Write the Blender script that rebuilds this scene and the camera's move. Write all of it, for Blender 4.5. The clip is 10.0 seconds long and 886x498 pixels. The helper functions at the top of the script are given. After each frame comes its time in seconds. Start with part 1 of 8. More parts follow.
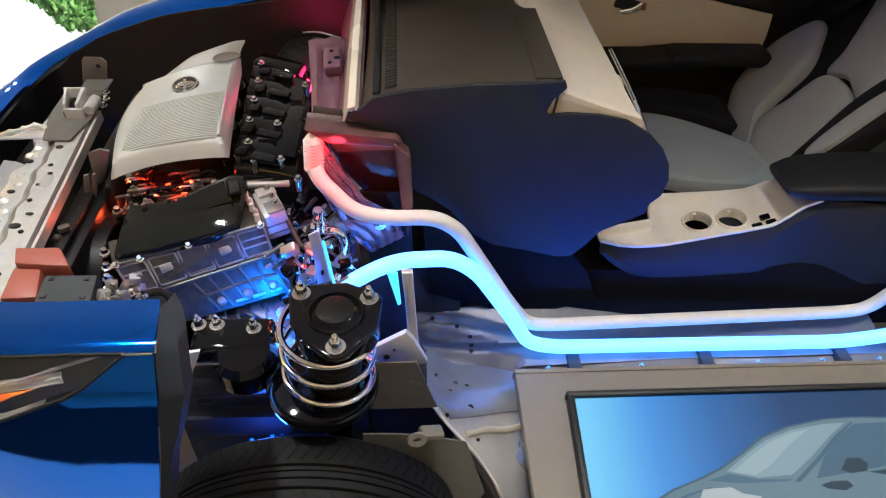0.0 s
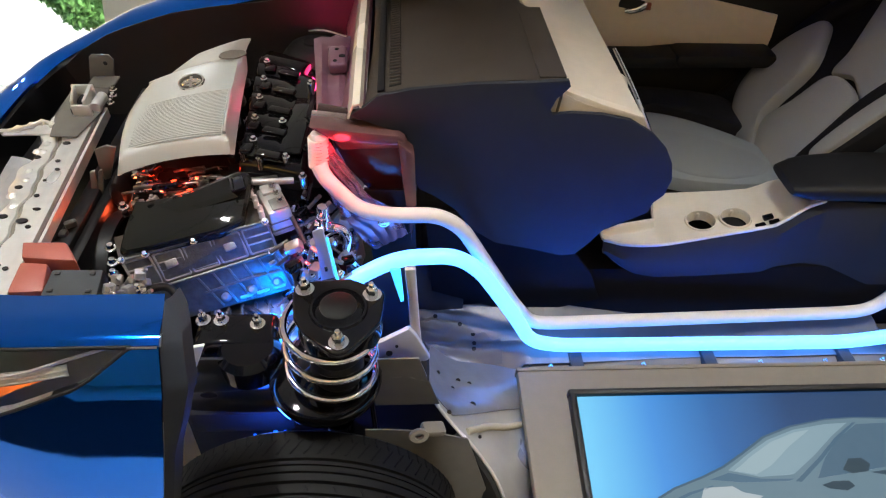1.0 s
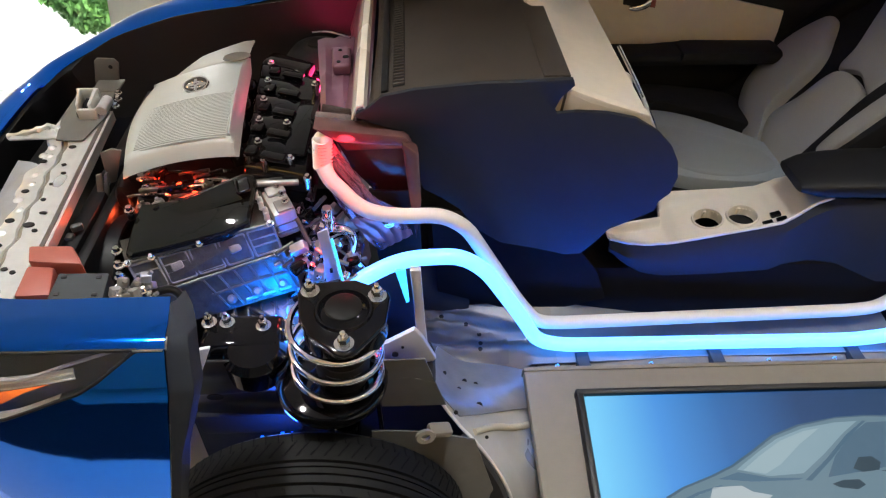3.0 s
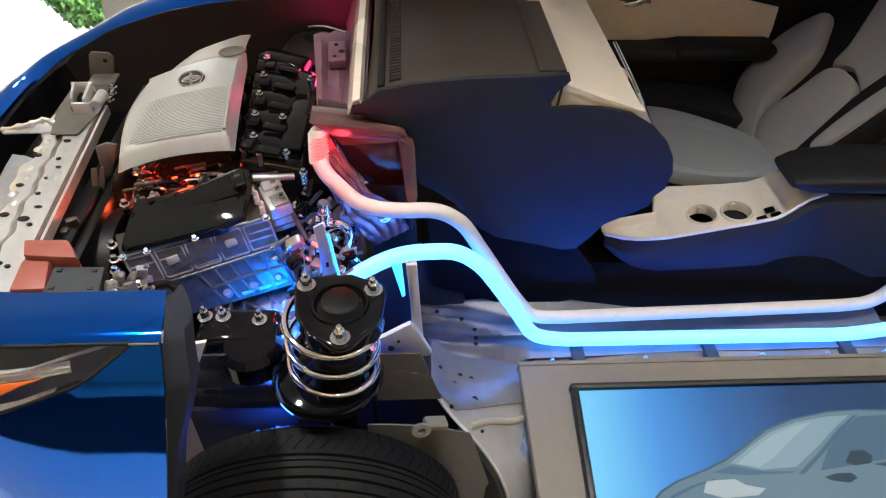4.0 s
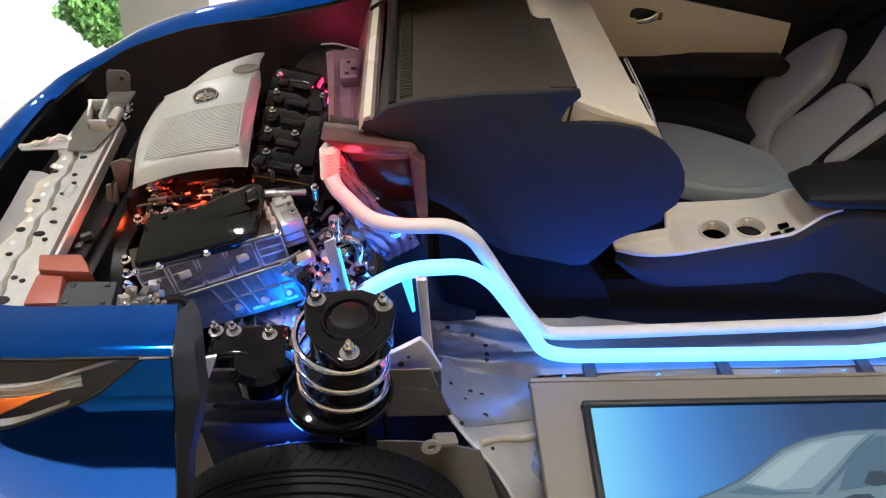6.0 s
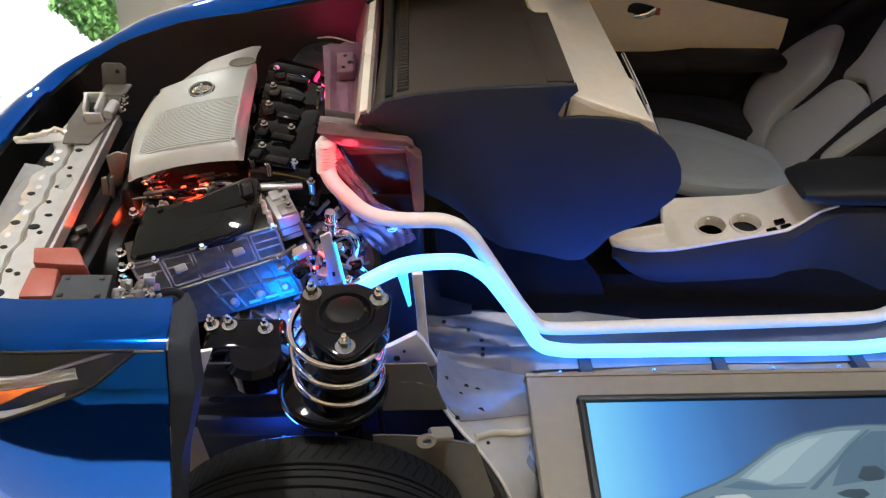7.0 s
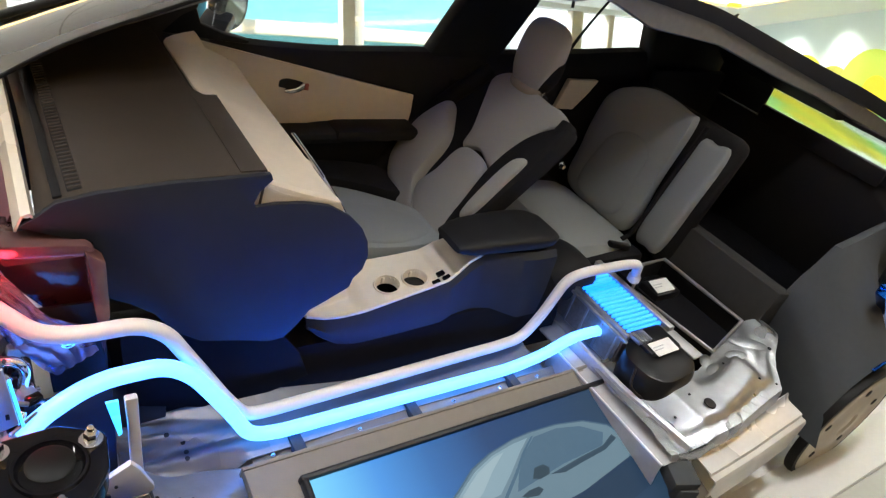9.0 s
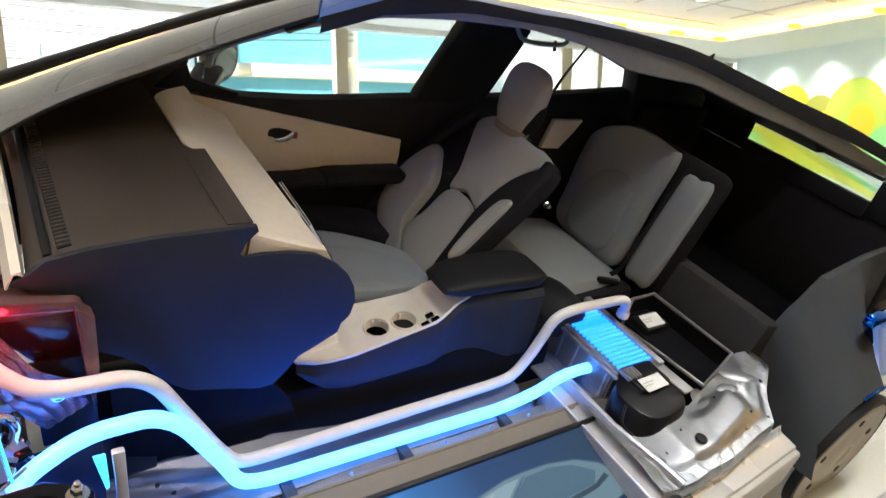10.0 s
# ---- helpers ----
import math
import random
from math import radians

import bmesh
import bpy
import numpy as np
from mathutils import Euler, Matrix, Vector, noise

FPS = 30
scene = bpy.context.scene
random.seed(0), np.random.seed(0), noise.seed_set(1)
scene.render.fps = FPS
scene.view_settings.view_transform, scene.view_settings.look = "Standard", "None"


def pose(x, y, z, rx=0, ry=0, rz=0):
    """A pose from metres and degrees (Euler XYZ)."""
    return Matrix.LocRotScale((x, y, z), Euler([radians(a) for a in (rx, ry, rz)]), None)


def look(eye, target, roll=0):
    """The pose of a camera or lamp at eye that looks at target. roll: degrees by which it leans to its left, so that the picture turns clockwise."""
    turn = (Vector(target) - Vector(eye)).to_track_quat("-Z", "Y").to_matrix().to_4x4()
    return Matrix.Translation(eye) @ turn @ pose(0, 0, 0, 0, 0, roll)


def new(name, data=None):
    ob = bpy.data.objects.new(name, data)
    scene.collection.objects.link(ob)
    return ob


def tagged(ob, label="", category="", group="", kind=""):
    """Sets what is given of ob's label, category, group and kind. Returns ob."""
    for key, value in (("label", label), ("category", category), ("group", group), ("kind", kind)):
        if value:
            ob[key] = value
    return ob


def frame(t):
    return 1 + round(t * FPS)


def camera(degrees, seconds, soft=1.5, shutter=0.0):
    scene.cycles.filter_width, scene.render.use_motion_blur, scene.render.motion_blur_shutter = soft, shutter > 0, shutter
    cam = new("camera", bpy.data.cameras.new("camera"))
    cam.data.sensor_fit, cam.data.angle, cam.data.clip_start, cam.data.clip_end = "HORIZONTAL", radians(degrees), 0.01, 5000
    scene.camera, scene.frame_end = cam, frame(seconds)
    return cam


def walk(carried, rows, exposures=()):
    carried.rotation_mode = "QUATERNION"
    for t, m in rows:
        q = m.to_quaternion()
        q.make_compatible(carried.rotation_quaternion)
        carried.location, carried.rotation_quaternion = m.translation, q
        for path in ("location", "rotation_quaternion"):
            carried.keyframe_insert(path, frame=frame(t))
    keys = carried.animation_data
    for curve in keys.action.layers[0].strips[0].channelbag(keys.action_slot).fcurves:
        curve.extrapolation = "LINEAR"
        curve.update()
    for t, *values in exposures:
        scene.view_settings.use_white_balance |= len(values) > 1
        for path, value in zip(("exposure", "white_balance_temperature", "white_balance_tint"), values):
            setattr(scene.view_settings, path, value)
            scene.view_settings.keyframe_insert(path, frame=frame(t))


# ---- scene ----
# The car is shown tilted towards the visitor: CAR carries the car's own axes
# (x to its rear, y to its far side, z up from its wheels) into the room.
CAR = Matrix.Translation((0, -0.88, 0)) @ Matrix.Rotation(radians(23.6), 4, "X") @ Matrix.Translation((0, 0.88, 0))
cam = camera(67.0, 10.0, soft=1.2, shutter=0.4)
PATH = [
    (0, (0.165, -1.419, 1.739), (0.294, 0.063, 0.403), 2.4),
    (0.5, (0.167, -1.424, 1.739), (0.299, 0.059, 0.403), 2.3),
    (1, (0.168, -1.428, 1.74), (0.283, 0.055, 0.403), 2.4),
    (1.5, (0.169, -1.427, 1.739), (0.27, 0.057, 0.403), 2.0),
    (2, (0.169, -1.425, 1.738), (0.258, 0.059, 0.4), 1.8),
    (2.5, (0.172, -1.424, 1.739), (0.267, 0.06, 0.402), 1.4),
    (2.7, (0.172, -1.424, 1.739), (0.267, 0.058, 0.4), 1.4),
    (3.8, (0.169, -1.43, 1.738), (0.268, 0.059, 0.407), 1.6),
    (4, (0.169, -1.43, 1.738), (0.279, 0.045, 0.393), 1.9),
    (4.5, (0.171, -1.43, 1.738), (0.281, 0.047, 0.394), 1.6),
    (5, (0.176, -1.43, 1.74), (0.289, 0.064, 0.416), 1.4),
    (5.5, (0.174, -1.431, 1.737), (0.263, 0.083, 0.434), 1.0),
    (5.7, (0.174, -1.431, 1.737), (0.255, 0.082, 0.431), 1.0),
    (6.8, (0.177, -1.432, 1.734), (0.239, 0.074, 0.419), 0.9),
    (7, (0.177, -1.432, 1.734), (0.257, 0.069, 0.414), 1.4),
    (7.3, (0.2, -1.426, 1.732), (0.326, 0.053, 0.391), 2.4),
    (7.5, (0.212, -1.415, 1.73), (0.442, 0.066, 0.406), 4.8),
    (7.8, (0.23, -1.417, 1.748), (0.596, 0.065, 0.456), 7.4),
    (8, (0.227, -1.414, 1.745), (0.625, 0.055, 0.447), 8.2),
    (8.3, (0.16, -1.398, 1.727), (0.915, 0.015, 0.53), 14.6),
    (8.4, (0.126, -1.382, 1.736), (1.019, -0.055, 0.536), 16.6),
    (8.5, (0.094, -1.36, 1.743), (1.068, -0.07, 0.565), 15.3),
    (8.6, (0.066, -1.345, 1.736), (1.113, -0.076, 0.6), 15.9),
    (8.8, (0.026, -1.34, 1.761), (1.143, -0.07, 0.695), 16.9),
    (9, (0.008, -1.338, 1.796), (1.127, -0.075, 0.722), 17.5),
    (9.2, (-0.001, -1.344, 1.818), (1.128, -0.052, 0.79), 17.3),
    (9.5, (-0.005, -1.353, 1.828), (1.158, -0.017, 0.9), 17.1),
    (9.7, (-0.001, -1.349, 1.82), (1.153, -0.002, 0.895), 16.3),
    (10, (0.022, -1.365, 1.842), (1.153, -0.046, 0.853), 15.6),
]
STOPS = 1.62
EXPOSURES = [(0.0, STOPS), (8.2, STOPS), (9.0, STOPS + 0.1), (10.0, STOPS + 0.1)]
walk(cam, [(t, CAR @ look(eye, target, roll)) for t, eye, target, roll in PATH], EXPOSURES)

# ---- light ----
INDOOR = 0.35  # lamps of the room and the exhibit against daylight
SCREEN = 0.40
world = bpy.data.worlds.new("world")
scene.world = world
world.use_nodes = True
sky = world.node_tree.nodes.new("ShaderNodeTexSky")
sky.sky_type, sky.sun_disc = "NISHITA", False
sky.sun_elevation, sky.sun_rotation = radians(50), radians(60)
world.node_tree.links.new(sky.outputs[0], world.node_tree.nodes["Background"].inputs[0])
world.node_tree.nodes["Background"].inputs[1].default_value = 0.10


def lamp(name, kind, m, energy, color, size=0.1, size_y=None, spot=None):
    data = bpy.data.lights.new(name, kind)
    data.energy, data.color = energy * (1.0 if kind == "SUN" else INDOOR), color
    if kind == "AREA":
        data.shape, data.size = ("RECTANGLE", size) if size_y else ("DISK", size)
        if size_y:
            data.size_y = size_y
    elif kind == "SPOT":
        data.shadow_soft_size, data.spot_size, data.spot_blend = size, radians(spot), 1.0
    elif kind == "SUN":
        data.angle = radians(size)
    else:
        data.shadow_soft_size = size
    ob = new(name, data)
    ob.matrix_world = m
    return ob


lamp("sun", "SUN", look((0, 0, 0), (-0.5, 0.6, -0.75)), 3.5, (1.0, 0.95, 0.88), 0.5)
# daylight through the glass front
lamp("window_light", "AREA", look((3.0, 6.75, 3.6), (3.0, 1.5, 0.4)), 1600, (0.92, 0.97, 1.0), 14.0, 1.4)
# downlights of the showroom ceiling
DOWNLIGHTS = [(-0.9, -1.3), (0.6, -1.9), (2.2, -1.8), (4.6, -1.2), (-1.4, 1.6), (1.3, 2.4), (4.2, 2.2), (6.6, 0.6), (7.3, 3.0), (10.2, 1.6), (6.2, 4.6), (0.6, -4.2), (3.6, -4.2)]
CEILING = 2.95
for x, y in DOWNLIGHTS:
    lamp("downlight_lamp", "SPOT", look((x, y, 2.88 if -4 < x < 7.9 and -5 < y < 3.5 else 2.69), (x, y, 0)), 200, (0.985, 0.985, 0.945), 0.08, spot=120)
# coloured light inside the exhibit
lamp("red_lamp", "POINT", CAR @ Matrix.Translation((-0.05, 0.42, 0.80)), 3.2, (1.0, 0.035, 0.15), 0.05)
lamp("red_lamp", "POINT", CAR @ Matrix.Translation((0.030, -0.255, 0.930)), 0.65, (1.0, 0.03, 0.05), 0.02)
lamp("red_lamp", "POINT", CAR @ Matrix.Translation((-0.375, -0.105, 0.812)), 0.6, (1.0, 0.04, 0.015), 0.015)
lamp("red_lamp", "POINT", CAR @ Matrix.Translation((-0.500, -0.090, 0.690)), 0.8, (1.0, 0.10, 0.03), 0.02)
lamp("red_lamp", "POINT", CAR @ Matrix.Translation((-0.040, -0.360, 0.785)), 0.14, (1.0, 0.05, 0.04), 0.012)
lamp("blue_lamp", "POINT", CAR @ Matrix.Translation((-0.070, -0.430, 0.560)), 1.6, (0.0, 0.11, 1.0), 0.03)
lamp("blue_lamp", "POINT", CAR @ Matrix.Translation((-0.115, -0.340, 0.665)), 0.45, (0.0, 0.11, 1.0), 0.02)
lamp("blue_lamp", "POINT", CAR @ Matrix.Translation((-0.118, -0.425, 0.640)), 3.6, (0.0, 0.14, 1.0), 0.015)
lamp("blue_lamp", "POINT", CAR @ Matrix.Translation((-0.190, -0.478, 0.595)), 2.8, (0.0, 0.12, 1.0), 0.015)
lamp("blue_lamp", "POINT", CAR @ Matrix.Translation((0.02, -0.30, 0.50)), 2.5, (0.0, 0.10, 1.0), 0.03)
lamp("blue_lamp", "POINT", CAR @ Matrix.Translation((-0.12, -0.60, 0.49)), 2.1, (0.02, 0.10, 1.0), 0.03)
# added unseen lamp along the sill, behind the information board: blue light for the cut faces
sill_fill = lamp("sill_fill", "AREA", CAR @ look((0.72, -0.372, 0.362), (0.72, -0.14, 0.80)), 3.0, (0.0, 0.11, 1.0), 1.0, 0.012)
sill_fill.data.spread = radians(92)

# ---- materials ----


def shade(name, color, rough=0.5, metal=0.0, vary=0.12, grain=40.0, bump=0.0, bump_scale=200.0, coat=0.0, stain=3.0, spec=0.5, emit=None, power=0.0, rand=0.0):
    """A surface with fine grain and broad stains, in metres."""
    m = bpy.data.materials.new(name)
    m.use_nodes = True
    n, l = m.node_tree.nodes, m.node_tree.links
    b = n["Principled BSDF"]
    b.inputs["Roughness"].default_value, b.inputs["Metallic"].default_value = rough, metal
    b.inputs["Coat Weight"].default_value, b.inputs["Coat Roughness"].default_value = coat, 0.04
    b.inputs["Specular IOR Level"].default_value = spec
    co = n.new("ShaderNodeTexCoord")
    tex = []
    for s, d in ((grain, 6.0), (stain, 3.0)):
        t = n.new("ShaderNodeTexNoise")
        t.inputs["Scale"].default_value, t.inputs["Detail"].default_value = s, d
        l.new(co.outputs["Object"], t.inputs["Vector"])
        tex.append(t)
    add = n.new("ShaderNodeMath")
    add.operation = "ADD"
    l.new(tex[0].outputs["Fac"], add.inputs[0])
    l.new(tex[1].outputs["Fac"], add.inputs[1])
    last = add.outputs[0]
    if rand:
        info, k = n.new("ShaderNodeObjectInfo"), n.new("ShaderNodeMath")
        k.operation = "MULTIPLY_ADD"
        l.new(info.outputs["Random"], k.inputs[0])
        k.inputs[1].default_value = rand
        l.new(last, k.inputs[2])
        last = k.outputs[0]
    ramp = n.new("ShaderNodeMapRange")
    ramp.inputs["From Min"].default_value, ramp.inputs["From Max"].default_value = 0.6, 1.4
    ramp.inputs["To Min"].default_value, ramp.inputs["To Max"].default_value = 1 - vary, 1 + vary
    l.new(last, ramp.inputs["Value"])
    mul = n.new("ShaderNodeVectorMath")
    mul.operation = "SCALE"
    mul.inputs[0].default_value = color[:3]
    l.new(ramp.outputs[0], mul.inputs["Scale"])
    l.new(mul.outputs[0], b.inputs["Base Color"])
    rr = n.new("ShaderNodeMapRange")
    rr.inputs["From Min"].default_value, rr.inputs["From Max"].default_value = 0.3, 0.7
    rr.inputs["To Min"].default_value, rr.inputs["To Max"].default_value = max(rough * 0.8, 0.01), min(rough * 1.25, 1)
    l.new(tex[1].outputs["Fac"], rr.inputs["Value"])
    l.new(rr.outputs[0], b.inputs["Roughness"])
    if bump:
        t = n.new("ShaderNodeTexNoise")
        t.inputs["Scale"].default_value, t.inputs["Detail"].default_value = bump_scale, 4.0
        l.new(co.outputs["Object"], t.inputs["Vector"])
        bp = n.new("ShaderNodeBump")
        bp.inputs["Strength"].default_value, bp.inputs["Distance"].default_value = min(bump, 1.0), 0.002
        l.new(t.outputs["Fac"], bp.inputs["Height"])
        l.new(bp.outputs[0], b.inputs["Normal"])
    if emit:
        b.inputs["Emission Color"].default_value, b.inputs["Emission Strength"].default_value = (*emit, 1), power * INDOOR
    return m


def glass_like(name, color, rough=0.02, ior=1.45):
    m = bpy.data.materials.new(name)
    m.use_nodes = True
    b = m.node_tree.nodes["Principled BSDF"]
    b.inputs["Base Color"].default_value = (*color, 1)
    b.inputs["Transmission Weight"].default_value, b.inputs["Roughness"].default_value, b.inputs["IOR"].default_value = 1.0, rough, ior
    return m


M = dict(
    board=shade("board_charcoal", (0.018, 0.021, 0.029), 0.75, spec=0.3, vary=0.08, bump=0.15, bump_scale=900),
    dash_brown=shade("dash_brown", (0.039, 0.029, 0.021), 0.55, vary=0.1, bump=0.3, bump_scale=1200),
    cream=shade("cream_plastic", (0.66, 0.58, 0.47), 0.42, vary=0.05, bump=0.08, bump_scale=900),
    cream_gloss=shade("cream_gloss", (0.74, 0.68, 0.58), 0.22, vary=0.04, coat=0.3),
    black_soft=shade("black_soft", (0.007, 0.007, 0.008), 0.6, spec=0.3, vary=0.15, bump=0.2, bump_scale=800),
    black_gloss=shade("black_gloss", (0.004, 0.004, 0.005), 0.06, vary=0.1, spec=0.36),
    black_satin=shade("black_satin", (0.005, 0.005, 0.006), 0.24, vary=0.1, spec=0.4),
    black_plastic=shade("black_plastic", (0.006, 0.006, 0.007), 0.40, spec=0.35, vary=0.15, bump=0.1),
    dark_hole=shade("dark_void", (0.006, 0.006, 0.007), 0.8),
    fabric=shade("light_grey_fabric", (0.300, 0.302, 0.296), 0.85, vary=0.07, grain=300, bump=0.5, bump_scale=1500),
    fabric_cool=shade("cool_grey_fabric", (0.235, 0.256, 0.266), 0.85, vary=0.08, grain=300, bump=0.5, bump_scale=1500),
    fabric_black=shade("black_fabric", (0.010, 0.010, 0.012), 0.85, spec=0.2, vary=0.12, grain=300, bump=0.4, bump_scale=1500),
    carpet=shade("black_carpet", (0.006, 0.006, 0.008), 0.95, spec=0.1, vary=0.25, grain=400, bump=0.8, bump_scale=1200),
    cover=shade("engine_cover_silver", (0.47, 0.485, 0.465), 0.34, 0.2, vary=0.03, bump=0.03),
    alu=shade("cast_aluminium", (0.29, 0.285, 0.27), 0.44, 0.75, vary=0.22, grain=90, bump=0.35, bump_scale=260),
    alu_warm=shade("warm_cast_metal", (0.125, 0.122, 0.108), 0.40, 0.75, vary=0.35, grain=70, bump=0.4, bump_scale=240),
    steel=shade("galvanised_steel", (0.40, 0.40, 0.41), 0.36, 0.75, vary=0.10, grain=25, bump=0.04, bump_scale=60),
    steel_matt=shade("primed_steel", (0.46, 0.46, 0.47), 0.42, 0.5, vary=0.14, grain=30, bump=0.08, bump_scale=50),
    bright_steel=shade("bright_galvanised", (0.76, 0.76, 0.75), 0.30, 0.6, vary=0.10, grain=30, bump=0.05, bump_scale=80),
    warm_grey=shade("warm_grey_metal", (0.15, 0.145, 0.13), 0.5, 0.2, vary=0.14, grain=30, bump=0.06),
    chrome=shade("chrome", (0.88, 0.88, 0.88), 0.03, 1.0, vary=0.03),
    bolt=shade("zinc_bolt", (0.78, 0.77, 0.74), 0.16, 1.0, vary=0.1),
    blue=shade("blue_paint", (0.0003, 0.20, 1.0), 0.07, 1.0, vary=0.03, coat=0.4, spec=0.4),
    rubber=shade("tyre_rubber", (0.006, 0.006, 0.006), 0.52, spec=0.14, vary=0.15, bump=0.2, bump_scale=500),
    grey_liner=shade("grey_felt", (0.028, 0.028, 0.028), 0.9, spec=0.2, vary=0.12, bump=0.3, bump_scale=600),
    headliner=shade("headliner_grey", (0.36, 0.35, 0.325), 0.9, vary=0.08, bump=0.3, bump_scale=700),
    brick_red=shade("brick_red_plastic", (0.30, 0.075, 0.055), 0.5, vary=0.1, bump=0.15),
    white_tube=shade("white_tube", (0.74, 0.71, 0.68), 0.45, vary=0.05, bump=0.08, bump_scale=120),
    lit_tube=shade("lit_tube", (0.12, 0.3, 0.4), 0.3, emit=(0.045, 0.25, 1.00), power=6.8),
    lit_blue=shade("lit_blue", (0.1, 0.3, 0.6), 0.3, emit=(0.004, 0.17, 1.0), power=2.6),
    lit_deep=shade("lit_deep_blue", (0.05, 0.2, 0.6), 0.3, emit=(0.004, 0.11, 1.0), power=2.6),
    lit_cyan=shade("lit_cyan", (0.1, 0.3, 0.6), 0.3, emit=(0.03, 0.42, 1.0), power=3.0),
    lit_red=shade("lit_red", (0.6, 0.1, 0.05), 0.3, emit=(1.0, 0.028, 0.006), power=8.0),
    taupe=shade("taupe_board", (0.19, 0.17, 0.14), 0.6, vary=0.06, bump=0.08),
    white_floor=shade("white_platform", (0.62, 0.625, 0.615), 0.4, vary=0.05),
    room_floor=shade("showroom_floor", (0.27, 0.265, 0.25), 0.30, vary=0.10, grain=6),
    plaster=shade("white_plaster", (0.72, 0.73, 0.72), 0.8, vary=0.03, bump=0.05),
    ceiling=shade("ceiling_tile", (0.86, 0.85, 0.83), 0.85, vary=0.03),
    dark_metal=shade("dark_painted_steel", (0.06, 0.055, 0.05), 0.45, 0.3),
    lens_clear=glass_like("clear_lens", (0.95, 0.97, 1.0)),
    glass=glass_like("window_glass", (0.92, 0.97, 0.96)),
    amber=shade("amber_lens", (0.85, 0.16, 0.02), 0.25, coat=0.5),
    putty_pale=shade("pale_reflector", (0.50, 0.50, 0.44), 0.35, 0.3, vary=0.25, grain=120),
    putty=shade("putty_plastic", (0.42, 0.38, 0.29), 0.5, vary=0.14, grain=12),
    label=shade("white_label", (0.75, 0.75, 0.73), 0.5),
)

M["blue"].node_tree.nodes["Principled BSDF"].inputs["Coat IOR"].default_value = 1.5

# ---- building tools ----
BASE = {}


def thing(name, label, category, base=(0, 0, 0), group="", kind="", where=CAR):
    ob = new(name)
    ob.empty_display_size = 0.05
    ob.matrix_world = where @ Matrix.Translation(base)
    BASE[ob] = Vector(base)
    return tagged(ob, label, category, group, kind)


def finish(bm, name, material, sharp=38):
    bmesh.ops.recalc_face_normals(bm, faces=bm.faces[:])
    for f in bm.faces:
        f.smooth = True
    lim = radians(sharp)
    for e in bm.edges:
        e.smooth = len(e.link_faces) == 2 and e.calc_face_angle(0) < lim
    me = bpy.data.meshes.new(name)
    bm.to_mesh(me)
    bm.free()
    me.materials.append(material)
    return me


def part(name, bm, material, parent, label="", sharp=38):
    base = BASE[parent]
    bmesh.ops.transform(bm, matrix=Matrix.Translation(-base), verts=bm.verts[:])
    ob = new(name, finish(bm, name, material, sharp))
    ob.parent = parent
    BASE[ob] = base
    if label:
        ob["label"] = label
    return ob


def solid(name, bm, material, label, category, kind="structure", where=None, sharp=38):
    ob = new(name, finish(bm, name, material, sharp))
    if where is not None:
        ob.matrix_world = where
    return tagged(ob, label, category, kind=kind)


def join(*bms):
    out = bms[0]
    for b in bms[1:]:
        me = bpy.data.meshes.new("tmp")
        b.to_mesh(me)
        b.free()
        out.from_mesh(me)
        bpy.data.meshes.remove(me)
    return out


def moved(bm, m):
    bmesh.ops.transform(bm, matrix=m, verts=bm.verts[:])
    return bm


def rbox(c, s, r=0.004, seg=2, rot=(0, 0, 0)):
    """A box of size s with rounded edges, turned by rot degrees about its centre c."""
    bm = bmesh.new()
    bmesh.ops.create_cube(bm, size=1.0)
    bmesh.ops.scale(bm, vec=s, verts=bm.verts[:])
    if r:
        bmesh.ops.bevel(bm, geom=bm.edges[:], offset=min(r, min(s) * 0.45), segments=seg, affect="EDGES", profile=0.5)
    return moved(bm, pose(*c, *rot))


def prism(outline, a, b, axis="y", r=0.0, seg=2):
    """An outline (x, z for axis y; x, y for axis z; y, z for axis x) pushed from a to b, its edges rounded by r."""
    bm = bmesh.new()

    def at(p, d):
        return {"y": (p[0], d, p[1]), "z": (p[0], p[1], d), "x": (d, p[0], p[1])}[axis]

    lo, hi = [bm.verts.new(at(p, a)) for p in outline], [bm.verts.new(at(p, b)) for p in outline]
    bm.faces.new(lo)
    bm.faces.new(hi[::-1])
    n = len(outline)
    for i in range(n):
        bm.faces.new((lo[i], lo[(i + 1) % n], hi[(i + 1) % n], hi[i]))
    bmesh.ops.recalc_face_normals(bm, faces=bm.faces[:])
    if r:
        rim = [e for e in bm.edges if e.calc_face_angle(0) > 0.6]
        bmesh.ops.bevel(bm, geom=rim, offset=r, segments=seg, affect="EDGES", profile=0.5)
    return bm


def smooth(points, n=6, closed=False):
    """A soft curve through the points (Catmull-Rom)."""
    p = [Vector(q) for q in points]
    out = []
    count = len(p) if closed else len(p) - 1
    for i in range(count):
        if closed:
            a, b, c, d = p[i - 1], p[i], p[(i + 1) % len(p)], p[(i + 2) % len(p)]
        else:
            b, c = p[i], p[i + 1]
            a = p[i - 1] if i else b * 2 - c
            d = p[i + 2] if i + 2 < len(p) else c * 2 - b
        for k in range(n):
            t = k / n
            out.append(0.5 * (2 * b + (c - a) * t + (2 * a - 5 * b + 4 * c - d) * t * t + (3 * b - a - 3 * c + d) * t ** 3))
    if not closed:
        out.append(p[-1])
    return out


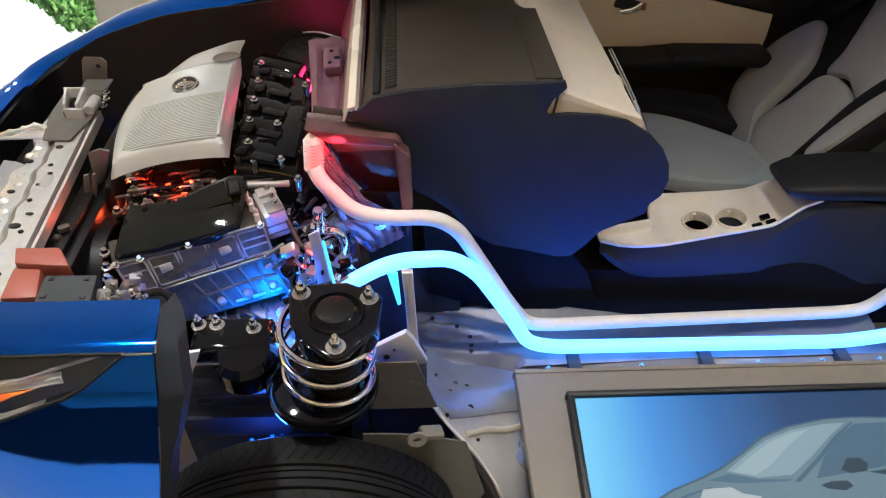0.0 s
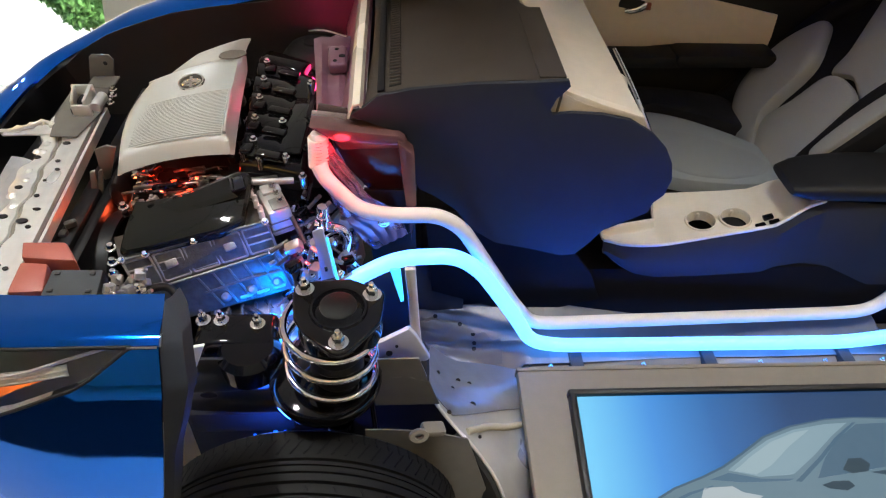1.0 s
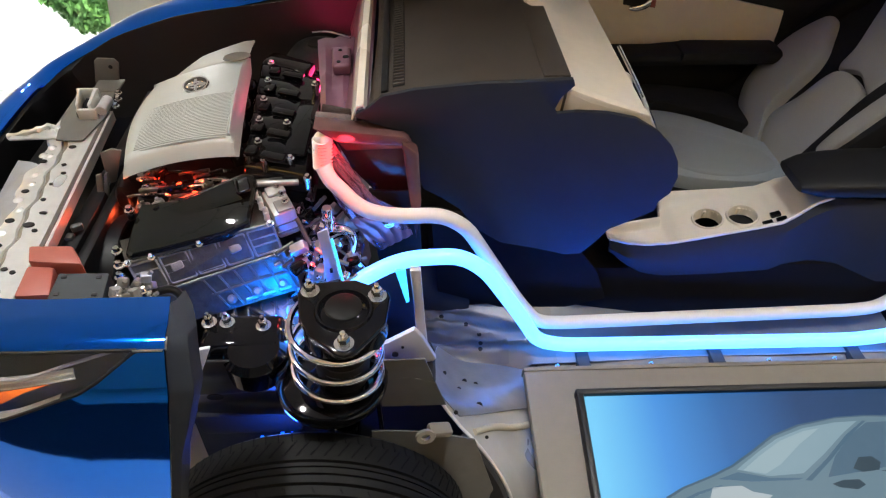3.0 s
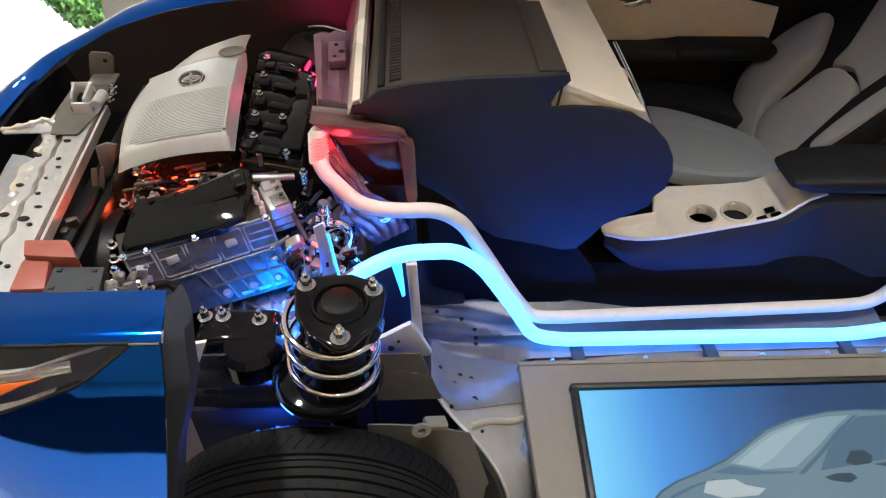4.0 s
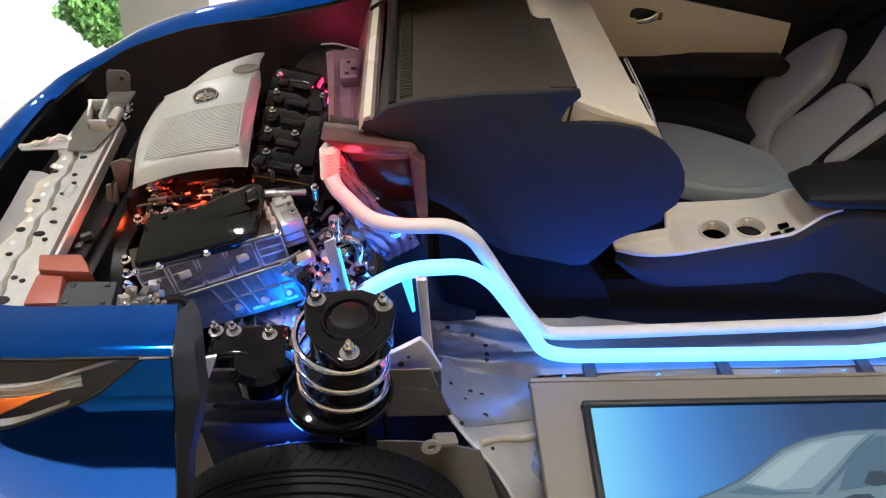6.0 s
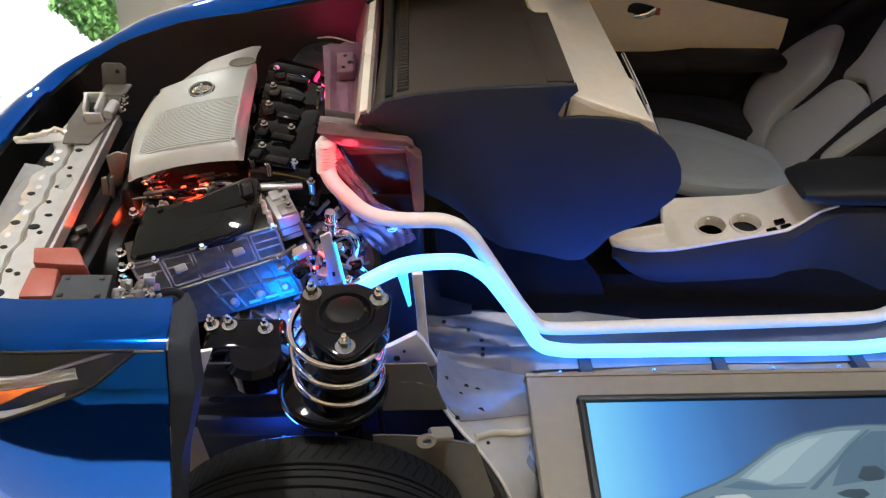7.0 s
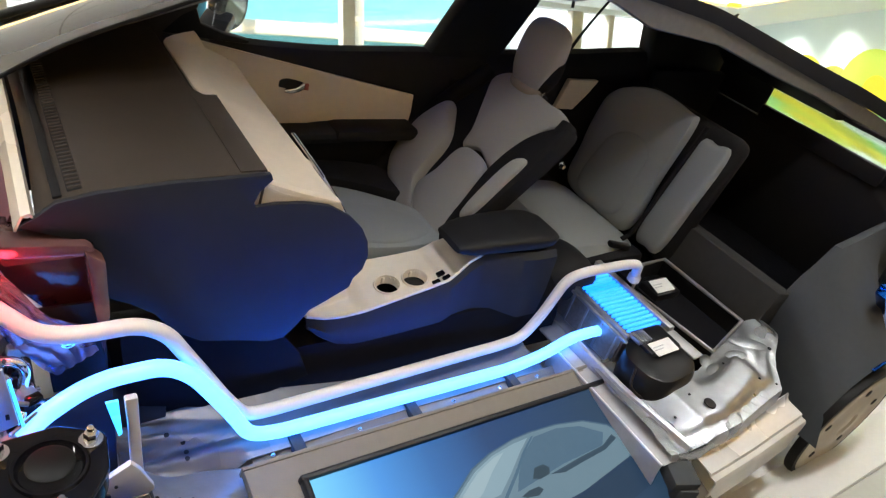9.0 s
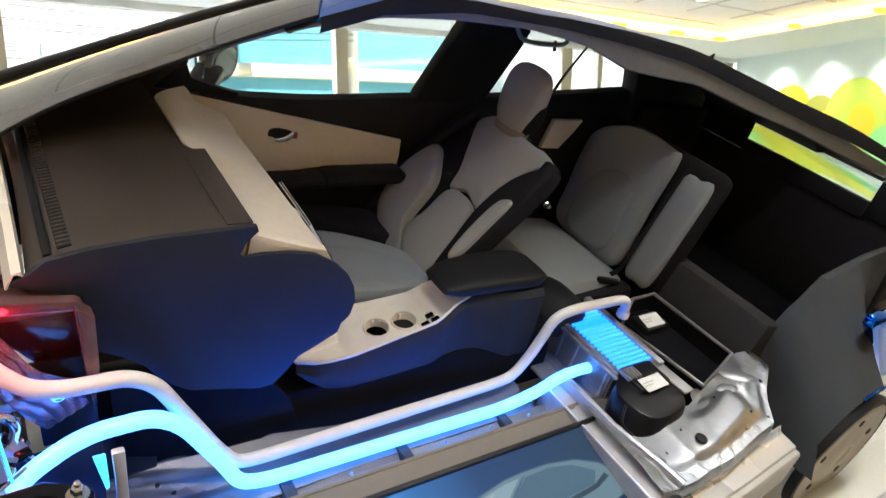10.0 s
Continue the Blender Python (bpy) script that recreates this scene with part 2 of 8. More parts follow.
def fillet(points, r, n=7):
    """A line whose corners are rounded by r."""
    p = [Vector(q) for q in points]
    out = [p[0]]
    for i in range(1, len(p) - 1):
        a, b, c = p[i - 1], p[i], p[i + 1]
        d = min(r, (a - b).length * 0.48, (c - b).length * 0.48)
        s, e = b + (a - b).normalized() * d, b + (c - b).normalized() * d
        for k in range(n + 1):
            t = k / n
            out.append(s * (1 - t) ** 2 + b * 2 * t * (1 - t) + e * t * t)
    out.append(p[-1])
    return out


def tube(points, r, seg=12, caps=True):
    """A round bar along the points; r may be one radius or one for each point."""
    p = [Vector(q) for q in points]
    rs = r if isinstance(r, (list, tuple)) else [r] * len(p)
    bm = bmesh.new()
    rings, side = [], None
    for i, q in enumerate(p):
        t = (p[min(i + 1, len(p) - 1)] - p[max(i - 1, 0)]).normalized()
        if side is None:
            side = t.orthogonal().normalized()
        side = (side - t * side.dot(t)).normalized()
        up = t.cross(side)
        rings.append([bm.verts.new(q + rs[i] * (math.cos(2 * math.pi * k / seg) * side + math.sin(2 * math.pi * k / seg) * up)) for k in range(seg)])
    for a, b in zip(rings, rings[1:]):
        for k in range(seg):
            bm.faces.new((a[k], a[(k + 1) % seg], b[(k + 1) % seg], b[k]))
    if caps:
        bm.faces.new(rings[0][::-1])
        bm.faces.new(rings[-1])
    return bm


def rod(a, b, r, seg=12, r2=None):
    return tube([a, b], [r, r if r2 is None else r2], seg)


def lathe(profile, m=Matrix.Identity(4), seg=32):
    """A profile of (radius, height) turned about z, then posed by m."""
    bm = bmesh.new()
    rings = []
    for r, h in profile:
        if r < 1e-6:
            rings.append([bm.verts.new((0, 0, h))])
        else:
            rings.append([bm.verts.new((r * math.cos(2 * math.pi * k / seg), r * math.sin(2 * math.pi * k / seg), h)) for k in range(seg)])
    for a, b in zip(rings, rings[1:]):
        for k in range(seg):
            quad = [a[k % len(a)], a[(k + 1) % len(a)], b[(k + 1) % len(b)], b[k % len(b)]]
            quad = list(dict.fromkeys(quad))
            if len(quad) > 2:
                bm.faces.new(quad)
    return moved(bm, m)


def sheet(rows, thick=0.0, closed=False):
    """A skin through rows of points (all rows of one length), given a thickness along its normals."""
    bm = bmesh.new()
    v = [[bm.verts.new(p) for p in row] for row in rows]
    for a, b in zip(v, v[1:]):
        n = len(a)
        for k in range(n if closed else n - 1):
            bm.faces.new((a[k], a[(k + 1) % n], b[(k + 1) % n], b[k]))
    bmesh.ops.recalc_face_normals(bm, faces=bm.faces[:])
    if thick:
        bm.normal_update()
        bmesh.ops.solidify(bm, geom=bm.faces[:], thickness=thick)
    return bm


def loft(rows, caps=True):
    """A closed body through rings of points."""
    bm = sheet(rows, closed=True)
    if caps:
        bm.verts.ensure_lookup_table()
        n = len(rows[0])
        bm.faces.new([bm.verts[i] for i in range(n)][::-1])
        bm.faces.new([bm.verts[len(rows) * n - n + i] for i in range(n)])
    return bm


def superring(c, ax, ay, rx, ry, power=3.0, n=28):
    """A rounded-square ring of half sizes rx, ry about c in the plane of ax and ay."""
    c, ax, ay = Vector(c), Vector(ax), Vector(ay)
    out = []
    for k in range(n):
        t = 2 * math.pi * k / n
        ct, st = math.cos(t), math.sin(t)
        out.append(c + ax * rx * math.copysign(abs(ct) ** (2 / power), ct) + ay * ry * math.copysign(abs(st) ** (2 / power), st))
    return out


def bolt(c, r=0.008, h=0.008, up=(0, 0, 1)):
    """A flanged hexagon bolt head."""
    q = Vector(up).to_track_quat("Z", "Y").to_matrix().to_4x4()
    m = Matrix.Translation(c) @ q
    return join(lathe([(0, 0), (r * 1.45, 0), (r * 1.45, h * 0.25), (r, h * 0.35), (0, h * 0.35)], m, 16),
                lathe([(r, h * 0.3), (r, h * 0.9), (r * 0.8, h * 1.05), (0, h * 1.05)], m, 6))


def stud(c, r=0.011, h=0.03, up=(0, 0, 1)):
    """A nut on its threaded stud."""
    q = Vector(up).to_track_quat("Z", "Y").to_matrix().to_4x4()
    m = Matrix.Translation(c) @ q
    return join(lathe([(0, 0), (r * 1.6, 0), (r * 1.6, 0.003), (r * 1.1, 0.004), (0, 0.004)], m, 20),
                lathe([(r, 0.003), (r, h * 0.55), (r * 0.85, h * 0.62), (0, h * 0.62)], m, 6),
                lathe([(r * 0.5, h * 0.6), (r * 0.5, h * 0.95), (r * 0.35, h), (0, h)], m, 10))


# ---- the showroom ----
MURAL_A, MURAL_B = Vector((12.86, 5.92, 0)), Vector((8.4, -3.21, 0))
MURAL_DIR = (MURAL_B - MURAL_A).normalized()
MURAL_IN = Vector((MURAL_DIR.y, -MURAL_DIR.x, 0))
if MURAL_IN.x > 0:
    MURAL_IN = -MURAL_IN
ROOM = [(-7.0, -7.0), (6.55, -7.0), (MURAL_B.x, MURAL_B.y), (MURAL_A.x, MURAL_A.y), (-7.0, 5.92)]
solid("floor", prism(ROOM, -0.2, 0.0, "z"), M["room_floor"], "polished grey showroom floor", "floor")
# unseen dark strip, added for the dark band mirrored in the near fender
solid("carpet", prism([(-5.5, -2.7), (5.5, -2.7), (5.5, -1.506), (-5.5, -1.506)], 0.0005, 0.008, "z"), shade("unseen_dark_floor", (0.016, 0.016, 0.018), 0.9, spec=0.1, vary=0.25, grain=200, bump=0.5, bump_scale=600), "unseen dark floor strip, added for the fender's reflection", "carpet")
solid("ceiling", prism(ROOM, CEILING, CEILING + 0.2, "z"), M["plaster"], "white plastered showroom ceiling", "ceiling")
solid("wall_west", prism([(-7.2, -7.2), (-7.0, -7.2), (-7.0, 5.92), (-7.2, 5.92)], 0, CEILING, "z"), M["plaster"], "plain white plaster wall", "wall")
solid("wall_south", prism([(-7.0, -7.2), (6.55, -7.2), (6.55, -7.0), (-7.0, -7.0)], 0, CEILING, "z"), M["plaster"], "plain white plaster wall", "wall")
q = MURAL_B - MURAL_IN * 0.2
solid("wall_east", prism([(6.55, -7.0), (6.75, -7.2), (q.x, q.y), (MURAL_B.x, MURAL_B.y)], 0, CEILING, "z"), M["plaster"], "plain white plaster wall", "wall")
p = MURAL_A - MURAL_IN * 0.2
M["mural_wall"] = shade("pale_green_wall", (0.70, 0.78, 0.72), 0.8, vary=0.03)
solid("wall_mural", prism([(MURAL_B.x, MURAL_B.y), (q.x, q.y), (p.x, p.y), (MURAL_A.x, MURAL_A.y)], 0, CEILING, "z"), M["mural_wall"], "pale green wall painted with round dots", "wall")

# glass front: header, sill, posts and panes
solid("wall_north", prism([(-7.0, 5.92), (12.86, 5.92), (12.86, 6.12), (-7.0, 6.12)], 2.64, CEILING, "z"), M["plaster"], "white header above the glass front", "wall")
solid("window_sill", prism([(-7.0, 5.92), (12.86, 5.92), (12.86, 6.12), (-7.0, 6.12)], 0.0, 0.12, "z"), M["plaster"], "low white sill under the glass front", "sill")
M["post"] = shade("beige_post", (0.46, 0.40, 0.30), 0.6, vary=0.05)
POSTS = [(-6.9, 0.2), (-2.62, 1.0), (0.35, 0.17), (4.08, 0.17), (8.12, 0.24), (8.9, 0.12), (12.7, 0.2)]
front = thing("window_front", "shop front of tall glass panes between beige posts", "window", (3.0, 6.02, 0.12), kind="structure", where=Matrix.Identity(4))
for x, w in POSTS:
    part("post", rbox((x, 6.02, 1.38), (w, 0.14, 2.52), 0.008), M["plaster"] if w > 0.5 else M["post"], front)
for (a, wa), (b, wb) in zip(POSTS, POSTS[1:]):
    x0, x1 = a + wa / 2, b - wb / 2
    pane = part("pane", rbox(((x0 + x1) / 2, 6.03, 1.38), (x1 - x0 - 0.004, 0.012, 2.52), 0), M["glass"], front)
    pane.visible_shadow = False

# raised tile field, a lower soffit round it and a warm cove between them
RIM = [(-4.0, 4.05), (9.95, 4.38), (6.3, -5.1), (-4.0, -5.1)]
SOFFIT = 2.72
tiles = thing("ceiling_panel", "white tile ceiling field with a warm glowing cove", "ceiling", (3, 0, 2.90), kind="structure", where=Matrix.Identity(4))
part("tile_field", prism(RIM, 2.90, 2.93, "z"), M["ceiling"], tiles)
ring_out = [(-7.0, 5.92), (12.86, 5.92), (6.55, -7.0), (-7.0, -7.0)]
M["cove"] = shade("cove_glow", (0.9, 0.75, 0.4), 0.5, emit=(1.0, 0.58, 0.14), power=7.0)
for k in range(4):
    a, b, c, d = Vector(RIM[k]), Vector(RIM[(k + 1) % 4]), Vector(ring_out[(k + 1) % 4]), Vector(ring_out[k])
    part("soffit", prism([a, b, c, d], SOFFIT, CEILING - 0.002, "z"), M["plaster"], tiles)
    t = (b - a).normalized()
    out = Vector((-t.y, t.x))
    part("cove_strip", prism([a - out * 0.05, b - out * 0.05, b - out * 0.005, a - out * 0.005], SOFFIT + 0.03, SOFFIT + 0.13, "z", 0.01), M["cove"], tiles, "warm yellow cove strip")
joint = shade("tile_joint", (0.30, 0.28, 0.26), 0.8)
u, v = Vector((1.0, 0.024, 0)), Vector((0.36, 0.933, 0))
grid = bmesh.new()
for k in range(-6, 4):
    c = Vector((4.0, 3.0, 0)) + v * (k * 1.05)
    grid = join(grid, rbox((c.x + 0.6, c.y, 2.8985), (9.0, 0.012, 0.005), 0, rot=(0, 0, math.degrees(math.atan2(u.y, u.x)))))
for k in range(-5, 5):
    c = Vector((4.4, 0.0, 0)) + u * (k * 1.05)
    grid = join(grid, rbox((c.x, c.y, 2.8980), (0.012, 7.6, 0.005), 0, rot=(0, 0, math.degrees(math.atan2(-v.x, v.y)))))
part("tile_joints", grid, joint, tiles)
for t in ((7.4, 4.33), (8.7, 4.36), (9.86, 4.42), (9.4, 3.0), (8.9, 1.75)):
    part("cove_lamp", rbox((t[0] - 0.12, t[1] - 0.12, 2.745), (0.24, 0.10, 0.05), 0.01), shade("amber_spot", (0.9, 0.6, 0.1), 0.4, emit=(1.0, 0.5, 0.03), power=1.2), tiles)

hatch = thing("ceiling_hatch", "dark framed recessed light panel in the ceiling", "ceiling panel", (6.9, 1.2, 2.88), kind="structure", where=Matrix.Identity(4))
corner = Vector((7.72, 1.75, 2.88))
e1, e2 = Vector((-1.0, -0.236, 0)), Vector((-0.26, -0.95, 0))
for a, b in ((corner, corner + e1 * 1.6), (corner, corner + e2 * 1.4), (corner + e1 * 1.6, corner + e1 * 1.6 + e2 * 1.4), (corner + e2 * 1.4, corner + e1 * 1.6 + e2 * 1.4)):
    part("frame", rbox((a + b) / 2, ((b - a).length, 0.05, 0.05), 0.004, rot=(0, 0, math.degrees(math.atan2((b - a).y, (b - a).x)))), M["dark_metal"], hatch)

for x, y in DOWNLIGHTS:
    inside = -4 < x < 8 and -5 < y < 4
    z = 2.90 if inside else SOFFIT
    d = thing("downlight", "round white recessed ceiling spotlight, lit", "ceiling light", (x, y, z), "downlights", where=Matrix.Identity(4))
    part("trim", lathe([(0.045, 0.0), (0.06, 0.0), (0.062, -0.006), (0.045, -0.008), (0.045, 0.0)], pose(x, y, z - 0.001), 24), M["label"], d)
    part("lens", lathe([(0, -0.002), (0.045, -0.002), (0.045, -0.005), (0, -0.005)], pose(x, y, z - 0.001), 24), M["bulb"] if "bulb" in M else M.setdefault("bulb", shade("bulb", (1, 1, 1), 0.3, emit=(1.0, 0.93, 0.8), power=6.0)), d)

# painted dots on the mural wall: (distance along the wall, height, radius, colour)
DOTS = [(1.75, 1.55, 0.58, (0.75, 0.66, 0.03)), (2.5, 1.45, 0.48, (0.42, 0.40, 0.06)), (2.95, 1.08, 0.62, (0.70, 0.68, 0.05)), (3.32, 1.48, 0.68, (0.52, 0.62, 0.07)), (2.62, 1.36, 0.30, (0.80, 0.66, 0.02)),
        (3.47, 1.50, 0.27, (0.72, 0.55, 0.02)), (4.35, 1.62, 0.42, (0.25, 0.58, 0.16)), (4.1, 0.95, 0.52, (0.28, 0.62, 0.24)), (1.2, 0.72, 0.50, (0.20, 0.52, 0.16)), (2.05, 0.55, 0.60, (0.42, 0.45, 0.04)),
        (2.9, 0.35, 0.50, (0.66, 0.56, 0.02)), (0.55, 1.0, 0.32, (0.35, 0.62, 0.30)), (5.3, 1.2, 0.6, (0.66, 0.62, 0.05)), (5.9, 0.7, 0.45, (0.3, 0.55, 0.15)), (3.6, 0.45, 0.42, (0.55, 0.52, 0.03))]
turn = Matrix((( *MURAL_DIR[:], 0), (0, 0, 1, 0), (*MURAL_IN[:], 0), (0, 0, 0, 1))).transposed()
mural = thing("wall_painting", "yellow and green round dots painted on the wall", "mural", MURAL_A, where=Matrix.Identity(4))
for k, (s, z, r, col) in enumerate(DOTS):
    c = MURAL_A + MURAL_DIR * s + Vector((0, 0, z)) + MURAL_IN * (0.004 + 0.004 * k)
    part("dot", lathe([(0, 0), (r, 0), (r, 0.003), (0, 0.003)], Matrix.Translation(c) @ turn, 40), shade("dot_paint", col, 0.7, vary=0.05), mural)
for s in (0.2, 1.45, 2.7, 3.95, 5.2):
    c = MURAL_A + MURAL_DIR * s + MURAL_IN * 0.45
    lamp("wall_washer", "SPOT", look((c.x, c.y, SOFFIT - 0.03), (c.x - MURAL_IN.x * 0.3, c.y - MURAL_IN.y * 0.3, 1.6)), 100, (0.95, 1.0, 0.95), 0.08, spot=105)

# ---- outside ----
solid("ground", prism([(-200, 6.12), (200, 6.12), (200, 300), (-200, 300)], -0.3, -0.15, "z"), shade("pavement_concrete", (0.30, 0.295, 0.28), 0.9, grain=4), "bright concrete street outside the glass front", "ground")
M["white_facade"] = shade("white_facade", (0.86, 0.85, 0.82), 0.8, vary=0.04)
M["cyan_facade"] = shade("cyan_facade", (0.16, 0.46, 0.52), 0.5, vary=0.05)
M["louvre"] = shade("grey_louvre", (0.45, 0.46, 0.46), 0.6)


def building(label, x0, x1, y, height, wall):
    b = thing("building", label, "building", ((x0 + x1) / 2, y, -0.15), where=Matrix.Identity(4))
    w = part("wall", rbox(((x0 + x1) / 2, y + 3, height / 2 - 0.15), (x1 - x0, 6, height), 0.02), wall, b)
    part("roof", rbox(((x0 + x1) / 2, y + 3, height - 0.05), (x1 - x0 + 0.3, 6.3, 0.2), 0.02), M["plaster"], b)
    return b, w


b, w = building("white rendered building with grey louvred windows", -16.0, 5.0, 16.0, 8.5, M["white_facade"])
for row, z in enumerate((0.9, 3.0, 5.1)):
    for k in range(11):
        x = -7.6 + k * 1.05 + (0.35 if k % 2 else 0)
        win = part("window", rbox((x + 1.0, 15.99, z), (0.36, 0.05, 0.42), 0.01), M["louvre"], b)
        for s in range(5):
            part("slat", rbox((x + 1.0, 15.955, z - 0.15 + s * 0.075), (0.34, 0.03, 0.03), 0.004), M["white_facade"], win)
b, w = building("pale building with a cyan glazed front and cream ledges", 5.2, 14.0, 15.5, 7.0, M["cyan_facade"])
for z in (1.9, 2.75, 4.6):
    part("ledge", rbox((9.6, 15.4, z), (8.7, 0.3, 0.34), 0.02), shade("cream_ledge", (0.75, 0.66, 0.50), 0.7), b)
for k in range(4):
    part("door", rbox((10.1 + k * 0.9, 15.47, 1.0), (0.5, 0.08, 1.5), 0.01), M["white_facade"], b)
building("tall white building in glaring daylight", 14.4, 40.0, 15.0, 9.0, M["white_facade"])
building("white building far along the street", -60.0, -16.4, 22.0, 9.0, M["white_facade"])
pole = thing("utility_pole", "tall beige utility pole beside the street", "pole", (7.9, 13.0, -0.15), where=Matrix.Identity(4))
part("shaft", tube([(7.9, 13.0, -0.15), (7.9, 13.0, 8.0)], [0.17, 0.13], 14), M["post"], pole)
part("bracket", rbox((7.7, 12.9, 2.9), (0.5, 0.1, 0.12), 0.01), M["post"], pole)
for k, z in enumerate((3.35, 3.5, 3.75)):
    c = thing("cable", "thin dark overhead cable across the street", "cable", (5.0, 12.8, z), "overhead cables", where=Matrix.Identity(4))
    part("wire", tube(smooth([(-6, 12.8 + k * 0.05, z + 0.5), (1.5, 12.8 + k * 0.05, z - 0.25), (7.9, 12.8 + k * 0.05, z)], 8), 0.012, 6), M["dark_metal"], c)


def tree(x, y, h, crown_z, spread, count):
    t = thing("tree", "leafy green street tree in daylight", "tree", (x, y, -0.15), "street trees", where=Matrix.Identity(4))
    part("trunk", join(tube(smooth([(x, y, -0.15), (x + 0.05, y, h * 0.4), (x - 0.06, y, h)], 5), [0.14 - 0.09 * k / 10 for k in range(11)], 10),
                       *[rod((x, y, h * (0.45 + 0.1 * k)), (x + spread * 0.8 * math.cos(2.1 * k), y + spread * 0.8 * math.sin(2.1 * k), h * (0.7 + 0.12 * k)), 0.05, 8, 0.015) for k in range(4)]),
         shade("bark", (0.12, 0.09, 0.06), 0.9, grain=30, bump=0.6), t)
    rng = random.Random(int(x * 10))
    verts, faces = [], []
    for _ in range(count):
        d = Vector((rng.gauss(0, 1), rng.gauss(0, 1), rng.gauss(0, 1))).normalized() * rng.random() ** 0.4
        c = Vector((x, y, crown_z)) + Vector((d.x * spread, d.y * spread, d.z * spread * 0.9)) * (0.75 + 0.35 * noise.noise(d * 2.2))
        e = Euler((rng.random() * 6, rng.random() * 6, rng.random() * 6)).to_matrix()
        s, i = 0.045 + 0.04 * rng.random(), len(verts)
        for q in ((-1, 0, 0), (0, -0.5, 0.1), (1, 0, 0), (0, 0.5, 0.1)):
            verts.append(c + e @ Vector(q) * s)
        faces.append((i, i + 1, i + 2, i + 3))
    me = bpy.data.meshes.new("crown")
    me.from_pydata([v - Vector((x, y, -0.15)) for v in verts], [], faces)
    me.materials.append(shade("leaves", (0.15, 0.33, 0.08), 0.6, vary=0.4, stain=1.0))
    c = new("crown", me)
    c.parent = t


tree(-5.0, 10.2, 2.0, 2.00, 0.95, 9000)
tree(-9.4, 12.5, 2.0, 2.3, 1.2, 3000)
# ---- display platform and the cutaway car's body (car axes) ----
# white wedge that carries the car
wedge = thing("display_platform", "white sloping display platform under the car", "platform", (1.0, -0.96, 0.0))
bm = bmesh.new()
top = [(-1.3, -0.90, -0.004), (3.8, -0.90, -0.004), (3.8, 1.0, -0.004), (-1.3, 1.0, -0.004)]
vt = [bm.verts.new(p) for p in top]
inv = CAR.inverted()
vb = []
for p in top:
    w = CAR @ Vector(p)
    vb.append(bm.verts.new(inv @ Vector((w.x, w.y, min(0.001, w.z - 0.002)))))
bm.faces.new(vt)
bm.faces.new(vb[::-1])
for k in range(4):
    bm.faces.new((vt[k], vb[k], vb[(k + 1) % 4], vt[(k + 1) % 4]))
part("deck", bm, M["white_floor"], wedge)
# unseen strip, added to brighten what the lower fender mirrors
part("reflected_strip", moved(rbox((1.25, -1.283, 0.004), (5.1, 0.438, 0.008), 0.002), inv), shade("unseen_pale_strip", (0.42, 0.42, 0.41), 0.5, vary=0.06), wedge, "unseen pale strip, added to lighten the fender's reflection")
part("apron", moved(rbox((1.25, -0.93, 0.006), (5.1, 0.264, 0.012), 0.003), inv), M["white_floor"], wedge, "flat white front strip of the platform")
part("front_trim", moved(rbox((1.25, -1.066, 0.005), (5.1, 0.008, 0.010), 0.002), inv), M["steel"], wedge, "thin metal edge strip")

car = thing("cutaway_car", "blue hybrid car cut open lengthwise as a showroom exhibit", "car", (1.3, 0.0, 0.0))


def lerp_curve(pts, x):
    for (x0, v0), (x1, v1) in zip(pts, pts[1:]):
        if x <= x1:
            k = max(0.0, (x - x0) / (x1 - x0))
            return v0 + (v1 - v0) * k
    return pts[-1][1]


# far fender and nose: a blue band that sweeps round the front
inner = [(-0.930, -0.30, 0.740), (-0.945, 0.30, 0.734), (-0.956, 0.50, 0.714), (-0.910, 0.62, 0.728), (-0.734, 0.68, 0.795), (-0.552, 0.70, 0.843), (-0.371, 0.71, 0.876), (-0.139, 0.725, 0.918), (0.10, 0.735, 0.965)]
HEIGHT = [(-0.95, 0.016), (-0.90, 0.034), (-0.80, 0.052), (-0.70, 0.068), (-0.552, 0.075), (0.10, 0.065)]
UP = CAR.to_3x3().inverted() @ Vector((0, 0, 1))
ia = smooth(inner, 6)
rows = []
for k, a in enumerate(ia):
    along = (ia[min(k + 1, len(ia) - 1)] - ia[max(k - 1, 0)]).normalized()
    away = along.cross(UP).normalized()
    away = away if away.y - away.x > 0 else -away
    h_ = lerp_curve(HEIGHT, a.x) / (1 - math.cos(radians(58)))
    q_, row = a.copy(), [a + UP * -0.004 - away * 0.010, a + UP * 0.003 - away * 0.006, a.copy()]
    for j in range(16):
        tilt = radians(58 - 5.4 * (j + 0.5))
        q_ = q_ + (UP * math.sin(tilt) + away * math.cos(tilt)) * h_ * radians(5.4)
        row.append(q_.copy())
    row.append(q_ + away * 0.03 - UP * 0.06)
    row.append(q_ + away * 0.05 - UP * 0.45)
    rows.append(row)
part("far_fender", sheet(rows, 0.004), M["blue"], car, "glossy blue fender and hood edge")
lip = [[a, a + Vector((0.015, -0.012, -0.012)), a + Vector((0.03, -0.03, -0.10)), a + Vector((0.06, -0.06, -0.42))] for a in ia]
part("fender_liner", sheet(lip, 0.004), M["black_plastic"], car, "black inner fender lip")
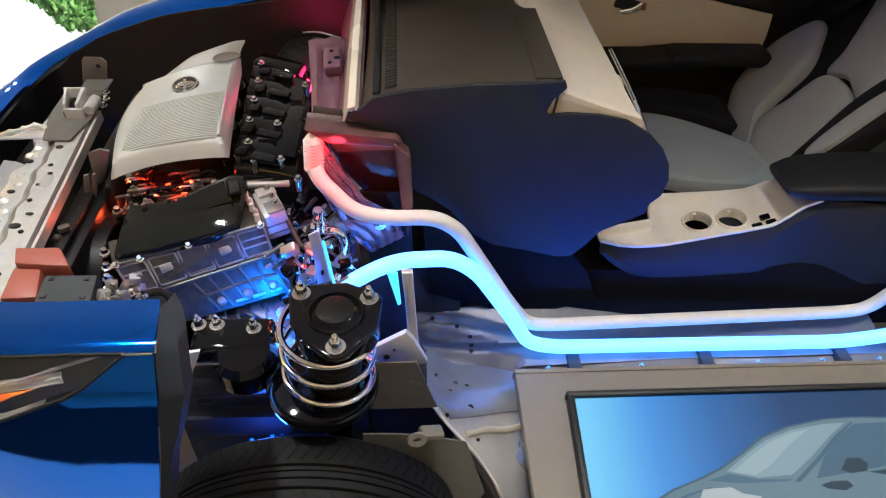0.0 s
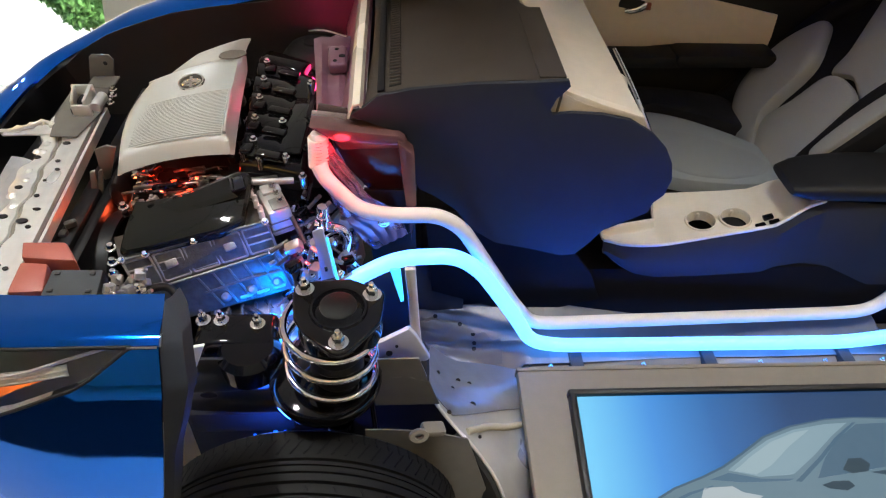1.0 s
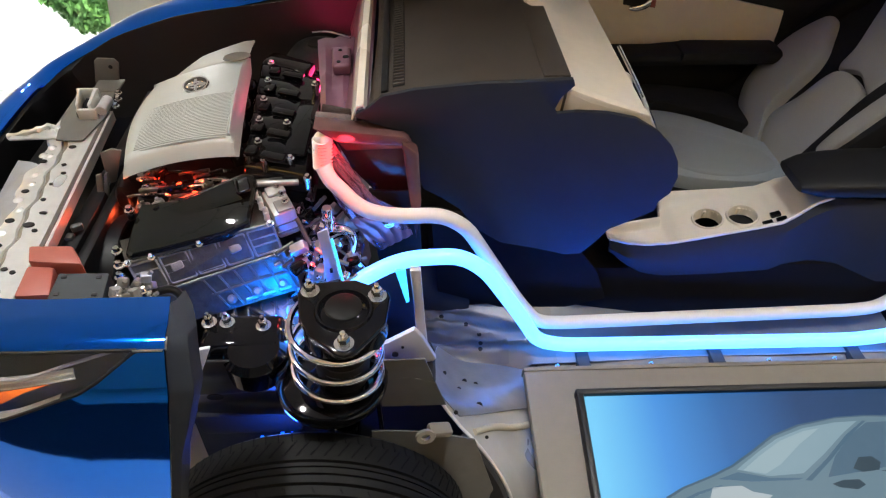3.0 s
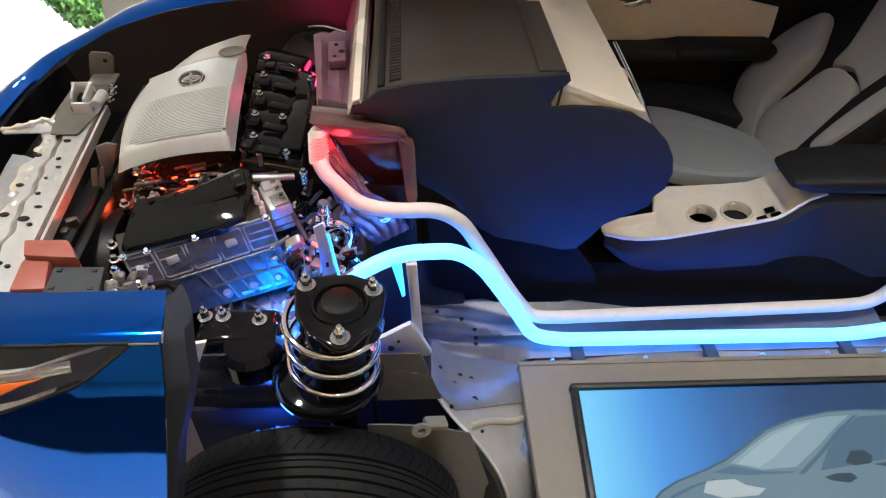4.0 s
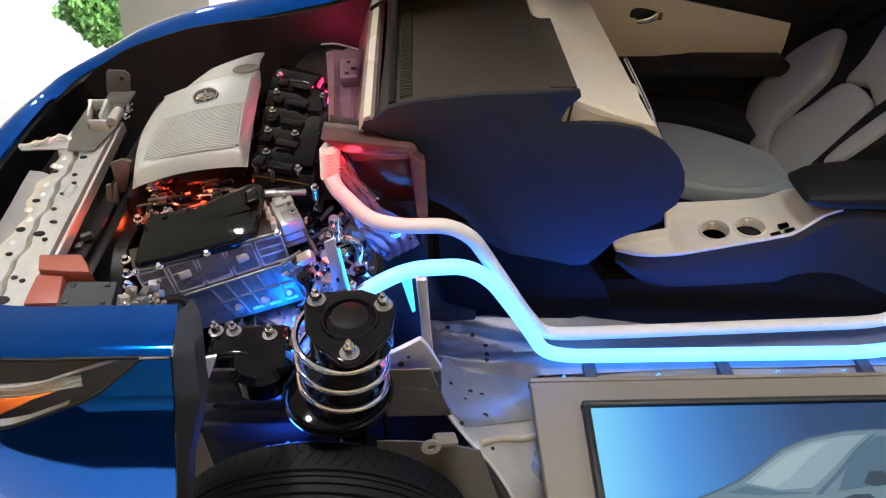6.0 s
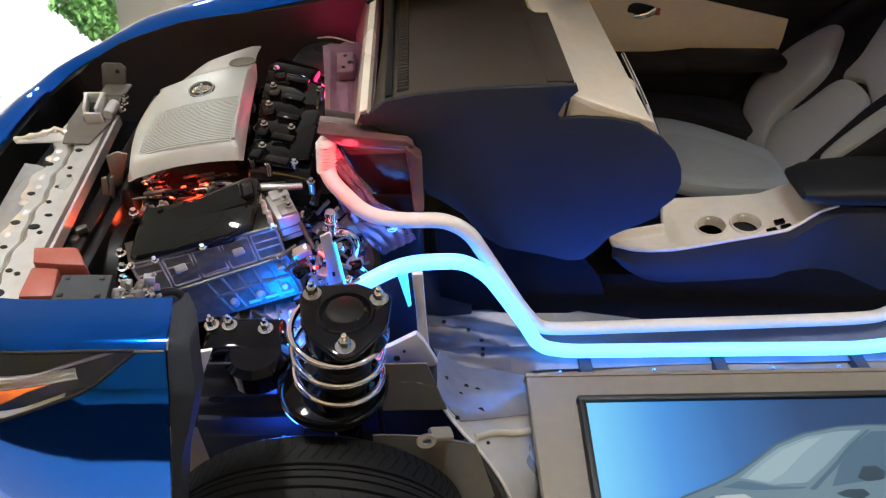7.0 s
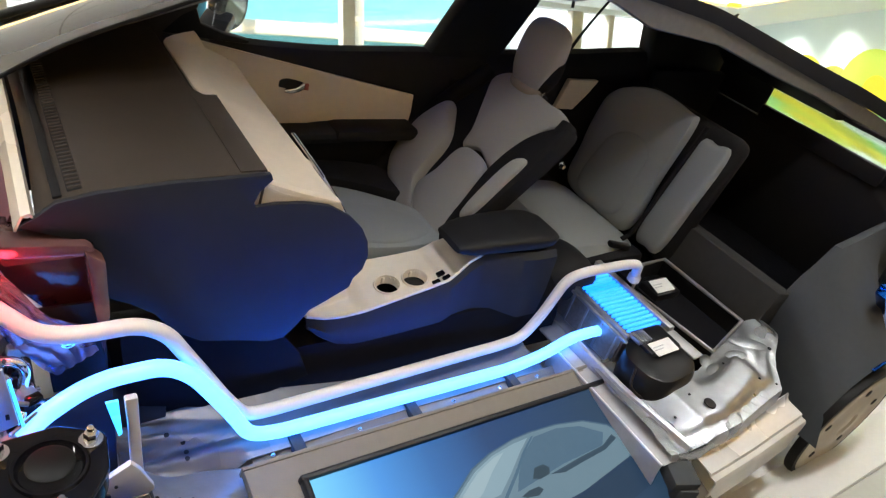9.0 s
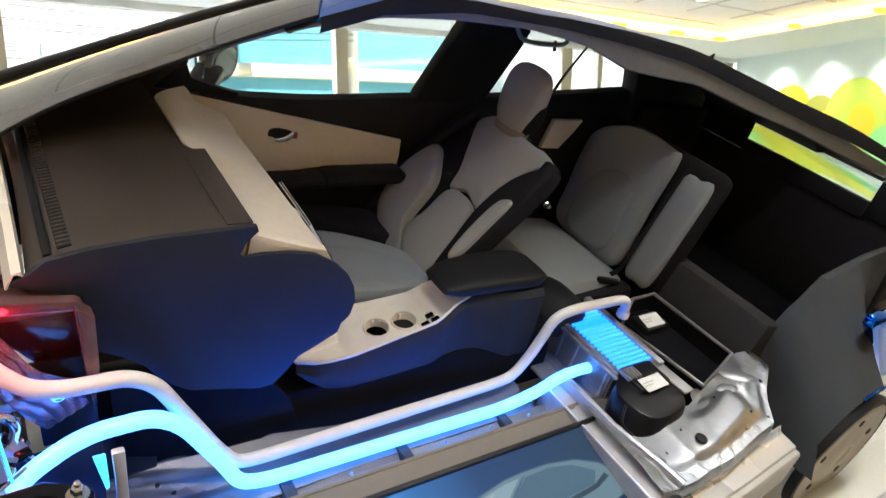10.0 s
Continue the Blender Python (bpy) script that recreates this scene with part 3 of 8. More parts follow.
# far inner wing, strut tower and firewall
wing = []
for k in range(21):
    x = -0.9 + 0.05 * k
    zt = lerp_curve([(-0.91, 0.706), (-0.84, 0.765), (-0.734, 0.820), (-0.552, 0.870), (-0.371, 0.905), (-0.139, 0.945), (0.10, 0.995)], x)
    wing.append([(x, 0.62 + 0.02 * math.sin(x * 9) + 0.03 * (f < 0.5), 0.20 + (zt - 0.20) * f) for f in (0, 0.25, 0.45, 0.62, 0.78, 0.90, 1.0)])
M["wing_dark"] = shade("dark_wing_paint", (0.016, 0.013, 0.014), 0.55, vary=0.15, grain=20)
part("inner_wing", sheet(wing, 0.003), M["wing_dark"], car, "dark inner wing")
part("strut_tower", lathe([(0, 0.08), (0.05, 0.08), (0.075, 0.07), (0.10, 0.04), (0.115, 0.0), (0.13, -0.10), (0.14, -0.3)], pose(-0.10, 0.52, 0.755), 32), M["black_soft"], car)
part("tower_plate", lathe([(0, 0.085), (0.03, 0.085), (0.034, 0.078), (0.03, 0.072)], pose(-0.10, 0.52, 0.755), 20), M["black_soft"], car)
fw = []
for k in range(15):
    y = -0.12 + k * 0.053
    fw.append([(0.02 + 0.015 * math.sin(k * 1.3), y, 0.25), (0.0 + 0.012 * math.sin(k), y, 0.42), (0.03 + 0.015 * math.cos(k * 1.7), y, 0.58), (0.015, y, 0.74), (0.0 + 0.01 * math.sin(k * 2.1), y, 0.84), (0.02, y, 0.92), (0.05, y, 0.985), (0.085, y, 0.995)])
# red lamp light and the bay's shade are mixed into this base colour
M["firewall"] = shade("red_lit_firewall", (0.19, 0.085, 0.125), 0.36, 0.2, vary=0.12, bump=0.2, bump_scale=60)
part("firewall", sheet(fw, 0.006), M["firewall"], car, "painted firewall lit red, partly in its colour")
cowl_rows = []
for k in range(21):
    y = -0.10 + 0.022 * k
    x0, x1 = lerp_curve([(-0.10, -0.030), (0.09, -0.046), (0.34, -0.075)], y), lerp_curve([(-0.10, 0.040), (0.09, 0.024), (0.34, 0.036)], y)
    step_ = 0.006 * math.sin(26 * y) + (0.010 if y > 0.10 else 0.0)
    cowl_rows.append([(x0 - 0.006, y, 0.80), (x0, y, 0.915 + step_)] + [(x0 + (x1 - x0) * f, y, 0.925 + step_ + 0.006 * math.sin(9 * f + 5 * y)) for f in (0.2, 0.4, 0.6, 0.8, 1.0)] + [(x1 + 0.01, y, 0.96)])
cowl = part("cowl_panel", sheet(cowl_rows, 0.003), M["firewall"], car, "pressed cowl panel lit pink, partly in its colour")
br = part("firewall_bracket", join(rbox((0.004, 0.168, 0.952), (0.046, 0.105, 0.030), 0.008, 3, rot=(0, -4, 4)), rbox((-0.002, 0.235, 0.944), (0.050, 0.016, 0.022), 0.003)), M["firewall"], car, "pressed bracket with three holes")
for dx, dy, r_ in ((-0.004, 0.028, 0.005), (0.012, -0.010, 0.008), (-0.004, -0.036, 0.005)):
    part("hole", lathe([(0, 0), (r_, 0), (r_, 0.002), (0, 0.002)], pose(0.004 + dx, 0.168 + dy, 0.967), 12), M["dark_hole"], br)
part("firewall_pipe", tube(smooth([(-0.085, 0.330, 0.955), (-0.04, 0.318, 0.962), (0.02, 0.290, 0.958)], 6), 0.003, 8), M["chrome"], car)
part("cowl_trim", sheet([[(0.050 + a, y, z0 + b) for a, b in ((0, 0), (0.012, 0.030), (0.028, 0.036), (0.034, 0.020))] for y, z0, a0 in [(-0.188 + 0.0444 * k, 0.995 + 0.024 * (1 - ((k - 10) / 10) ** 2), 0) for k in range(21)]], 0.004), M["cream_gloss"], car, "white plastic edge along the windscreen")

# windscreen, roof, rails and hatch, cut lengthwise
CUT = 0.25
screen_low = [(0.06, 1.085), (0.175, 1.158), (0.293, 1.216), (0.413, 1.268), (0.60, 1.348), (0.79, 1.42)]
far_edge = [(0.099, 1.043), (0.24, 1.10), (0.41, 1.17), (0.60, 1.246), (0.80, 1.318), (1.001, 1.382)]
near_c, far_c = smooth([(x, CUT, z) for x, z in screen_low], 5), smooth([(x, 0.70, z) for x, z in far_edge], 5)
rows = []
for k in range(13):
    v = k / 12
    rows.append([a * (1 - v) + b * v + Vector((0, 0, 0.035 * math.sin(math.pi * v) * (1 - 0.3 * v))) for a, b in zip(near_c, far_c)])
M["screen_glass"] = shade("screen_glass", (0.16, 0.155, 0.145), 0.05, vary=0.04, spec=0.9, coat=1.0)
pane = part("windscreen", sheet(rows, 0.005), M["screen_glass"], car, "tinted windscreen glass")
edge = [Vector((x, CUT - 0.004, z)) for x, z in screen_low]
part("screen_edge", tube(smooth(edge, 4), 0.005, 8), M["black_plastic"], car)
ap = smooth([(-0.06, 0.70, 0.985)] + [(x, 0.705, z + 0.004) for x, z in far_edge] + [(1.12, 0.70, 1.408)], 5)
part("a_pillar", loft([superring(q, (0, 1, 0), (-0.35, 0, 0.93), 0.030, 0.016, 3, 16) for q in ap]), M["black_gloss"], car, "black windscreen pillar")
part("a_pillar_trim", loft([superring(q + Vector((0.04, -0.05, -0.050)), (0, 1, 0), (-0.35, 0, 0.93), 0.03, 0.024, 3, 16) for q in ap[4:]]), M["headliner"], car, "beige pillar trim")
part("cowl_side", prism([(-0.06, 0.75), (0.64, 0.75), (0.64, 1.03), (0.50, 1.045), (0.555, 1.10), (0.60, 1.125), (0.62, 1.24), (0.41, 1.168), (0.24, 1.098), (0.099, 1.04), (-0.06, 0.97)], 0.69, 0.728, "y", 0.003), M["dash_brown"], car, "dark inner side beside the dashboard")
part("door_corner", prism([(0.49, 1.04), (0.545, 1.10), (0.600, 1.122), (0.615, 1.075), (0.68, 1.050), (0.77, 1.030), (0.76, 1.02)], 0.70, 0.735, "y", 0.004), M["black_soft"], car, "black mirror corner trim")

roof_z = [(0.70, 1.375), (0.792, 1.415), (0.98, 1.481), (1.255, 1.509), (1.562, 1.498), (1.855, 1.467), (2.205, 1.411), (2.809, 1.276), (3.287, 1.166), (3.64, 1.072), (3.76, 1.030)]


def cut_y(x):
    return CUT if x < 1.2 else CUT - 0.159 * (x - 1.2)


def rise(x):
    """The skin stands proud of the cut edge towards the tail."""
    return lerp_curve([(1.5, 0.0), (2.1, 0.048), (2.8, 0.058), (3.1, 0.070), (3.7, 0.076)], x)


def roof_row(x, lift=0.0, y1=0.66):
    z = lerp_curve(roof_z, x) + lift + rise(x)
    y0 = cut_y(x)
    out = []
    for k in range(11):
        v = k / 10
        y = y0 + (y1 - y0) * v
        out.append((x, y, z - 0.085 * v ** 2.4 - 0.01 * v))
    return out


xs = [0.78 + 0.06 * k for k in range(23)]
part("roof", sheet([[(p_[0] + 0.20 * max(0.0, 1 - (x - 0.78) / 0.5) * j / 10, p_[1], p_[2] + 0.05 * max(0.0, 1 - (x - 0.78) / 0.5) * j / 10) for j, p_ in enumerate(roof_row(x))] for x in xs], 0.006), M["blue"], car, "glossy blue roof skin")
xs2 = [2.10 + 0.08 * k for k in range(17)]
part("hatch_skin", sheet([roof_row(x, 0.0) for x in xs2], 0.006), M["screen_glass"], car, "dark glass tailgate")
liner = []
for k in range(54):
    x = 0.72 + 0.056 * k
    z = lerp_curve(roof_z, x)
    d = z - lerp_curve([(0.7, 1.36), (0.828, 1.397), (0.993, 1.429), (1.275, 1.446), (1.475, 1.450), (1.705, 1.427), (1.906, 1.364), (2.242, 1.345), (2.58, 1.266), (2.90, 1.203), (3.245, 1.118), (3.515, 1.058), (3.70, 0.990)], x)
    y = cut_y(x) + 0.004
    r_ = rise(x) * 0.3
    liner.append([(x, y, z - 0.010 + r_), (x, y - 0.004, z - 0.014 + r_), (x, y - 0.002, z - d + 0.006), (x, y + 0.01, z - d), (x, y + 0.05, z - d + 0.006), (x, y + 0.12, z - 0.03)])
M["felt"] = shade("grey_headliner_felt", (0.21, 0.212, 0.20), 0.9, vary=0.10, bump=0.3, bump_scale=700)
part("headliner", sheet(liner, 0.004), M["felt"], car, "pale grey felt headliner edge")
dark = []
for k in range(49):
    x = 0.80 + 0.06 * k
    z, r_ = lerp_curve(roof_z, x), rise(x)
    low = (0.034 - 0.006 * math.sin(x * 5)) * max(0.0, min(1.0, (2.1 - x) / 0.6)) - 0.02 * max(0.0, min(1.0, (x - 2.85) / 0.7))
    dark.append([(x, cut_y(x) - 0.004, z + r_ + 0.002), (x, cut_y(x) - 0.010, z + r_ - 0.012), (x, cut_y(x) - 0.008, z - low)])
part("roof_edge", sheet(dark, 0.003), M["board"], car, "dark cut edge of the roof and tailgate")
fin = part("roof_antenna", loft([superring((2.46 + 0.018 * k, 0.24, 1.392 + 0.018 * k), (1, 0, -0.15), (0, 1, 0), 0.030 - 0.012 * k, 0.010 - 0.004 * k, 2.2, 12) for k in range(3)]), M["black_gloss"], car, "black shark fin antenna")
handle_pts = smooth([(1.50, 0.30, 1.432), (1.53, 0.29, 1.40), (1.62, 0.29, 1.39), (1.71, 0.29, 1.395), (1.74, 0.30, 1.41)], 5)
part("grab_handle", tube(handle_pts, 0.0075, 10), M["felt"], car)

# far side: door trims, pillars, window glass
SIDE = 0.74
sill_z = [(0.62, 1.035), (0.80, 1.022), (1.04, 1.017), (1.44, 1.035), (1.75, 1.04), (2.2, 1.065), (2.65, 1.10)]
top_z = [(0.62, 1.05), (0.80, 1.165), (0.95, 1.26), (1.10, 1.325), (1.40, 1.372), (1.63, 1.378), (2.0, 1.362), (2.4, 1.30), (2.65, 1.20)]
rail = [Vector((x, 0.70, z + 0.02)) for x, z in top_z[3:]]
part("side_rail", loft([superring(q, (0, 1, 0), (0, 0, 1), 0.05, 0.028, 3, 16) for q in smooth(rail, 4)]), M["black_soft"], car)
part("b_pillar", prism([(1.43, 0.98), (1.76, 0.98), (1.90, 1.25), (1.93, 1.33), (1.88, 1.40), (1.62, 1.40), (1.60, 1.33), (1.52, 1.17)], 0.69, 0.76, "y", 0.01), M["black_soft"], car, "black middle pillar")
part("c_pillar", prism([(2.63, 0.6), (3.25, 0.6), (3.3, 1.12), (2.9, 1.24), (2.45, 1.34), (2.62, 1.22), (2.66, 1.10)], 0.66, 0.76, "y", 0.01), M["black_soft"], car, "black rear pillar trim")
part("belt", sheet([[(x, 0.765, lerp_curve(sill_z, x) - 0.02), (x, 0.745, lerp_curve(sill_z, x)), (x, 0.70, lerp_curve(sill_z, x) - 0.004), (x, 0.675, lerp_curve(sill_z, x) - 0.03), (x, 0.655, lerp_curve(sill_z, x) - 0.12), (x, 0.65, 0.75)] for x in [0.60 + 0.08 * k for k in range(27)]], 0.006), M["black_soft"], car, "black door upper trim")
for x0, x1, bot in ((0.66, 1.56, 0), (1.72, 2.66, 0)):
    n = 14
    rows = []
    for k in range(n + 1):
        x = x0 + (x1 - x0) * k / n
        rows.append([(x, 0.752, lerp_curve(sill_z, x) - 0.01), (x, 0.742, (lerp_curve(sill_z, x) + lerp_curve(top_z, x)) / 2), (x, 0.72, max(lerp_curve(top_z, x), lerp_curve(sill_z, x) + 0.01) + 0.06 * max(0.0, min(1.0, (1.25 - x) / 0.15)))])
    g = part("side_window", sheet(rows, 0.004), M["glass"], car, "clear side window glass")
    g.visible_shadow = False

door = part("door_trim", sheet([[(x, 0.648, lerp_curve([(0.60, 1.045), (1.392, 0.883)], x)), (x, 0.640, (lerp_curve([(0.60, 1.045), (1.392, 0.883)], x) + lerp_curve([(0.60, 0.82), (0.88, 0.765), (1.0, 0.782), (1.12, 0.792), (1.39, 0.755)], x)) / 2), (x, 0.645, lerp_curve([(0.60, 0.82), (0.88, 0.765), (1.0, 0.782), (1.12, 0.792), (1.39, 0.755)], x))] for x in [0.60 + 0.04 * k for k in range(20)] + [1.385]], 0.012), M["cream"], car, "cream door trim with a chrome handle")
part("handle_cup", loft([superring((0.905, 0.634 - 0.004 * k, 0.910 - 0.12 * 0.0), (0.97, 0, -0.22), (0.22, 0, 0.97), 0.060 - 0.006 * k, 0.027 - 0.004 * k, 2.6, 24) for k in range(2)]), M["black_plastic"], door, "dark oval handle recess")
part("door_handle", loft([superring((0.872 + 0.011 * k, 0.624 - 0.006 * math.sin(math.pi * k / 6), 0.900 + 0.0010 * k * k * 0.5), (0, 1, 0), (0, 0, 1), 0.006, (0.005, 0.008, 0.009, 0.009, 0.010, 0.012, 0.012)[k], 2.6, 12) for k in range(7)]), M["chrome"], door, "chrome inner door handle")
part("lock_knob", rbox((0.946, 0.622, 0.916), (0.016, 0.010, 0.024), 0.004), M["brick_red"], door)
part("door_lower", join(rbox((1.05, 0.66, 0.56), (1.10, 0.06, 0.40), 0.02), rbox((0.94, 0.605, 0.755), (0.30, 0.11, 0.045), 0.018), rbox((1.22, 0.600, 0.765), (0.34, 0.12, 0.05), 0.02)), M["black_soft"], car, "black door armrest and pocket")
part("rear_door_trim", prism([(2.15, 0.975), (2.33, 0.975), (2.29, 0.91), (2.23, 0.835), (2.12, 0.84)], 0.62, 0.645, "y", 0.006), M["cream"], car, "cream rear door trim")
part("rear_side_lower", rbox((2.1, 0.67, 0.62), (1.1, 0.05, 0.66), 0.02), M["black_soft"], car)

mn = Vector((0.72, -0.69, 0.0)).normalized()
ms = Vector((0.69, 0.72, 0.0)).normalized()
mc = Vector((0.790, 0.93, 1.052))
mirror = part("door_mirror", loft([superring(mc - mn * 0.075 + mn * 0.025 * k, ms, (0, 0, 1), (0.05, 0.085, 0.098, 0.102)[k], (0.035, 0.058, 0.068, 0.070)[k], 2.6, 24) for k in range(4)]), M["black_gloss"], car, "black door mirror housing")
part("mirror_glass", loft([superring(mc + mn * (0.001 + 0.002 * k), ms, (0, 0, 1), 0.078, 0.050, 2.6, 24) for k in range(2)]), shade("dim_mirror", (0.22, 0.22, 0.19), 0.05, 1.0, vary=0.05), mirror, "mirror glass")
part("mirror_foot", rbox((0.70, 0.84, 1.025), (0.10, 0.16, 0.05), 0.02, rot=(8, 0, -30)), M["black_plastic"], mirror)
part("seat_belt", sheet([[(2.10 + 0.006 * k - 0.02, 0.69, 1.30 - 0.022 * k), (2.10 + 0.006 * k - 0.045, 0.68, 1.30 - 0.022 * k)] for k in range(3)], 0.002), M["fabric_black"], car)
belt = smooth([(2.23, 0.66, 1.30), (2.10, 0.62, 1.17), (2.02, 0.60, 1.05)], 4)
part("belt_strap", sheet([[p_, p_ + Vector((0.03, 0.0, 0.02))] for p_ in belt], 0.002), M["fabric_black"], car, "black seat belt strap")

# floor pan, tunnel, cargo floor and tail
part("floor_pan", join(rbox((1.15, 0.30, 0.265), (2.0, 0.88, 0.03), 0.01), rbox((2.75, 0.05, 0.40), (1.2, 1.2, 0.03), 0.01)), M["carpet"], car, "black carpeted floor")
tun = [[(x, -0.17, 0.30), (x, -0.165, 0.42), (x, -0.14, 0.50), (x, -0.06, 0.53), (x, 0.06, 0.53), (x, 0.14, 0.48), (x, 0.17, 0.28)] for x in [0.22 + 0.12 * k for k in range(13)]]
part("tunnel", sheet(tun, 0.01), M["carpet"], car, "black carpeted centre tunnel")
part("tail_trim", join(rbox((3.24, 0.1, 0.66), (0.05, 1.3, 0.58), 0.02), rbox((3.0, 0.62, 0.72), (0.65, 0.05, 0.66), 0.02)), M["black_soft"], car, "black luggage space trim")
part("tail_lower", rbox((3.4, 0.05, 0.35), (0.3, 1.4, 0.5), 0.03), M["black_plastic"], car)
tg = part("tailgate", prism([(3.16, 1.105), (3.22, 1.105), (3.30, 1.12), (3.30, 1.19), (2.95, 1.27), (2.95, 1.24)], -0.03, 0.62, "y", 0.006), M["black_soft"], car, "black tailgate trim round a low rear window")
for c_, s_ in (((3.225, -0.17, 1.1135), (0.03, 0.276, 0.017)), ((3.215, 0.49, 1.03), (0.03, 0.30, 0.146)), ((3.215, -0.39, 1.03), (0.03, 0.15, 0.16)), ((3.215, 0.015, 0.967), (0.03, 0.646, 0.08))):
    part("window_frame", rbox(c_, s_, 0.004), M["black_soft"], tg)
g = part("rear_window", rbox((3.225, 0.015, 1.055), (0.006, 0.65, 0.115), 0.002), glass_like("tinted_glass", (0.62, 0.68, 0.62), 0.12), tg, "low rear window glass")
g.visible_shadow = False
hat = smooth([(3.64, cut_y(3.64), 1.035), (3.695, -0.147, 1.012), (3.735, -0.153, 0.965), (3.75, -0.155, 0.90), (3.75, -0.156, 0.70)], 5)
part("tail_edge", loft([superring(q_, (0, 1, 0), (0.5, 0, 0.8), 0.02, 0.03, 3, 12) for q_ in hat]), M["felt"], car, "pale cut edge of the tailgate")
part("tail_corner", prism([(2.656, 0.795), (2.847, 0.788), (2.96, 0.701), (2.825, 0.715), (3.181, 0.439), (3.348, 0.41), (3.45, 0.32), (3.202, 0.36), (2.66, 0.75)], -0.735, -0.690, "y", 0.008), M["blue"], car, "blue painted rear corner piece")


# cut face of the rear quarter, a flat charcoal board
quarter = [(2.53, 0.30), (2.53, 0.44), (2.522, 0.545), (2.53, 0.615), (2.565, 0.675), (2.624, 0.730), (2.688, 0.812), (2.82, 0.842), (2.90, 0.862), (2.98, 0.879), (3.11, 0.890), (3.30, 0.885), (3.60, 0.80), (3.95, 0.60), (3.95, 0.03), (2.55, 0.03)]
M["board_grey"] = shade("board_grey", (0.047, 0.052, 0.057), 0.8, spec=0.2, vary=0.06, bump=0.1, bump_scale=900)
edge_top = quarter[:14]
slope = []
for k, (x, z) in enumerate(edge_top):
    a = radians(182 - 182 * k / 13)
    y1 = lerp_curve([(0, -0.56), (40, -0.57), (80, -0.858), (182, -0.858)], math.degrees(a))
    foot_ = Vector((2.72 + 0.302 * math.cos(a), y1, 0.245 + 0.302 * math.sin(a)))
    top_ = Vector((x, -0.505, z))
    slope.append([top_ + Vector((0, 0.03, -0.004)), top_] + [top_ * (1 - f) + foot_ * f for f in (0.25, 0.5, 0.75, 1.0)] + [foot_ + Vector((0.004, 0.03, -0.006))])
part("rear_board", sheet(slope, 0.004), M["board_grey"], car, "flat grey board closing the cut rear quarter")
part("seat_back_board", prism([(2.38, 0.36), (2.54, 0.36), (2.57, 0.60), (2.45, 0.625)], -0.495, 0.03, "y", 0.01), M["grey_liner"], car, "dark grey folded seat back")


def wheel(cx, cy, cz, parent):
    w = part("wheel", lathe([(0.0, 0.03), (0.045, 0.03), (0.05, 0.02), (0.05, -0.05), (0, -0.05)], pose(cx, cy, cz, 90, 0, 0), 24), M["steel_matt"], parent, "wheel with a silver rim and black tyre")
    prof = [(0.200, 0.085), (0.225, 0.098), (0.262, 0.1), (0.293, 0.094), (0.306, 0.084)]
    for a, b in ((0.079, 0.052), (0.047, 0.030), (0.024, 0.010), (0.006, -0.005), (-0.008, -0.015), (-0.021, -0.079)):
        for y in (a, (a + b) / 2, b):
            prof.append((0.316 - 0.75 * y * y, y))
        if b > -0.07:
            prof += [(0.308 - 0.75 * b * b, b - 0.0004), (0.308 - 0.75 * b * b, b - 0.0024)]
    prof += [(0.306, -0.084), (0.293, -0.094), (0.262, -0.1), (0.225, -0.098), (0.200, -0.085)]
    part("tyre", lathe(prof, pose(cx, cy, cz, 90, 0, 0), 96), M["rubber"], w, "black ribbed tyre")
    cuts = bmesh.new()
    for k in range(78):
        a = 2 * math.pi * k / 78
        for y, tilt, long in ((-0.046, -34, 0.040), (-0.070, 10, 0.020)) + (((0.066, 30, 0.026), (0.039, 28, 0.012)) if k % 2 else ()):
            r = 0.3134 - 0.75 * y * y
            m = pose(cx, cy, cz) @ Matrix.Rotation(a, 4, "Y") @ Matrix.Translation((0, -y, r)) @ Matrix.Rotation(radians(tilt), 4, "Z") @ Matrix.Rotation(1.5 * y, 4, "X")
            b = bmesh.new()
            bmesh.ops.create_cube(b, size=1.0, matrix=m @ Matrix.Diagonal((0.0034, long, 0.0060, 1)))
            cuts = join(cuts, b)
    part("tread_groove", cuts, M["carpet"], w)["kind"] = "stuff"
    part("rim", lathe([(0.203, 0.088), (0.195, 0.085), (0.188, 0.06), (0.185, -0.06), (0.195, -0.085), (0.203, -0.088)], pose(cx, cy, cz, 90, 0, 0), 48), M["steel"], w, "silver wheel rim")
    for k in range(10):
        a = radians(36 * k)
        sp = rbox((0, 0, 0.12), (0.038, 0.022, 0.15), 0.006)
        part("spoke", moved(sp, pose(cx, cy - 0.052, cz) @ Matrix.Rotation(a, 4, "Y")), M["steel"], w)
    part("hub_cap", lathe([(0, 0.075), (0.03, 0.073), (0.042, 0.066), (0.045, 0.05)], pose(cx, cy, cz, 90, 0, 0), 24), M["steel_matt"], w)
    return w


wheel(-0.035, -0.782, 0.312, car)
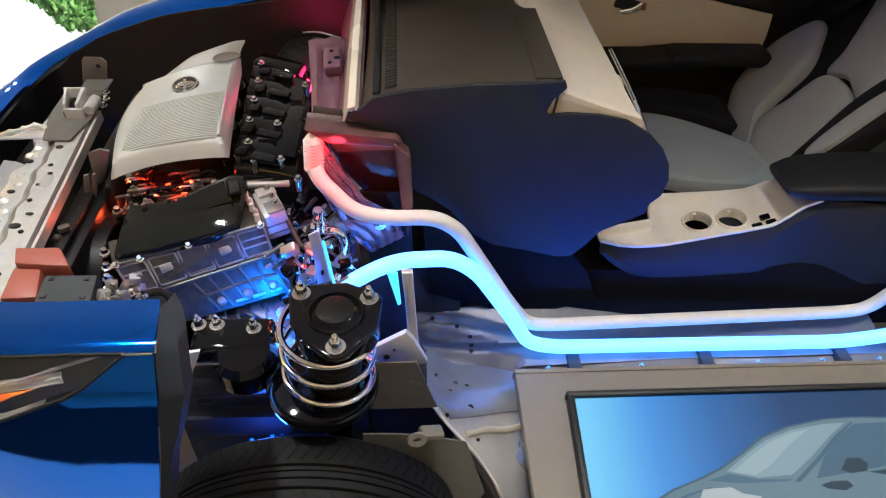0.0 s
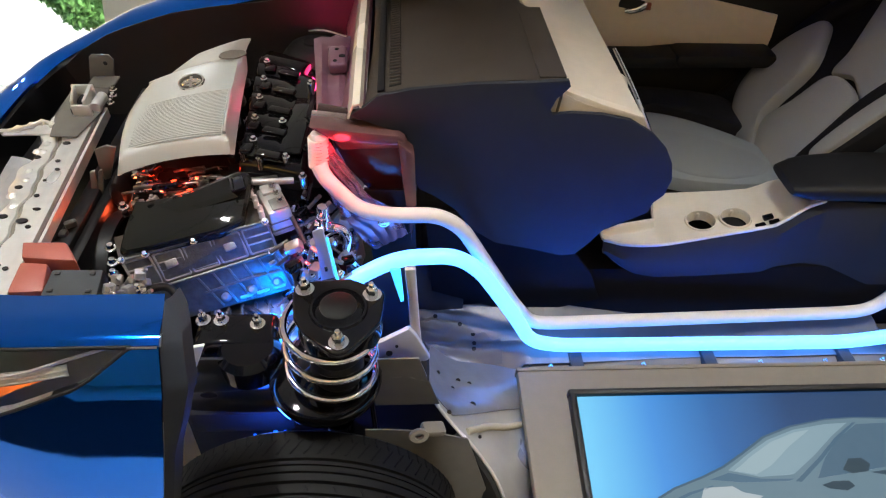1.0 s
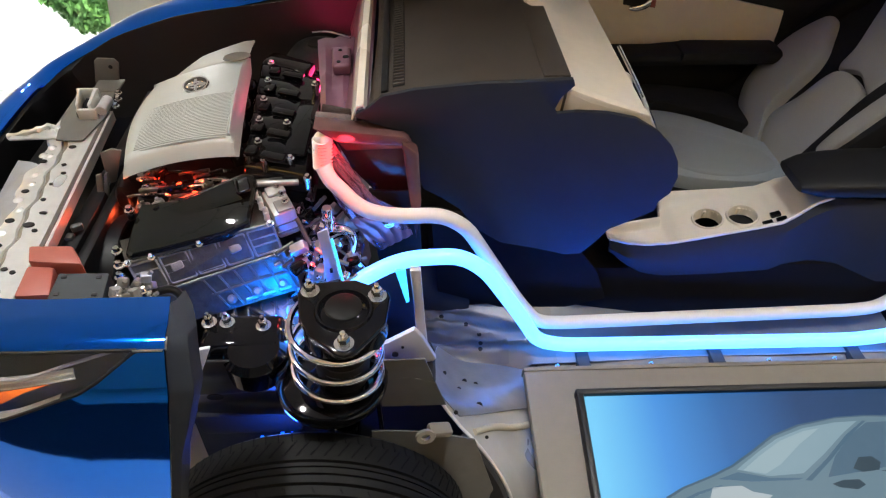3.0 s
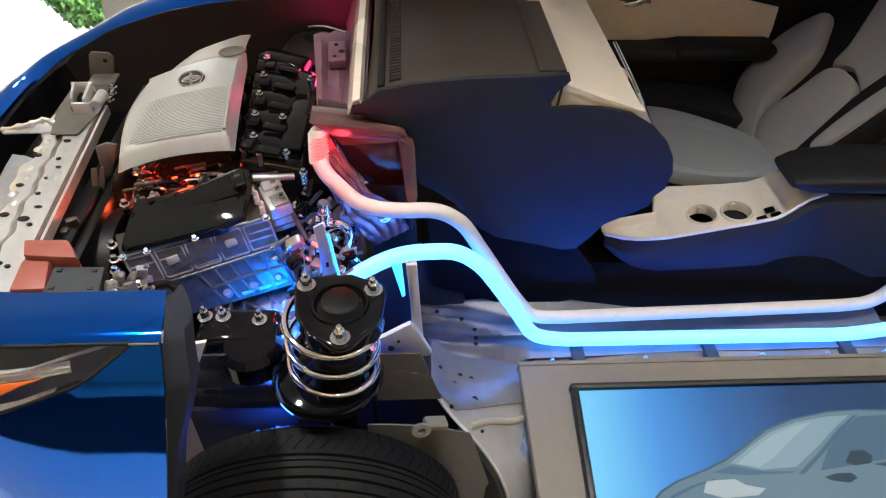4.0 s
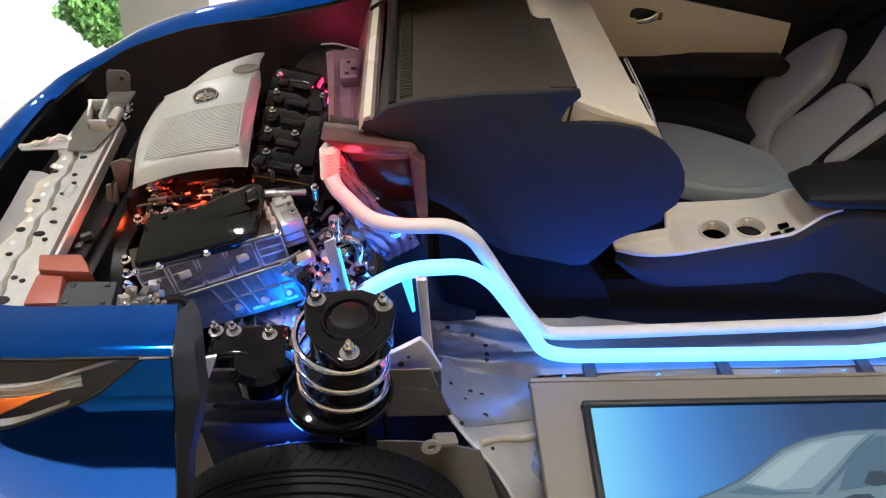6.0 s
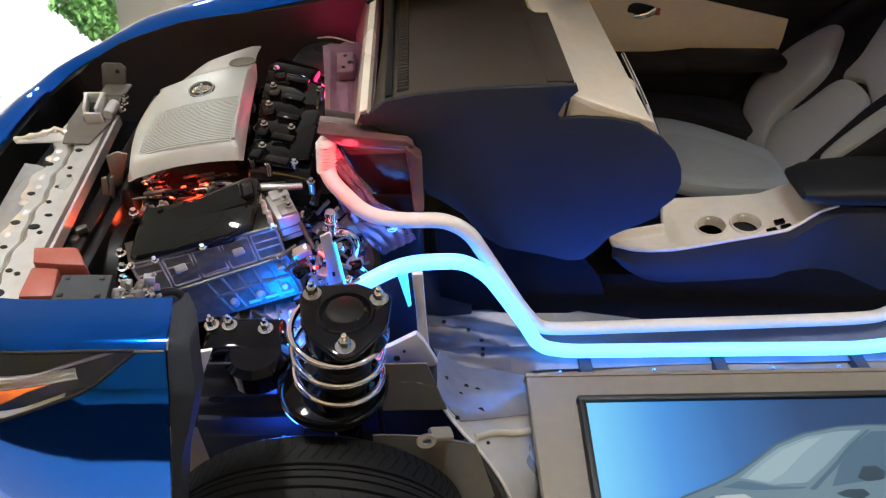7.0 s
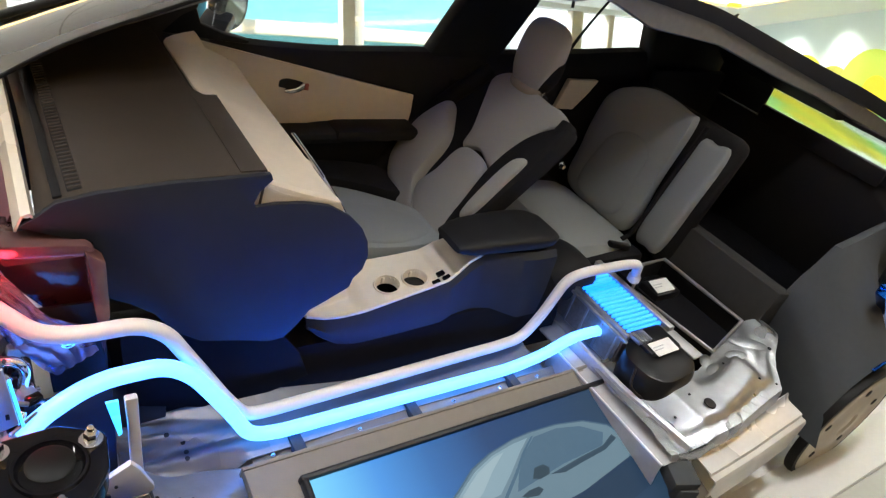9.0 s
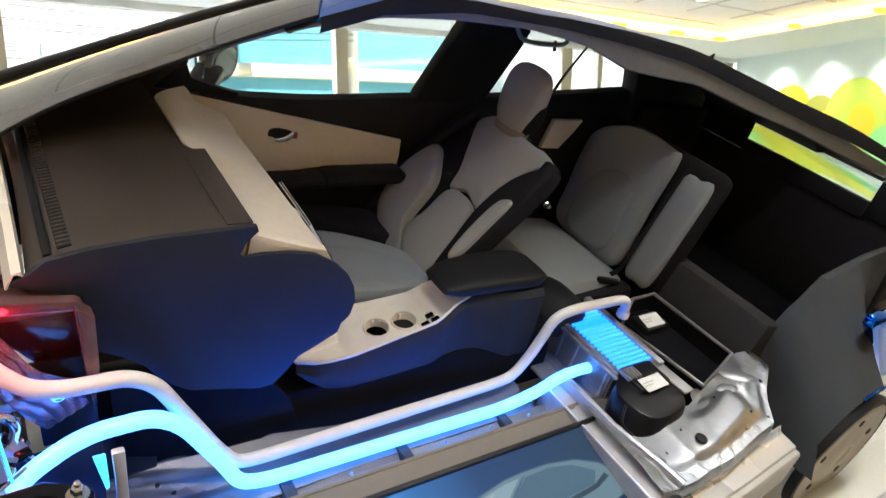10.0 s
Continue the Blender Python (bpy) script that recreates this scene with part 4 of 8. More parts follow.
# lip of the rear wheel arch and the pale cover of the rear wheel
part("well_lip", tube([(2.72 + 0.302 * math.cos(a), -0.858, 0.245 + 0.302 * math.sin(a)) for a in [radians(82 + 30 * k / 14) for k in range(15)]], 0.007, 8), M["blue"], car, "blue painted wheel arch edge")
rw = part("rear_wheel", lathe([(0.0, -0.02), (0.280, -0.02), (0.284, 0.0), (0.280, 0.016), (0.262, 0.018), (0.258, 0.010), (0.0, 0.010)], pose(2.70, -0.868, 0.230, 90, 0, 0), 64), M["rubber"], car, "rear wheel with a pale flat cover")
part("wheel_cover", lathe([(0.257, 0.012), (0.250, 0.018), (0.225, 0.020), (0.21, 0.014), (0.14, 0.012), (0.12, 0.020), (0.06, 0.024), (0.05, 0.016), (0.0, 0.016)], pose(2.70, -0.868, 0.230, 90, 0, 0), 64), M["putty"], rw, "beige flat wheel cover")
for k in range(5):
    part("cover_hole", lathe([(0, 0), (0.016, 0), (0.016, 0.003), (0, 0.003)], pose(2.70 + 0.175 * math.cos(1.2566 * k + 0.4), -0.8815, 0.230 + 0.175 * math.sin(1.2566 * k + 0.4), 90, 0, 0), 14), M["dark_hole"], rw)

# added sheets that darken the back and floor of the front wheel house
part("wheelhouse_back", prism([(-0.36, 0.03), (0.42, 0.03), (0.33, 0.33), (0.24, 0.45), (0.19, 0.53), (-0.36, 0.56)], -0.475, -0.462, "y", 0.002), M["board"], car, "added dark sheet behind the strut")
part("wheelhouse_floor", rbox((0.0, -0.70, 0.012), (0.74, 0.47, 0.014), 0.004), M["carpet"], car)

# near front corner: fender top, side and headlamp
SEC = [(-0.60, 0.915), (-0.64, 0.937), (-0.70, 0.948), (-0.740, 0.9475), (-0.758, 0.9415), (-0.785, 0.912), (-0.802, 0.890), (-0.818, 0.850), (-0.832, 0.795), (-0.846, 0.700), (-0.853, 0.60), (-0.855, 0.42)]


def on_section(v, x):
    k = min(int(v), len(SEC) - 2)
    f = v - k
    y = SEC[k][0] * (1 - f) + SEC[k + 1][0] * f
    z = SEC[k][1] * (1 - f) + SEC[k + 1][1] * f
    nose = max(0.0, (-0.35 - x)) / 0.6
    return Vector((x, y + 0.30 * nose ** 2.2, z - 0.02 * nose - 0.10 * nose ** 2 * (1 if v < 6 else 0.5)))


lamp_top = 3.95


def lamp_low(x):
    return lerp_curve([(-0.86, 8.9), (-0.46, 6.95), (-0.327, 5.8), (-0.295, 5.0), (-0.247, lamp_top + 0.02), (-0.19, lamp_top + 0.02)], x)


def end_x(v):
    """Where the cut fender ends, by its place on the section."""
    return lerp_curve([(1.0, -0.225), (2.0, -0.211), (3.0, -0.206), (6.0, -0.200), (7.0, -0.206), (8.0, -0.214), (9.0, -0.232), (10.0, -0.255), (11.0, -0.30)], v)


def skin(x0, lo, hi, nx=26, nv=12):
    """A piece of the fender from x0 to its cut end."""
    rows = []
    for i in range(nx + 1):
        row = []
        for j in range(nv + 1):
            x = x0 + (-0.205 - x0) * i / nx
            v = lo(x) + (hi(x) - lo(x)) * j / nv
            x = x0 + (end_x(v) - x0) * i / nx
            row.append(on_section(v, x))
        rows.append(row)
    return rows


part("near_fender_top", sheet(skin(-0.86, lambda x: 1.0, lambda x: lamp_top - 0.12), 0.004), M["blue"], car, "glossy blue fender top")
part("near_fender", sheet(skin(-0.86, lambda x: min(lamp_low(x), 10.4), lambda x: 11.0), 0.004), M["blue"], car, "glossy blue front fender side")
band = []
for k in range(31):
    v = 1.3 + 9.7 * k / 30
    w = lerp_curve([(1.3, 0.006), (2.0, 0.020), (3.0, 0.030), (5.0, 0.034), (6.0, 0.036), (7.5, 0.026), (8.4, 0.014), (11.0, 0.010)], v)
    q_ = on_section(v, end_x(v))
    band.append([q_ + Vector((0.001, 0.003, -0.002)), q_ + Vector((w * 0.5, 0.006, -0.003)), q_ + Vector((w, 0.012, -0.006)), q_ + Vector((w + 0.002, 0.05, -0.02))])
part("fender_edge", sheet(band, 0.003), M["board"], car, "dark folded edge of the cut fender")
part("edge_clip", tube([on_section(v, end_x(v)) + Vector((0.004, -0.003, 0.002)) for v in (2.9, 3.3, 3.7, 3.9)], 0.0022, 6), M["chrome"], car)
part("seam_clip", tube([on_section(3.93, x) + Vector((0, -0.003, 0.001)) for x in (-0.250, -0.23, -0.205)], 0.0022, 6), M["chrome"], car)
LX = [-0.84 + 0.0297 * k for k in range(21)]


def in_lamp(f, x, depth=0.0, lift=0.0):
    return on_section(lamp_top + (lamp_low(x) - lamp_top) * f, x) + Vector((0, depth, lift - 0.6 * depth))


lampo = part("headlamp", sheet([[in_lamp(j / 8, x, 0.038) for j in range(9)] for x in LX], 0.003), shade("lamp_inside", (0.055, 0.058, 0.050), 0.35, vary=0.1), car, "front headlamp with a clear lens")
ln = part("lens", sheet([[in_lamp(0.02 + 0.96 * j / 6, x, 0.001) for j in range(7)] for x in LX], 0.002), M["lens_clear"], lampo)
ln.visible_shadow = False
XR = [-0.84 + 0.035 * k for k in range(15)]
part("reflector", sheet([[in_lamp(f, x, 0.022, 0.003 * math.sin(f * 60)) for f in (0.44, 0.48, 0.52, 0.56, 0.60, 0.63)] for x in XR], 0.002), M["putty_pale"], lampo, "ribbed silver reflector")
part("inner_lens", tube([in_lamp(0.44 + 0.0 * x, x, 0.016) if x < -0.42 else in_lamp(0.44 - 1.9 * (x + 0.42), x, 0.016) for x in [-0.84 + 0.04 * k for k in range(15)]], 0.003, 6), M["steel_matt"], lampo, "pale line inside the lamp")
part("turn_signal", sheet([[in_lamp(f, x, 0.014) for f in [0.64 + (0.30 * min(1.0, max(0.02, (-0.385 - x) / 0.13))) * g_ for g_ in (0.0, 0.33, 0.67, 1.0)]] for x in [-0.84 + 0.038 * k for k in range(13)]], 0.003), M["amber"], lampo, "amber turn signal")
part("bezel", tube([in_lamp(1.0, x, 0.001) for x in LX], 0.003, 8), M["black_soft"], lampo)
part("upper_bezel", tube([in_lamp(0.0, x, 0.001) for x in LX], 0.003, 8), M["black_soft"], lampo)
# ---- engine bay ----
def lip_x(y):
    """The rear edge of the radiator support, slightly slanted."""
    return -0.629 - 0.069 * y


def groove_x(y):
    """The winding groove between the flange and the main rail of the radiator support."""
    return lip_x(y) - 0.086 + 0.004 * math.sin(41 * y) + 0.003 * math.sin(87 * y + 1.0)


YS = [-0.50 + 0.0115 * k for k in range(66)]
SUPPORT = []
for y in YS:
    a, g_ = lip_x(y), groove_x(y)
    edge_ = a - 0.140 + 0.010 * math.copysign(abs(math.sin(28 * y)) ** 0.5, math.sin(28 * y)) + 0.004 * math.sin(73 * y)
    SUPPORT.append([(edge_ - 0.004, y, 0.738), (edge_, y, 0.751), (edge_ + 0.014, y, 0.755 + 0.002 * math.sin(52 * y)), (g_ - 0.013, y, 0.757), (g_ - 0.008, y, 0.7565), (g_ - 0.005, y, 0.749), (g_ + 0.006, y, 0.749), (g_ + 0.010, y, 0.764), (a - 0.050, y, 0.766), (a - 0.044, y, 0.764), (a - 0.038, y, 0.766), (a - 0.019, y, 0.766), (a - 0.017, y, 0.752), (a - 0.008, y, 0.752), (a - 0.007, y, 0.767), (a, y, 0.767), (a + 0.001, y, 0.74)])
support = part("radiator_support", sheet(SUPPORT, 0.003), M["bright_steel"], car, "pressed galvanised radiator support with bolt holes")
part("groove", sheet([[(groove_x(y) - 0.004, y, 0.7535), (groove_x(y) + 0.006, y, 0.7535)] for y in YS], 0.001), M["taupe"], support, "brown sealant in the groove")
part("dark_channel", sheet([[(lip_x(y) - 0.0165, y, 0.7565), (lip_x(y) - 0.0085, y, 0.7565)] for y in YS], 0.001), shade("channel_brown", (0.055, 0.020, 0.016), 0.4, vary=0.2), support, "dark brown channel")
for dx, y, r_, w_ in ((-0.058, 0.070, 0.006, 1.6), (-0.056, -0.010, 0.005, 1.2), (-0.047, -0.045, 0.004, 1.6), (-0.063, -0.090, 0.004, 1.0), (-0.062, -0.150, 0.005, 1.2), (-0.046, -0.200, 0.004, 2.2), (-0.064, -0.242, 0.008, 1.6), (-0.045, -0.262, 0.005, 1.2), (-0.066, -0.385, 0.005, 1.4), (-0.046, -0.395, 0.005, 1.2), (-0.066, -0.452, 0.011, 1.4)):
    part("hole", lathe([(0, 0.0), (r_, 0.0), (r_, 0.003), (0, 0.003)], pose(lip_x(y) + dx, y, 0.7655) @ Matrix.Diagonal((w_, 1.0, 1, 1)), 14), M["dark_hole"], support)
for dx, y, r_ in ((-0.118, 0.02, 0.006), (-0.121, -0.105, 0.006), (-0.118, -0.215, 0.007), (-0.112, -0.30, 0.005)):
    part("hole", lathe([(0, 0.0), (r_, 0.0), (r_, 0.003), (0, 0.003)], pose(lip_x(y) + dx, y, 0.7565) @ Matrix.Diagonal((1.5, 1, 1, 1)), 14), M["dark_hole"], support)
for dx, y in ((-0.118, 0.085), (-0.128, 0.05), (-0.112, 0.045), (-0.122, -0.035), (-0.116, -0.075), (-0.128, -0.135), (-0.112, -0.175), (-0.122, -0.255)):
    part("weld_boss", lathe([(0, 0.005), (0.004, 0.0045), (0.009, 0.002), (0.012, -0.001)], pose(lip_x(y) + dx, y, 0.756), 14), M["bright_steel"], support)
part("upper_plate", prism([(-0.742, 0.095), (-0.672, 0.092), (-0.648, 0.225), (-0.668, 0.345), (-0.772, 0.345), (-0.765, 0.197)], 0.768, 0.774, "z", 0.003), M["warm_grey"], support, "dull upper plate")
part("latch", join(rbox((-0.722, 0.240, 0.795), (0.008, 0.090, 0.045), 0.003, rot=(0, 0, 16)), rbox((-0.684, 0.240, 0.795), (0.010, 0.090, 0.045), 0.003, rot=(0, 0, 8)), rbox((-0.712, 0.284, 0.795), (0.060, 0.008, 0.045), 0.003), rbox((-0.690, 0.196, 0.788), (0.050, 0.010, 0.032), 0.003)), M["bright_steel"], support, "bright hood latch frame")
part("latch_recess", rbox((-0.704, 0.240, 0.782), (0.036, 0.082, 0.016), 0.003), M["dark_hole"], support)
part("latch_drum", lathe([(0, 0.030), (0.013, 0.030), (0.015, 0.026), (0.015, -0.030), (0, -0.030)], pose(-0.662, 0.245, 0.786, 90, 0, 0), 20), M["bright_steel"], support, "bright latch drum")
plate = part("end_bracket", join(prism([(-0.732, 0.832), (-0.722, 0.842), (-0.675, 0.840), (-0.664, 0.826), (-0.680, 0.765), (-0.750, 0.762)], 0.415, 0.421, "y", 0.002), rbox((-0.700, 0.385, 0.770), (0.075, 0.07, 0.006), 0.002)), M["warm_grey"], support)
part("hole", lathe([(0, 0.0), (0.006, 0.0), (0.006, 0.002), (0, 0.002)], pose(-0.690, 0.4155, 0.815, 90, 0, 0), 12), M["dark_hole"], support)
for x, y in ((-0.645, 0.300), (-0.640, 0.262), (-0.655, 0.335)):
    part("bolt", bolt((x, y, 0.772), 0.007, 0.012), M["bolt"], support)
part("side_bracket", join(tube(smooth([(-0.735, 0.140, 0.762), (-0.775, 0.158, 0.775), (-0.815, 0.140, 0.772), (-0.885, 0.140, 0.755)], 5), [0.006 + 0.004 * (k % 3 == 0) for k in range(16)], 8), prism([(-0.875, 0.118), (-0.745, 0.125), (-0.735, 0.140), (-0.770, 0.176), (-0.815, 0.160), (-0.875, 0.150)], 0.755, 0.761, "z", 0.002)), M["bright_steel"], support)
part("shield_plate", sheet([[(-0.86 + 0.03 * k, y, 0.70 + 0.012 * math.sin(k * 1.5 + y * 12)) for k in range(4)] for y in [-0.40 + 0.045 * j for j in range(12)]], 0.003), M["steel_matt"], car)
part("bumper_beam", rbox((-0.84, 0.0, 0.60), (0.08, 1.0, 0.14), 0.02), M["black_plastic"], car)
fan = thing("radiator", "dark radiator with cooling fans behind the front panel", "radiator", (-0.58, 0.0, 0.25))
part("core", rbox((-0.60, 0.02, 0.50), (0.04, 0.86, 0.44), 0.006), M["black_plastic"], fan)
part("shroud", rbox((-0.565, 0.02, 0.50), (0.03, 0.80, 0.42), 0.01), M["black_plastic"], fan)
for y in (-0.17, 0.21):
    f = part("fan_ring", lathe([(0.16, 0.0), (0.17, 0.0), (0.17, 0.035), (0.16, 0.035), (0.16, 0.0)], pose(-0.552, y, 0.52, 0, 90, 0), 36), M["black_plastic"], fan)
    for k in range(7):
        bl = rbox((0, 0, 0.09), (0.006, 0.05, 0.13), 0.002, rot=(0, 0, 28))
        part("blade", moved(bl, pose(-0.535, y, 0.52) @ Matrix.Rotation(2 * math.pi * k / 7, 4, "X")), M["black_soft"], f)
for k, (y, z) in enumerate(((0.02, 0.64), (0.10, 0.60), (0.24, 0.66))):
    part("hose", tube(smooth([(-0.54, y, z), (-0.49, y + 0.03, z - 0.04), (-0.46, y, z - 0.16), (-0.47, y - 0.05, 0.38)], 6), 0.022, 12), M["warm_grey"], fan)
for y, z in ((-0.05, 0.60), (0.06, 0.63), (0.15, 0.60), (0.22, 0.64)):
    part("pipe", tube(smooth([(-0.535, y, z + 0.06), (-0.525, y + 0.02, z), (-0.53, y, z - 0.10), (-0.52, y - 0.03, z - 0.20)], 5), 0.014, 12), M["warm_grey"], fan)
part("fan_fin", prism([(-0.581, 0.807), (-0.551, 0.819), (-0.529, 0.813), (-0.567, 0.722), (-0.583, 0.716), (-0.585, 0.761)], -0.022, -0.014, "y", 0.002), M["warm_grey"], fan, "pointed duct plate lit orange")
part("fan_stay", prism([(-0.591, 0.769), (-0.577, 0.772), (-0.599, 0.640), (-0.623, 0.635)], -0.062, -0.052, "y", 0.003), M["warm_grey"], fan)
part("fan_stay", prism([(-0.570, 0.772), (-0.560, 0.775), (-0.588, 0.658), (-0.607, 0.649)], -0.062, -0.052, "y", 0.003), M["warm_grey"], fan)
part("fan_motor", lathe([(0, 0.02), (0.018, 0.02), (0.026, 0.012), (0.030, -0.02), (0, -0.02)], pose(-0.537, -0.06, 0.705, 90, 0, 0) @ Matrix.Diagonal((0.75, 1.5, 1, 1)), 20), M["black_plastic"], fan)
part("connector", join(rbox((-0.592, -0.215, 0.735), (0.026, 0.016, 0.016), 0.004, rot=(0, 0, 30)), rbox((-0.605, -0.235, 0.722), (0.018, 0.020, 0.014), 0.004), rod((-0.600, -0.235, 0.72), (-0.590, -0.262, 0.70), 0.005, 8)), M["alu_warm"], fan)
tray = part("under_tray", rbox((-0.35, 0.1, 0.22), (0.85, 1.0, 0.02), 0.006), M["black_plastic"], car)

# engine with its silver cover and black intake
eng = thing("engine", "petrol engine with a silver cover and black intake manifold", "engine", (-0.3, 0.15, 0.3))
part("block", join(rbox((-0.32, 0.16, 0.56), (0.36, 0.56, 0.36), 0.03), rbox((-0.33, 0.14, 0.735), (0.30, 0.50, 0.05), 0.015), *[rbox((-0.49, 0.0 + 0.09 * k, 0.58), (0.03, 0.035, 0.26), 0.008) for k in range(5)]), M["black_plastic"], eng)
rng = random.Random(21)
for k in range(26):
    x, y, z = -0.44 + 0.011 * k, -0.165 + rng.uniform(-0.035, 0.045), 0.755 + rng.uniform(-0.03, 0.035)
    if k % 2:
        part("pipe", tube(smooth([(x - 0.03, y, z), (x, y - 0.012, z + 0.012), (x + 0.03, y + 0.01, z)], 4), 0.0045 + 0.0015 * (k % 3), 8), M[("steel", "alu_warm", "black_gloss")[k % 3]], eng)
    else:
        part("bracket", join(rbox((x, y, z), (0.028, 0.016, 0.014), 0.003, rot=(rng.uniform(-30, 30), rng.uniform(-20, 20), rng.uniform(0, 90))), bolt((x, y, z + 0.006), 0.005, 0.010)), M[("alu_warm", "steel")[k % 4 // 2]], eng)


def bilinear(c, u, v):
    a, b, d, e = (Vector(q) for q in c)
    return (a * (1 - u) + b * u) * (1 - v) + (e * (1 - u) + d * u) * v


def crown(c, hump, nu=18, nv=18, drop=0.05, edge=0.10, extra=None):
    """A domed cover over four corners (u along the first side), rolled down at its rim."""
    rows = []
    for i in range(nu + 1):
        u = i / nu
        row = []
        for j in range(nv + 1):
            v = j / nv
            p = bilinear(c, u, v)
            du, dv = min(u, 1 - u), min(v, 1 - v)
            p = p + Vector((0, 0, hump * (1 - (2 * u - 1) ** 2) * 0.5 + hump * (1 - (2 * v - 1) ** 2) * 0.5))
            p.z -= drop * max(max(0.0, 1 - du / edge), max(0.0, 1 - dv / edge)) ** 2
            if extra:
                p = extra(p, u, v)
            row.append(p)
        rows.append(row)
    return rows


# corners: front near, rear near, rear far, front far
C = [(-0.490, -0.120, 0.848), (-0.226, -0.092, 0.880), (-0.256, 0.300, 0.898), (-0.510, 0.238, 0.852)]
cov = part("engine_cover", sheet(crown(C, 0.020, 28, 28, drop=0.036, edge=0.075, extra=lambda p, u, v: p + Vector((-0.022 * (1 - u) ** 2 * math.sin(math.pi * v), -0.016 * (1 - v) ** 2 * (1 - 2 * u) ** 2 * (1 if u < 0.5 else 0.3), 0.034 * max(0.0, (v - 0.925) / 0.075) ** 2))), 0.004), M["cover"], eng, "silver plastic engine cover with fine ribs")
D = [(-0.500, 0.225, 0.850), (-0.270, 0.298, 0.889), (-0.272, 0.455, 0.888), (-0.415, 0.385, 0.862)]
part("rear_flap", sheet(crown(D, 0.006, 8, 8, drop=0.012, edge=0.12), 0.006), shade("dull_silver", (0.40, 0.385, 0.345), 0.42, 0.2, vary=0.06), cov, "dull silver rear section of the cover")
part("cover_notch", lathe([(0, 0.0), (0.024, 0.001), (0.029, 0.0035), (0.031, 0.001), (0.0, -0.002)], pose(-0.290, 0.292, 0.9025, 4, 4, 35) @ Matrix.Diagonal((1.25, 0.75, 1, 1)), 28), M["taupe"], cov, "shallow oval recess")
for k in range(30):
    v = 0.06 + 0.46 * k / 29
    pts = []
    for j in range(11):
        u = 0.10 + 0.80 * j / 10
        p_ = bilinear(C, u, v) + Vector((0, 0, 0.010 * (1 - (2 * u - 1) ** 2) + 0.010 * (1 - (2 * v - 1) ** 2) + 0.0012))
        if v < 0.07:
            p_.z -= 0.002
        pts.append(p_)
    part("rib", tube(pts, 0.0029, 5), M["cover"], cov)
part("rib_border", tube([bilinear(C, 0.925, v) + Vector((0, 0, 0.010 * (1 - 0.85 ** 2) + 0.010 * (1 - (2 * v - 1) ** 2) + 0.003)) for v in [0.06 + 0.047 * k for k in range(11)]], 0.005, 8), M["cover"], cov)
em = bilinear(C, 0.52, 0.690) + Vector((0, 0, 0.0205))
tilt = (10, -7, 8)
badge = part("emblem", lathe([(0.030, 0.0), (0.033, 0.002), (0.031, 0.006), (0.028, 0.006), (0.027, 0.002), (0.030, 0.0)], pose(*em, *tilt) @ Matrix.Diagonal((1.05, 1.0, 1, 1)), 36), M["chrome"], cov, "oval chrome badge")
part("badge_field", lathe([(0, 0.001), (0.028, 0.001), (0.028, 0.003), (0, 0.003)], pose(*em, *tilt) @ Matrix.Diagonal((1.05, 1.0, 1, 1)), 32), M["dark_metal"], badge)
part("badge_ring", lathe([(0.013, 0.003), (0.016, 0.0055), (0.019, 0.003)], pose(*em, *tilt) @ Matrix.Diagonal((1.35, 0.7, 1, 1)), 28), M["chrome"], badge)
part("badge_bar", moved(rbox((0, 0, 0.004), (0.008, 0.044, 0.003), 0.0014), pose(*em, *tilt)), M["chrome"], badge)
part("badge_shape", moved(rbox((0, 0, 0.004), (0.038, 0.010, 0.003), 0.0014), pose(*em, *tilt)), M["chrome"], badge)

MAN = [(-0.236, -0.100, 0.806), (-0.056, -0.150, 0.806), (-0.072, 0.372, 0.812), (-0.266, 0.440, 0.822)]


def runners(p, u, v):
    """Five soft ridges across the manifold that fade into a flat plate at its rear edge."""
    k = max(0.0, min(1.0, (0.72 - u) / 0.18)) * max(0.0, min(1.0, (v - 0.10) / 0.06))
    return p + Vector((0, 0, 0.011 * k * abs(math.sin(math.pi * 5 * (v - 0.10) / 0.90)) ** 0.6))


man = part("intake_manifold", sheet(crown(MAN, 0.012, 32, 72, drop=0.075, edge=0.085, extra=runners), 0.004), M["black_gloss"], eng, "glossy black intake manifold with bolts")
for j in range(5):
    part("runner_strap", join(rbox((-0.150, 0.318 - 0.101 * j, 0.836), (0.060, 0.026, 0.012), 0.005, 3, rot=(0, 5, -14)), rbox((-0.205, 0.345 - 0.101 * j, 0.836), (0.030, 0.034, 0.014), 0.006, 3, rot=(0, 0, -10))), M["black_gloss"], man)
part("rear_plate", rbox((-0.098, 0.06, 0.827), (0.052, 0.26, 0.010), 0.004, 2, rot=(0, 4, -3)), M["black_gloss"], man, "flat glossy black plate")
for j in range(4):
    part("side_ear", rbox((-0.252 - 0.004 * j, -0.02 + 0.105 * j, 0.800), (0.034, 0.05, 0.05), 0.010, 3, rot=(0, -12, 10)), M["black_gloss"], man)
part("manifold_cap", rbox((-0.175, 0.405, 0.812), (0.15, 0.075, 0.05), 0.018, 3, rot=(0, 4, -24)), M["black_gloss"], man)
BOLTS = [(-0.219, 0.376), (-0.213, 0.272), (-0.209, 0.170), (-0.205, 0.068), (-0.194, -0.028), (-0.215, -0.064), (-0.173, -0.086), (-0.112, -0.083), (-0.134, 0.051), (-0.083, 0.248), (-0.063, -0.162)]
